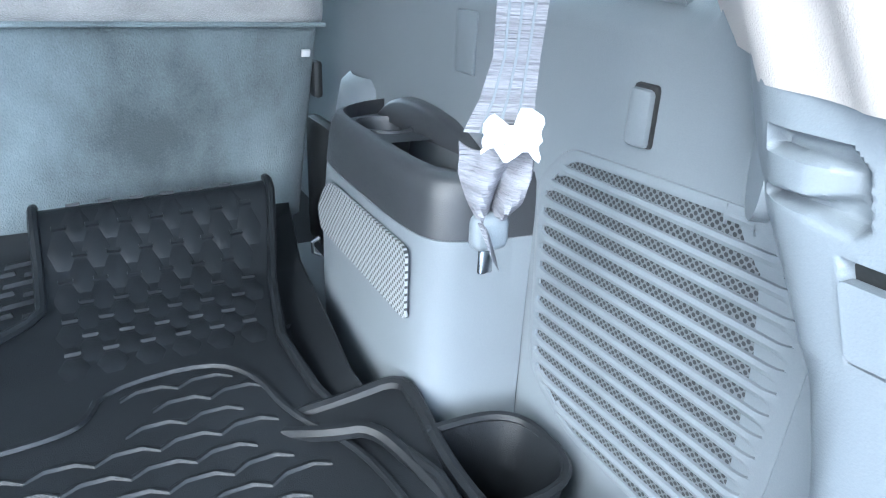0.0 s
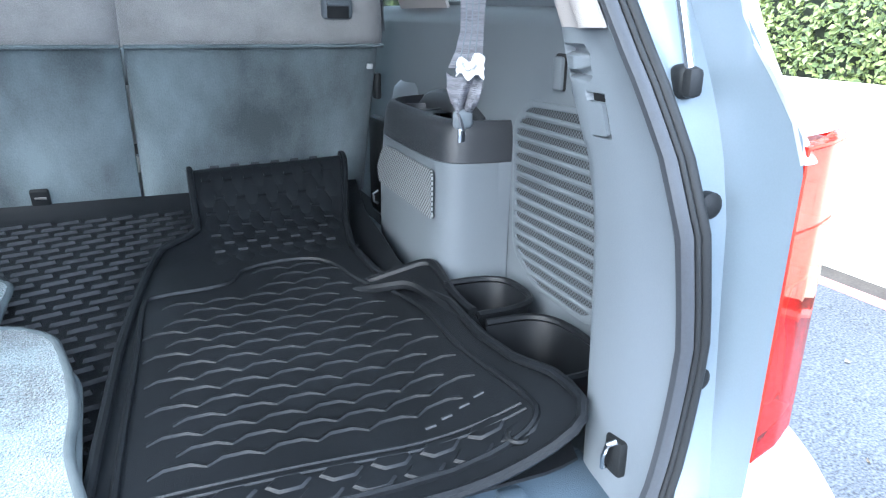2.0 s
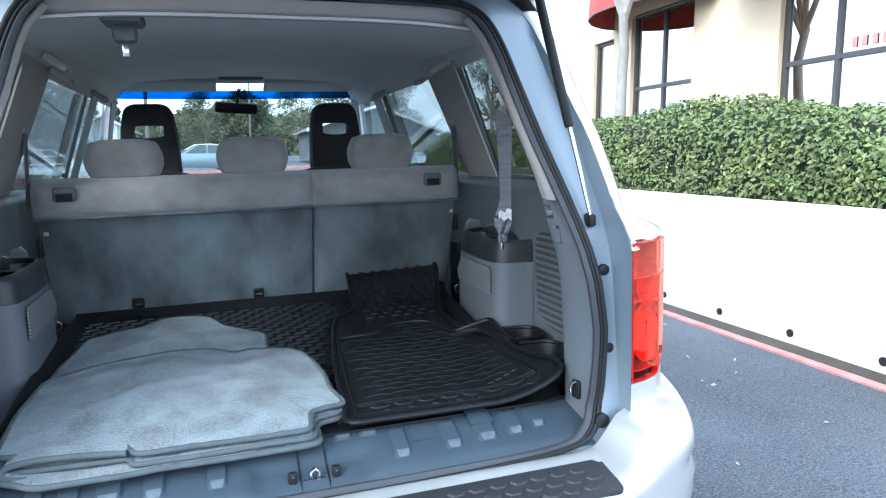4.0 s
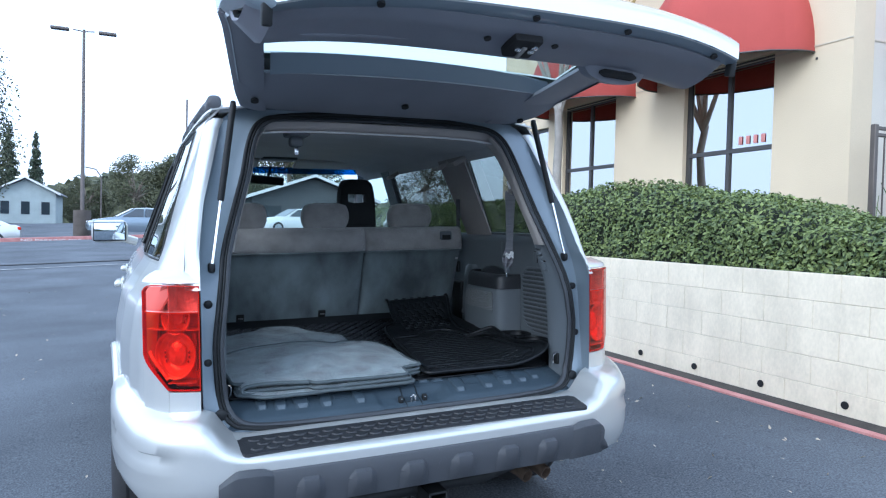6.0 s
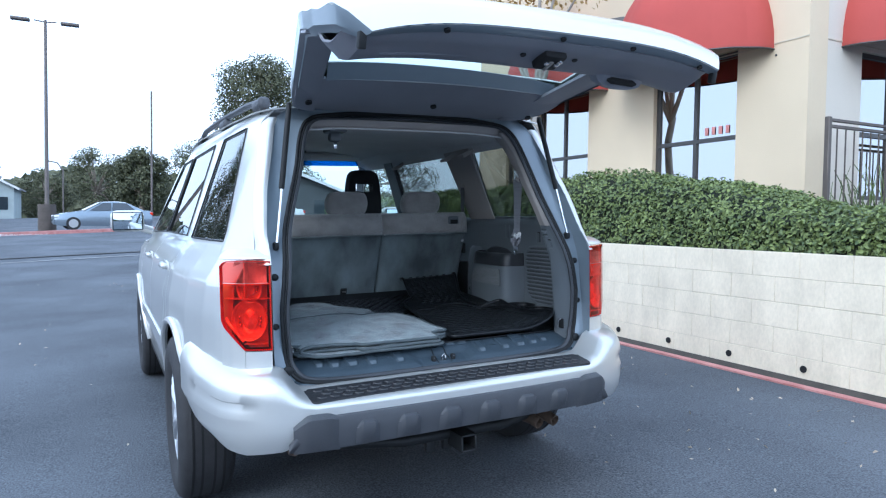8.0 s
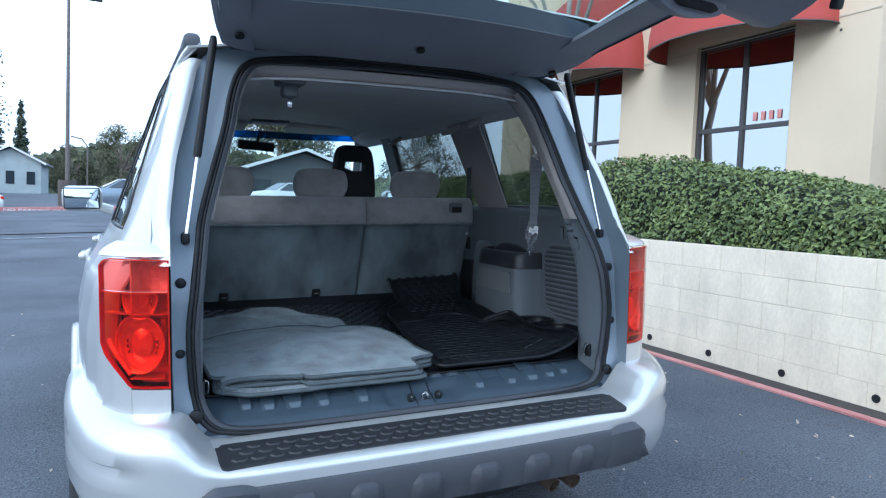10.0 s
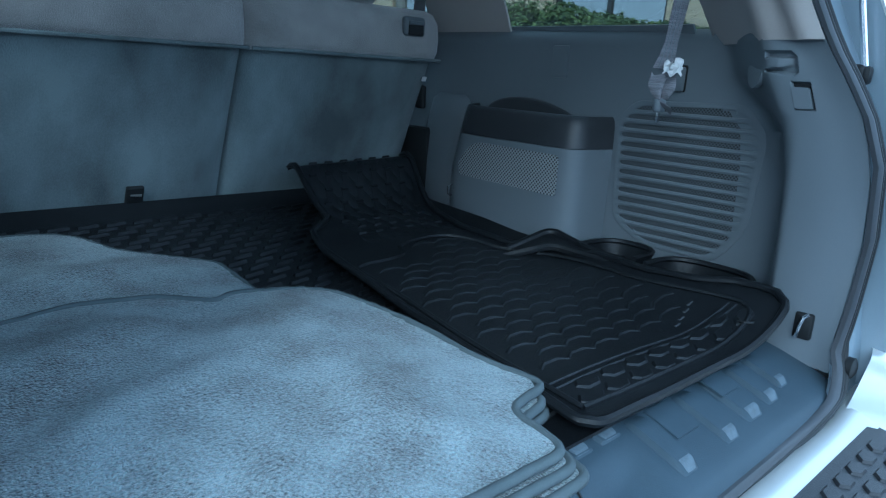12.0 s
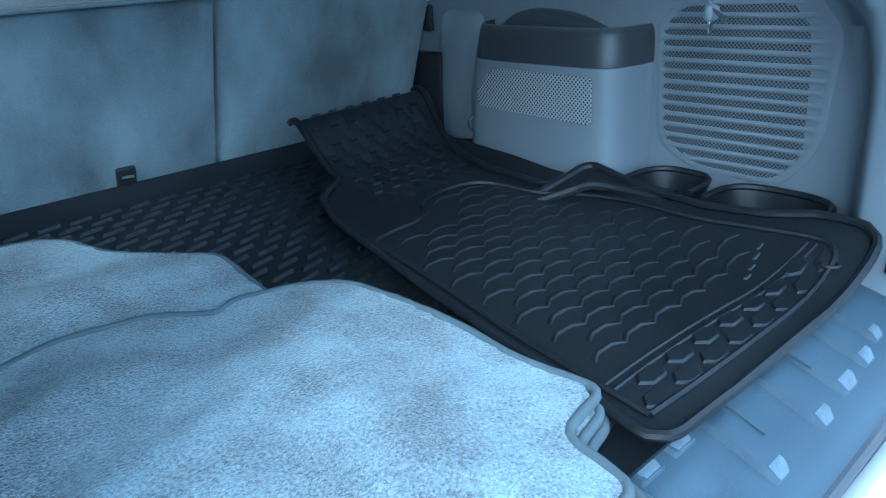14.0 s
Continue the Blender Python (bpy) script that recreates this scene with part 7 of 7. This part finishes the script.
def tree(name, base, height, crown, leaves, size, mat, label, seed, trunk=0.12, lean=0.0, bark=BARK, fork=0.4):
    """Tapered trunk, limbs to each clump of the crown, and many leaves. crown: clumps relative to the base."""
    t = thing(name, label, "tree")
    b = Vector(base)
    bm = bm_new()
    top = Vector((lean * height, 0, height * fork))
    tube(bm, [b + top * k / 5 + Vector((0.03 * math.sin(k * 2.1), 0.03 * math.cos(k * 1.7), 0)) * (k > 0) for k in range(6)], [trunk * (1.25, 1.0, 0.92, 0.86, 0.8, 0.72)[k] for k in range(6)], 10)
    for cx, cy, cz, rx, ry, rz in crown:
        c = Vector((cx, cy, cz))
        tube(bm, [b + top * 0.96, b + top.lerp(c, 0.5) + Vector((0, 0, 0.06 * height)), b + c], [trunk * 0.6, trunk * 0.35, trunk * 0.12], 6)
    part("trunk", bm, bark, t)
    spec = [(b.x + cx, b.y + cy, b.z + cz, rx, ry, rz) for cx, cy, cz, rx, ry, rz in crown]
    leaf_mesh("crown", blobs(spec, leaves, seed), size, mat, t, aspect=0.6, seed=seed)
    return t


def random_crown(seed, height, radius, low, count):
    r = random.Random(seed)
    out = []
    for k in range(count):
        z = low + (height - low) * (k + 0.5) / count
        rr = radius * (0.45 + 0.55 * math.sin(math.pi * (0.15 + 0.75 * (k + 0.5) / count)))
        a = k * 2.4 + r.uniform(-0.4, 0.4)
        s = radius * r.uniform(0.28, 0.48)
        out.append((rr * 0.65 * math.cos(a), rr * 0.65 * math.sin(a), z, s, s, s * 0.75))
    return out


# small street tree with turning leaves between hedge and building
tree("street_tree", (4.21, 5.55, 0.95), 4.6, [(0.04, -1.0, 3.35, 0.5, 0.7, 0.32), (0.19, -0.3, 3.8, 0.6, 0.7, 0.4), (0.64, 0.9, 3.9, 0.6, 0.7, 0.5), (-0.06, 1.5, 3.7, 0.6, 0.6, 0.4), (0.34, 0.4, 4.5, 0.7, 0.9, 0.5), (-0.36, 0.6, 3.5, 0.4, 0.5, 0.3)],
     1500, 0.075, LEAF_F, "slender street tree with sparse autumn leaves", 11, trunk=0.068, bark=material("pale_bark", (0.27, 0.245, 0.215), 0.85, 0, 0.25, 8, 60, 0.8), fork=0.43)
# strap-leaved plant behind the fence
plant = thing("strap_plant", "tall green strap-leaved plant behind the fence", "plant")
rnd = random.Random(8)
for k in range(46):
    bm = bm_new()
    a, h, s = rnd.uniform(0, 6.28), rnd.uniform(0.7, 1.25), rnd.uniform(0.15, 0.55)
    x0, y0 = 5.95 + rnd.uniform(-0.5, 0.5), 1.98 + rnd.uniform(-0.1, 0.12)
    rows = []
    for i in range(7):
        t = i / 6
        c = Vector((x0 + s * t * t * math.cos(a), y0 + s * 0.35 * t * t * math.sin(a), 0.95 + h * (t - 0.22 * t * t)))
        w = 0.022 * (1 - t * 0.9)
        rows.append([c + Vector((w, 0, 0)), c + Vector((0, 0.006, -0.004)), c - Vector((w, 0, 0))])
    loft(bm, rows, closed=False)
    part("leaf", bm, STRAP, plant)

# litter on the asphalt
rows = []
rs = np.random.RandomState(21)
for k in range(150):
    x, y = rs.uniform(0.9, 3.0), rs.uniform(-2.4, 6.5)
    rows.append((x, y, ground_z(x, y) + 0.006, 0, 0, 1))
for k in range(60):
    x, y = rs.uniform(-4.5, -0.9), rs.uniform(-2.0, 12)
    rows.append((x, y, ground_z(x, y) + 0.006, 0, 0, 1))
tagged(leaf_mesh("leaf_litter", np.array(rows), 0.034, DEBRIS, None, aspect=0.5, seed=3), "scattered pale dry leaf bits on the asphalt", "litter", kind="stuff")

# big tree beyond the car, hill woods all round
tree("oak_tree", (12.2, 64, 1.3), 14.5, random_crown(2, 14.6, 4.3, 5.0, 30), 26000, 0.25, LEAF_T, "large dark oak tree beyond the parking lot", 5, trunk=0.3)
tree("oak_tree", (-16.8, 61.4, 0.3), 14.0, random_crown(12, 14.4, 7.2, 3.6, 30), 30000, 0.28, LEAF_T, "broad dark oak tree across the lot", 15, trunk=0.28)
tree("pine_tree", (-19.0, 118, 1.2), 15, [(0, 0, z, 2.9 * (1 - z / 17), 2.9 * (1 - z / 17), 0.9) for z in (3, 4.4, 5.8, 7.2, 8.6, 10, 11.4, 12.8, 14)], 3200, 0.5, LEAF_P, "tall dark conifer far beyond the lot", 6, trunk=0.3, fork=0.9)
tree("pine_tree", (-15.2, 116, 1.2), 13, [(0, 0, z, 2.0 * (1 - z / 15), 2.0 * (1 - z / 15), 0.9) for z in (3, 4.4, 5.8, 7.2, 8.6, 10, 11.4, 12.4)], 2600, 0.5, LEAF_P, "tall dark conifer far beyond the lot", 7, trunk=0.3, fork=0.9)
tree("pine_tree", (-22.0, 122, 1.2), 17, [(0, 0, z, 2.8 * (1 - z / 19), 2.8 * (1 - z / 19), 0.9) for z in (3, 4.4, 5.8, 7.2, 8.6, 10, 11.4, 12.8, 14.2, 16)], 3000, 0.5, LEAF_P, "tall dark conifer far beyond the lot", 8, trunk=0.3, fork=0.9)
for k, (x, y, h, r, mat) in enumerate(((-1.5, 112, 9.5, 4.5, LEAF_T), (4.5, 108, 8.6, 4.6, LEAF_T), (-9.0, 125, 7.2, 4.5, LEAF_T), (-21, 96, 5.5, 3.4, LEAF_F), (12, 104, 10, 5.5, LEAF_T), (22, 92, 11, 6, LEAF_T), (2.5, 70, 6.2, 2.6, LEAF_T), (33, 80, 12, 6, LEAF_T))):
    tree("far_tree", (x, y, ground_z(x, y)), h, random_crown(30 + k, h, r, 1.2, 16), 9000, 0.30, mat, "broad tree at the far edge of the lot" if mat is LEAF_T else "yellowing tree at the far edge of the lot", 40 + k, trunk=0.3, bark=BARK)
rows = []
rs = np.random.RandomState(31)
for k in range(26000):
    a = rs.uniform(0, 2 * math.pi)
    top = 7.5 + 2.0 * math.sin(a * 5) + 1.6 * math.sin(a * 13 + 1) + 1.2 * math.sin(a * 31 + 2)
    r = 160 + rs.uniform(-8, 8)
    rows.append((r * math.cos(a), r * math.sin(a), 0.5 + top * rs.uniform() ** 0.7, -math.cos(a), -math.sin(a), 0.7))
woods = leaf_mesh("far_woods", np.array(rows), 2.4, LEAF_T, None, aspect=0.8, seed=9)
tagged(woods, "belt of far dark green woods round the lot", "woods", kind="stuff")
bm = bm_new()
grid(bm, 90, 1, lambda u, v: (172 * math.cos(2 * math.pi * u), 172 * math.sin(2 * math.pi * u), -3 + (9.5 + 1.5 * math.sin(u * 31) + 1.2 * math.sin(u * 81)) * v))
tagged(part("backdrop", bm, WOODS_DARK), "far wooded hillside", "backdrop", kind="structure")

# ---- far side of the lot ----
lamp = thing("street_lamp", "tall brown parking lot lamp pole on a concrete base", "street lamp")
px, py = -3.65, 38.0
bm = bm_new()
tube(bm, [(px, py, ground_z(px, py)), (px, py, 11.2)], [0.11, 0.07], 12)
part("pole", bm, POLE, lamp)
bm = bm_new()
tube(bm, [(px, py, ground_z(px, py) - 0.1), (px, py, ground_z(px, py) + 1.35)], 0.42, 16)
part("concrete_base", bm, BASE, lamp)
for s in (1, -1):
    bm = bm_new()
    tube(bm, [(px, py, 11.1), (px + s * 0.5, py, 11.15)], 0.035, 8)
    rbox(bm, (px + s * 1.1, py, 11.12), (0.85, 0.4, 0.14), 0.04, 2)
    part("lamp_head", bm, POLE, lamp)
for nm, x, y, h, r in (("sign_pole", 2.2, 52, 9.6, 0.07), ("flag_pole", -3.9, 62, 5.0, 0.06)):
    bm = bm_new()
    z = ground_z(x, y)
    pts = [(x, y, z), (x, y, z + h)] if nm == "sign_pole" else [(x, y, z), (x, y, z + h * 0.85), (x - 0.4, y, z + h * 0.97), (x - 1.2, y, z + h)]
    tube(bm, pts, r, 8)
    tagged(part("lamp_post" if nm == "flag_pole" else "thin_pole", bm, POLE), "thin grey pole at the far side of the lot", "pole")

bm = bm_new()
rows = []
for i in range(41):
    x = -45 + 62 * i / 40
    y = 31.5 + 0.42 * (x + 7)
    z = ground_z(x, y)
    rows.append([(x, y, z), (x, y + 0.02, z + 0.15), (x - 0.05, y + 0.18, z + 0.16), (x - 0.05, y + 0.2, z)])
loft(bm, rows, closed=False)
tagged(part("far_kerb", bm, KERB_RED), "red painted kerb at the far side of the lot", "kerb", kind="structure")
# worn lettering on the kerb face, and a seam in the asphalt
words = bpy.data.curves.new("kerb_words", "FONT")
words.body, words.size, words.extrude = "NO PARKING FIRE LANE", 0.30, 0.004
temp = bpy.data.objects.new("temp", words)
letters = bpy.data.meshes.new_from_object(temp)
bpy.data.objects.remove(temp)
letters.materials.append(WHITE)
lt = new("kerb_lettering", letters)
lt.parent = bpy.data.objects["far_kerb"]
lx, ly = -5.6, 31.5 + 0.42 * 1.4
lt.matrix_basis = Matrix.Translation((lx, ly - 0.03, ground_z(lx, ly) + 0.02)) @ Matrix.Rotation(math.atan(0.42), 4, "Z") @ Matrix.Rotation(radians(80), 4, "X") @ Matrix.Diagonal((1.0, 0.45, 1, 1))
bm = bm_new()
grid(bm, 60, 1, lambda u, v: (-40 + 70 * u, 17.0 + 0.30 * (-40 + 70 * u + 7) + 0.35 * v + 0.1 * math.sin(u * 40), ground_z(-40 + 70 * u, 17.0 + 0.30 * (-40 + 70 * u + 7)) + 0.02))
tagged(part("asphalt_seam", bm, SEAM), "dark sealed seam across the asphalt", "road", kind="structure")
bm = bm_new()
grid(bm, 30, 1, lambda u, v: (-14 + 20 * u, 15.6 + 0.30 * (-14 + 20 * u + 7) + 0.12 * v, ground_z(-14 + 20 * u, 15.6 + 0.30 * (-14 + 20 * u + 7)) + 0.02))
tagged(part("bay_line", bm, LINE), "worn white line painted on the asphalt", "road", kind="structure")


def sedan(name, label, loc, turn, paint, scale=1.0):
    """A four-door saloon: lofted body, glasshouse, wheels and lamps. Its nose points along -x."""
    c = thing(name, label, "car", "parked cars", m=Matrix.Translation(loc) @ Matrix.Rotation(turn, 4, "Z") @ Matrix.Scale(scale, 4))
    def section(x, w, zb, zt, sh):
        return [(x, -w * 0.96, zb), (x, -w, zb + 0.2), (x, -w, zt - 0.18), (x, -w * (0.94 - sh), zt), (x, 0, zt + 0.02), (x, w * (0.94 - sh), zt), (x, w, zt - 0.18), (x, w, zb + 0.2), (x, w * 0.96, zb)]
    bm = bm_new()
    loft(bm, [section(x, w, zb, zt, sh) for x, w, zb, zt, sh in ((-2.27, 0.55, 0.35, 0.60, 0.2), (-2.2, 0.74, 0.25, 0.70, 0.1), (-1.9, 0.86, 0.2, 0.80, 0.08), (-1.2, 0.89, 0.2, 0.92, 0.06), (-0.6, 0.90, 0.2, 0.96, 0.04), (0.6, 0.90, 0.2, 0.98, 0.04), (1.5, 0.89, 0.2, 1.02, 0.05), (2.05, 0.85, 0.25, 1.02, 0.07), (2.24, 0.76, 0.3, 0.95, 0.1), (2.3, 0.6, 0.4, 0.8, 0.2))], closed=True, caps=True)
    part("body", bm, paint, c)
    bm = bm_new()
    cab = [(-0.95, 0.70, 0.95, 0.96), (-0.10, 0.60, 0.95, 1.42), (0.5, 0.60, 0.95, 1.46), (1.0, 0.59, 0.97, 1.42), (1.85, 0.68, 1.0, 1.03)]
    loft(bm, [[(x, -w * 1.18 * 0.98, zb), (x, -w, zt - 0.03), (x, -w * 0.8, zt), (x, w * 0.8, zt), (x, w, zt - 0.03), (x, w * 1.18 * 0.98, zb)] for x, w, zb, zt in cab], closed=True, caps=True)
    part("roof", bm, paint, c)
    for s in (1, -1):
        for x0, x1, xt0, xt1 in ((-0.72, 0.28, -0.06, 0.30), (0.36, 1.45, 0.38, 1.02)):
            bm = bm_new()
            f = [(x0, 0.97), (x1, 0.98), (xt1, 1.38), (xt0, 1.38)]
            plate(bm, f, lambda a, z: (a, s * (0.838 - (z - 0.97) * 0.52), z), (0, s * -0.03, 0))
            part("side_window", bm, CARGLASS, c)
    bm = bm_new()
    grid(bm, 4, 2, lambda u, v: (-0.93 + 0.80 * v, (u * 2 - 1) * (0.70 - 0.12 * v), 0.985 + 0.44 * v))
    part("windscreen", thick(bm, 0.01), CARGLASS, c)
    for x in (-1.42, 1.25):
        for s in (1, -1):
            w = new("wheel")
            w.parent = c
            bm = bm_new()
            tube(bm, [(x, s * 0.70, 0.32), (x, s * 0.90, 0.32)], 0.32, 24)
            part("tyre", bm, TYRE, w)
            bm = bm_new()
            tube(bm, [(x, s * 0.88, 0.32), (x, s * 0.912, 0.32)], 0.21, 20)
            part("rim", bm, ALLOY, w)
    for s in (1, -1):
        bm = bm_new()
        rbox(bm, (-2.12, s * 0.62, 0.66), (0.22, 0.30, 0.13), 0.04, 2)
        part("headlight", bm, WHITE, c)
        bm = bm_new()
        rbox(bm, (2.2, s * 0.66, 0.86), (0.16, 0.28, 0.16), 0.04, 2)
        part("tail_light", bm, LENS_S, c)
    return c


sedan("sedan", "silver grey saloon parked beyond the red kerb", (-1.1, 36.6, ground_z(-1.1, 36.6) + 0.02), radians(8), CAR_GREY)
sedan("sedan", "pale silver saloon parked beyond the lamp pole", (-8.6, 37.2, ground_z(-8.6, 37.2) - 0.35), radians(10), PAINT)
sedan("sedan", "dark red saloon parked at the far edge of the lot", (-13.2, 37.0, ground_z(-13, 37) - 0.2), radians(70), CAR_RED)
sedan("sedan", "white saloon parked further off", (-12.0, 52.0, ground_z(-12, 52)), radians(12), WHITE)
sedan("sedan", "white saloon parked ahead across the lot", (7.4, 38.0, ground_z(7.4, 38)), radians(15), WHITE)


def gabled_house(name, label, x, y, w, d, eave, ridge, wallm, roofm):
    z = ground_z(x, y)
    h = thing(name, label, "house", m=Matrix.Translation((x, y, z)))
    bm = bm_new()
    plate(bm, [(-w / 2, 0), (w / 2, 0), (w / 2, eave), (0, ridge - 0.15), (-w / 2, eave)], lambda a, b: (a, 0, b), (0, d, 0))
    part("wall", bm, wallm, h)
    for s in (1, -1):
        bm = bm_new()
        plate(bm, [(s * (w / 2 + 0.5), eave - 0.25), (0, ridge), (0, ridge + 0.14), (s * (w / 2 + 0.5), eave - 0.11)], lambda a, b: (a, -0.5, b), (0, d + 1, 0))
        part("roof", bm, roofm, h)
        bm = bm_new()
        plate(bm, [(s * (w / 2 + 0.55), eave - 0.30), (0, ridge - 0.02), (0, ridge + 0.18), (s * (w / 2 + 0.55), eave - 0.08)], lambda a, b: (a, -0.56, b), (0, 0.05, 0))
        part("fascia", bm, WHITE, h)
    for k in range(3):
        bm = bm_new()
        rbox(bm, (-w / 3 + w / 3 * k, -0.02, eave * 0.5), (w * 0.14, 0.06, eave * 0.4), 0.01, 1)
        part("window", bm, CARGLASS, h)
    return h


gabled_house("gabled_house", "dark gabled building with white fascia boards", 10.4, 46, 8.6, 9, 2.3, 3.75, HOUSE_DARK, ROOF)
gabled_house("gabled_house", "pale green house with a low gable roof", -12.8, 88, 6.0, 8, 3.6, 5.2, HOUSE_PALE, ROOF)
gabled_house("gabled_house", "low grey house among the far trees", -20.0, 72, 7.5, 8, 2.2, 3.4, HOUSE_PALE, ROOF)

# ---- wall blocks, last ----
blk = bpy.data.meshes.new("block")
bm = bm_new()
rbox(bm, (0, 0, 0), (0.03, 0.3975, 0.1885), 0.0025, 1)
bm.to_mesh(blk)
bm.free()
blk.materials.append(BLOCK)
rnd = random.Random(2)
COURSE = (WALL_TOP - WALL_BASE) / 5
for row in range(5):
    for col in range(44):
        y = Y0 + 0.2 + 0.40 * col + (0.2 if row % 2 else 0)
        if y > Y1 - 0.2:
            continue
        b = new("block", blk)
        b.parent = block_wall
        b.location = (WALL_X + 0.001 + rnd.uniform(0, 0.002), y, WALL_BASE + COURSE * (row + 0.5))
for k in range(14):
    y = -1.9 + 0.66 * k
    bm = bm_new()
    tube(bm, [(WALL_X - 0.022, y, 0.20), (WALL_X + 0.05, y, 0.20)], 0.026, 12)
    part("weep_pipe", bm, BLACK, block_wall, "black weep pipe")
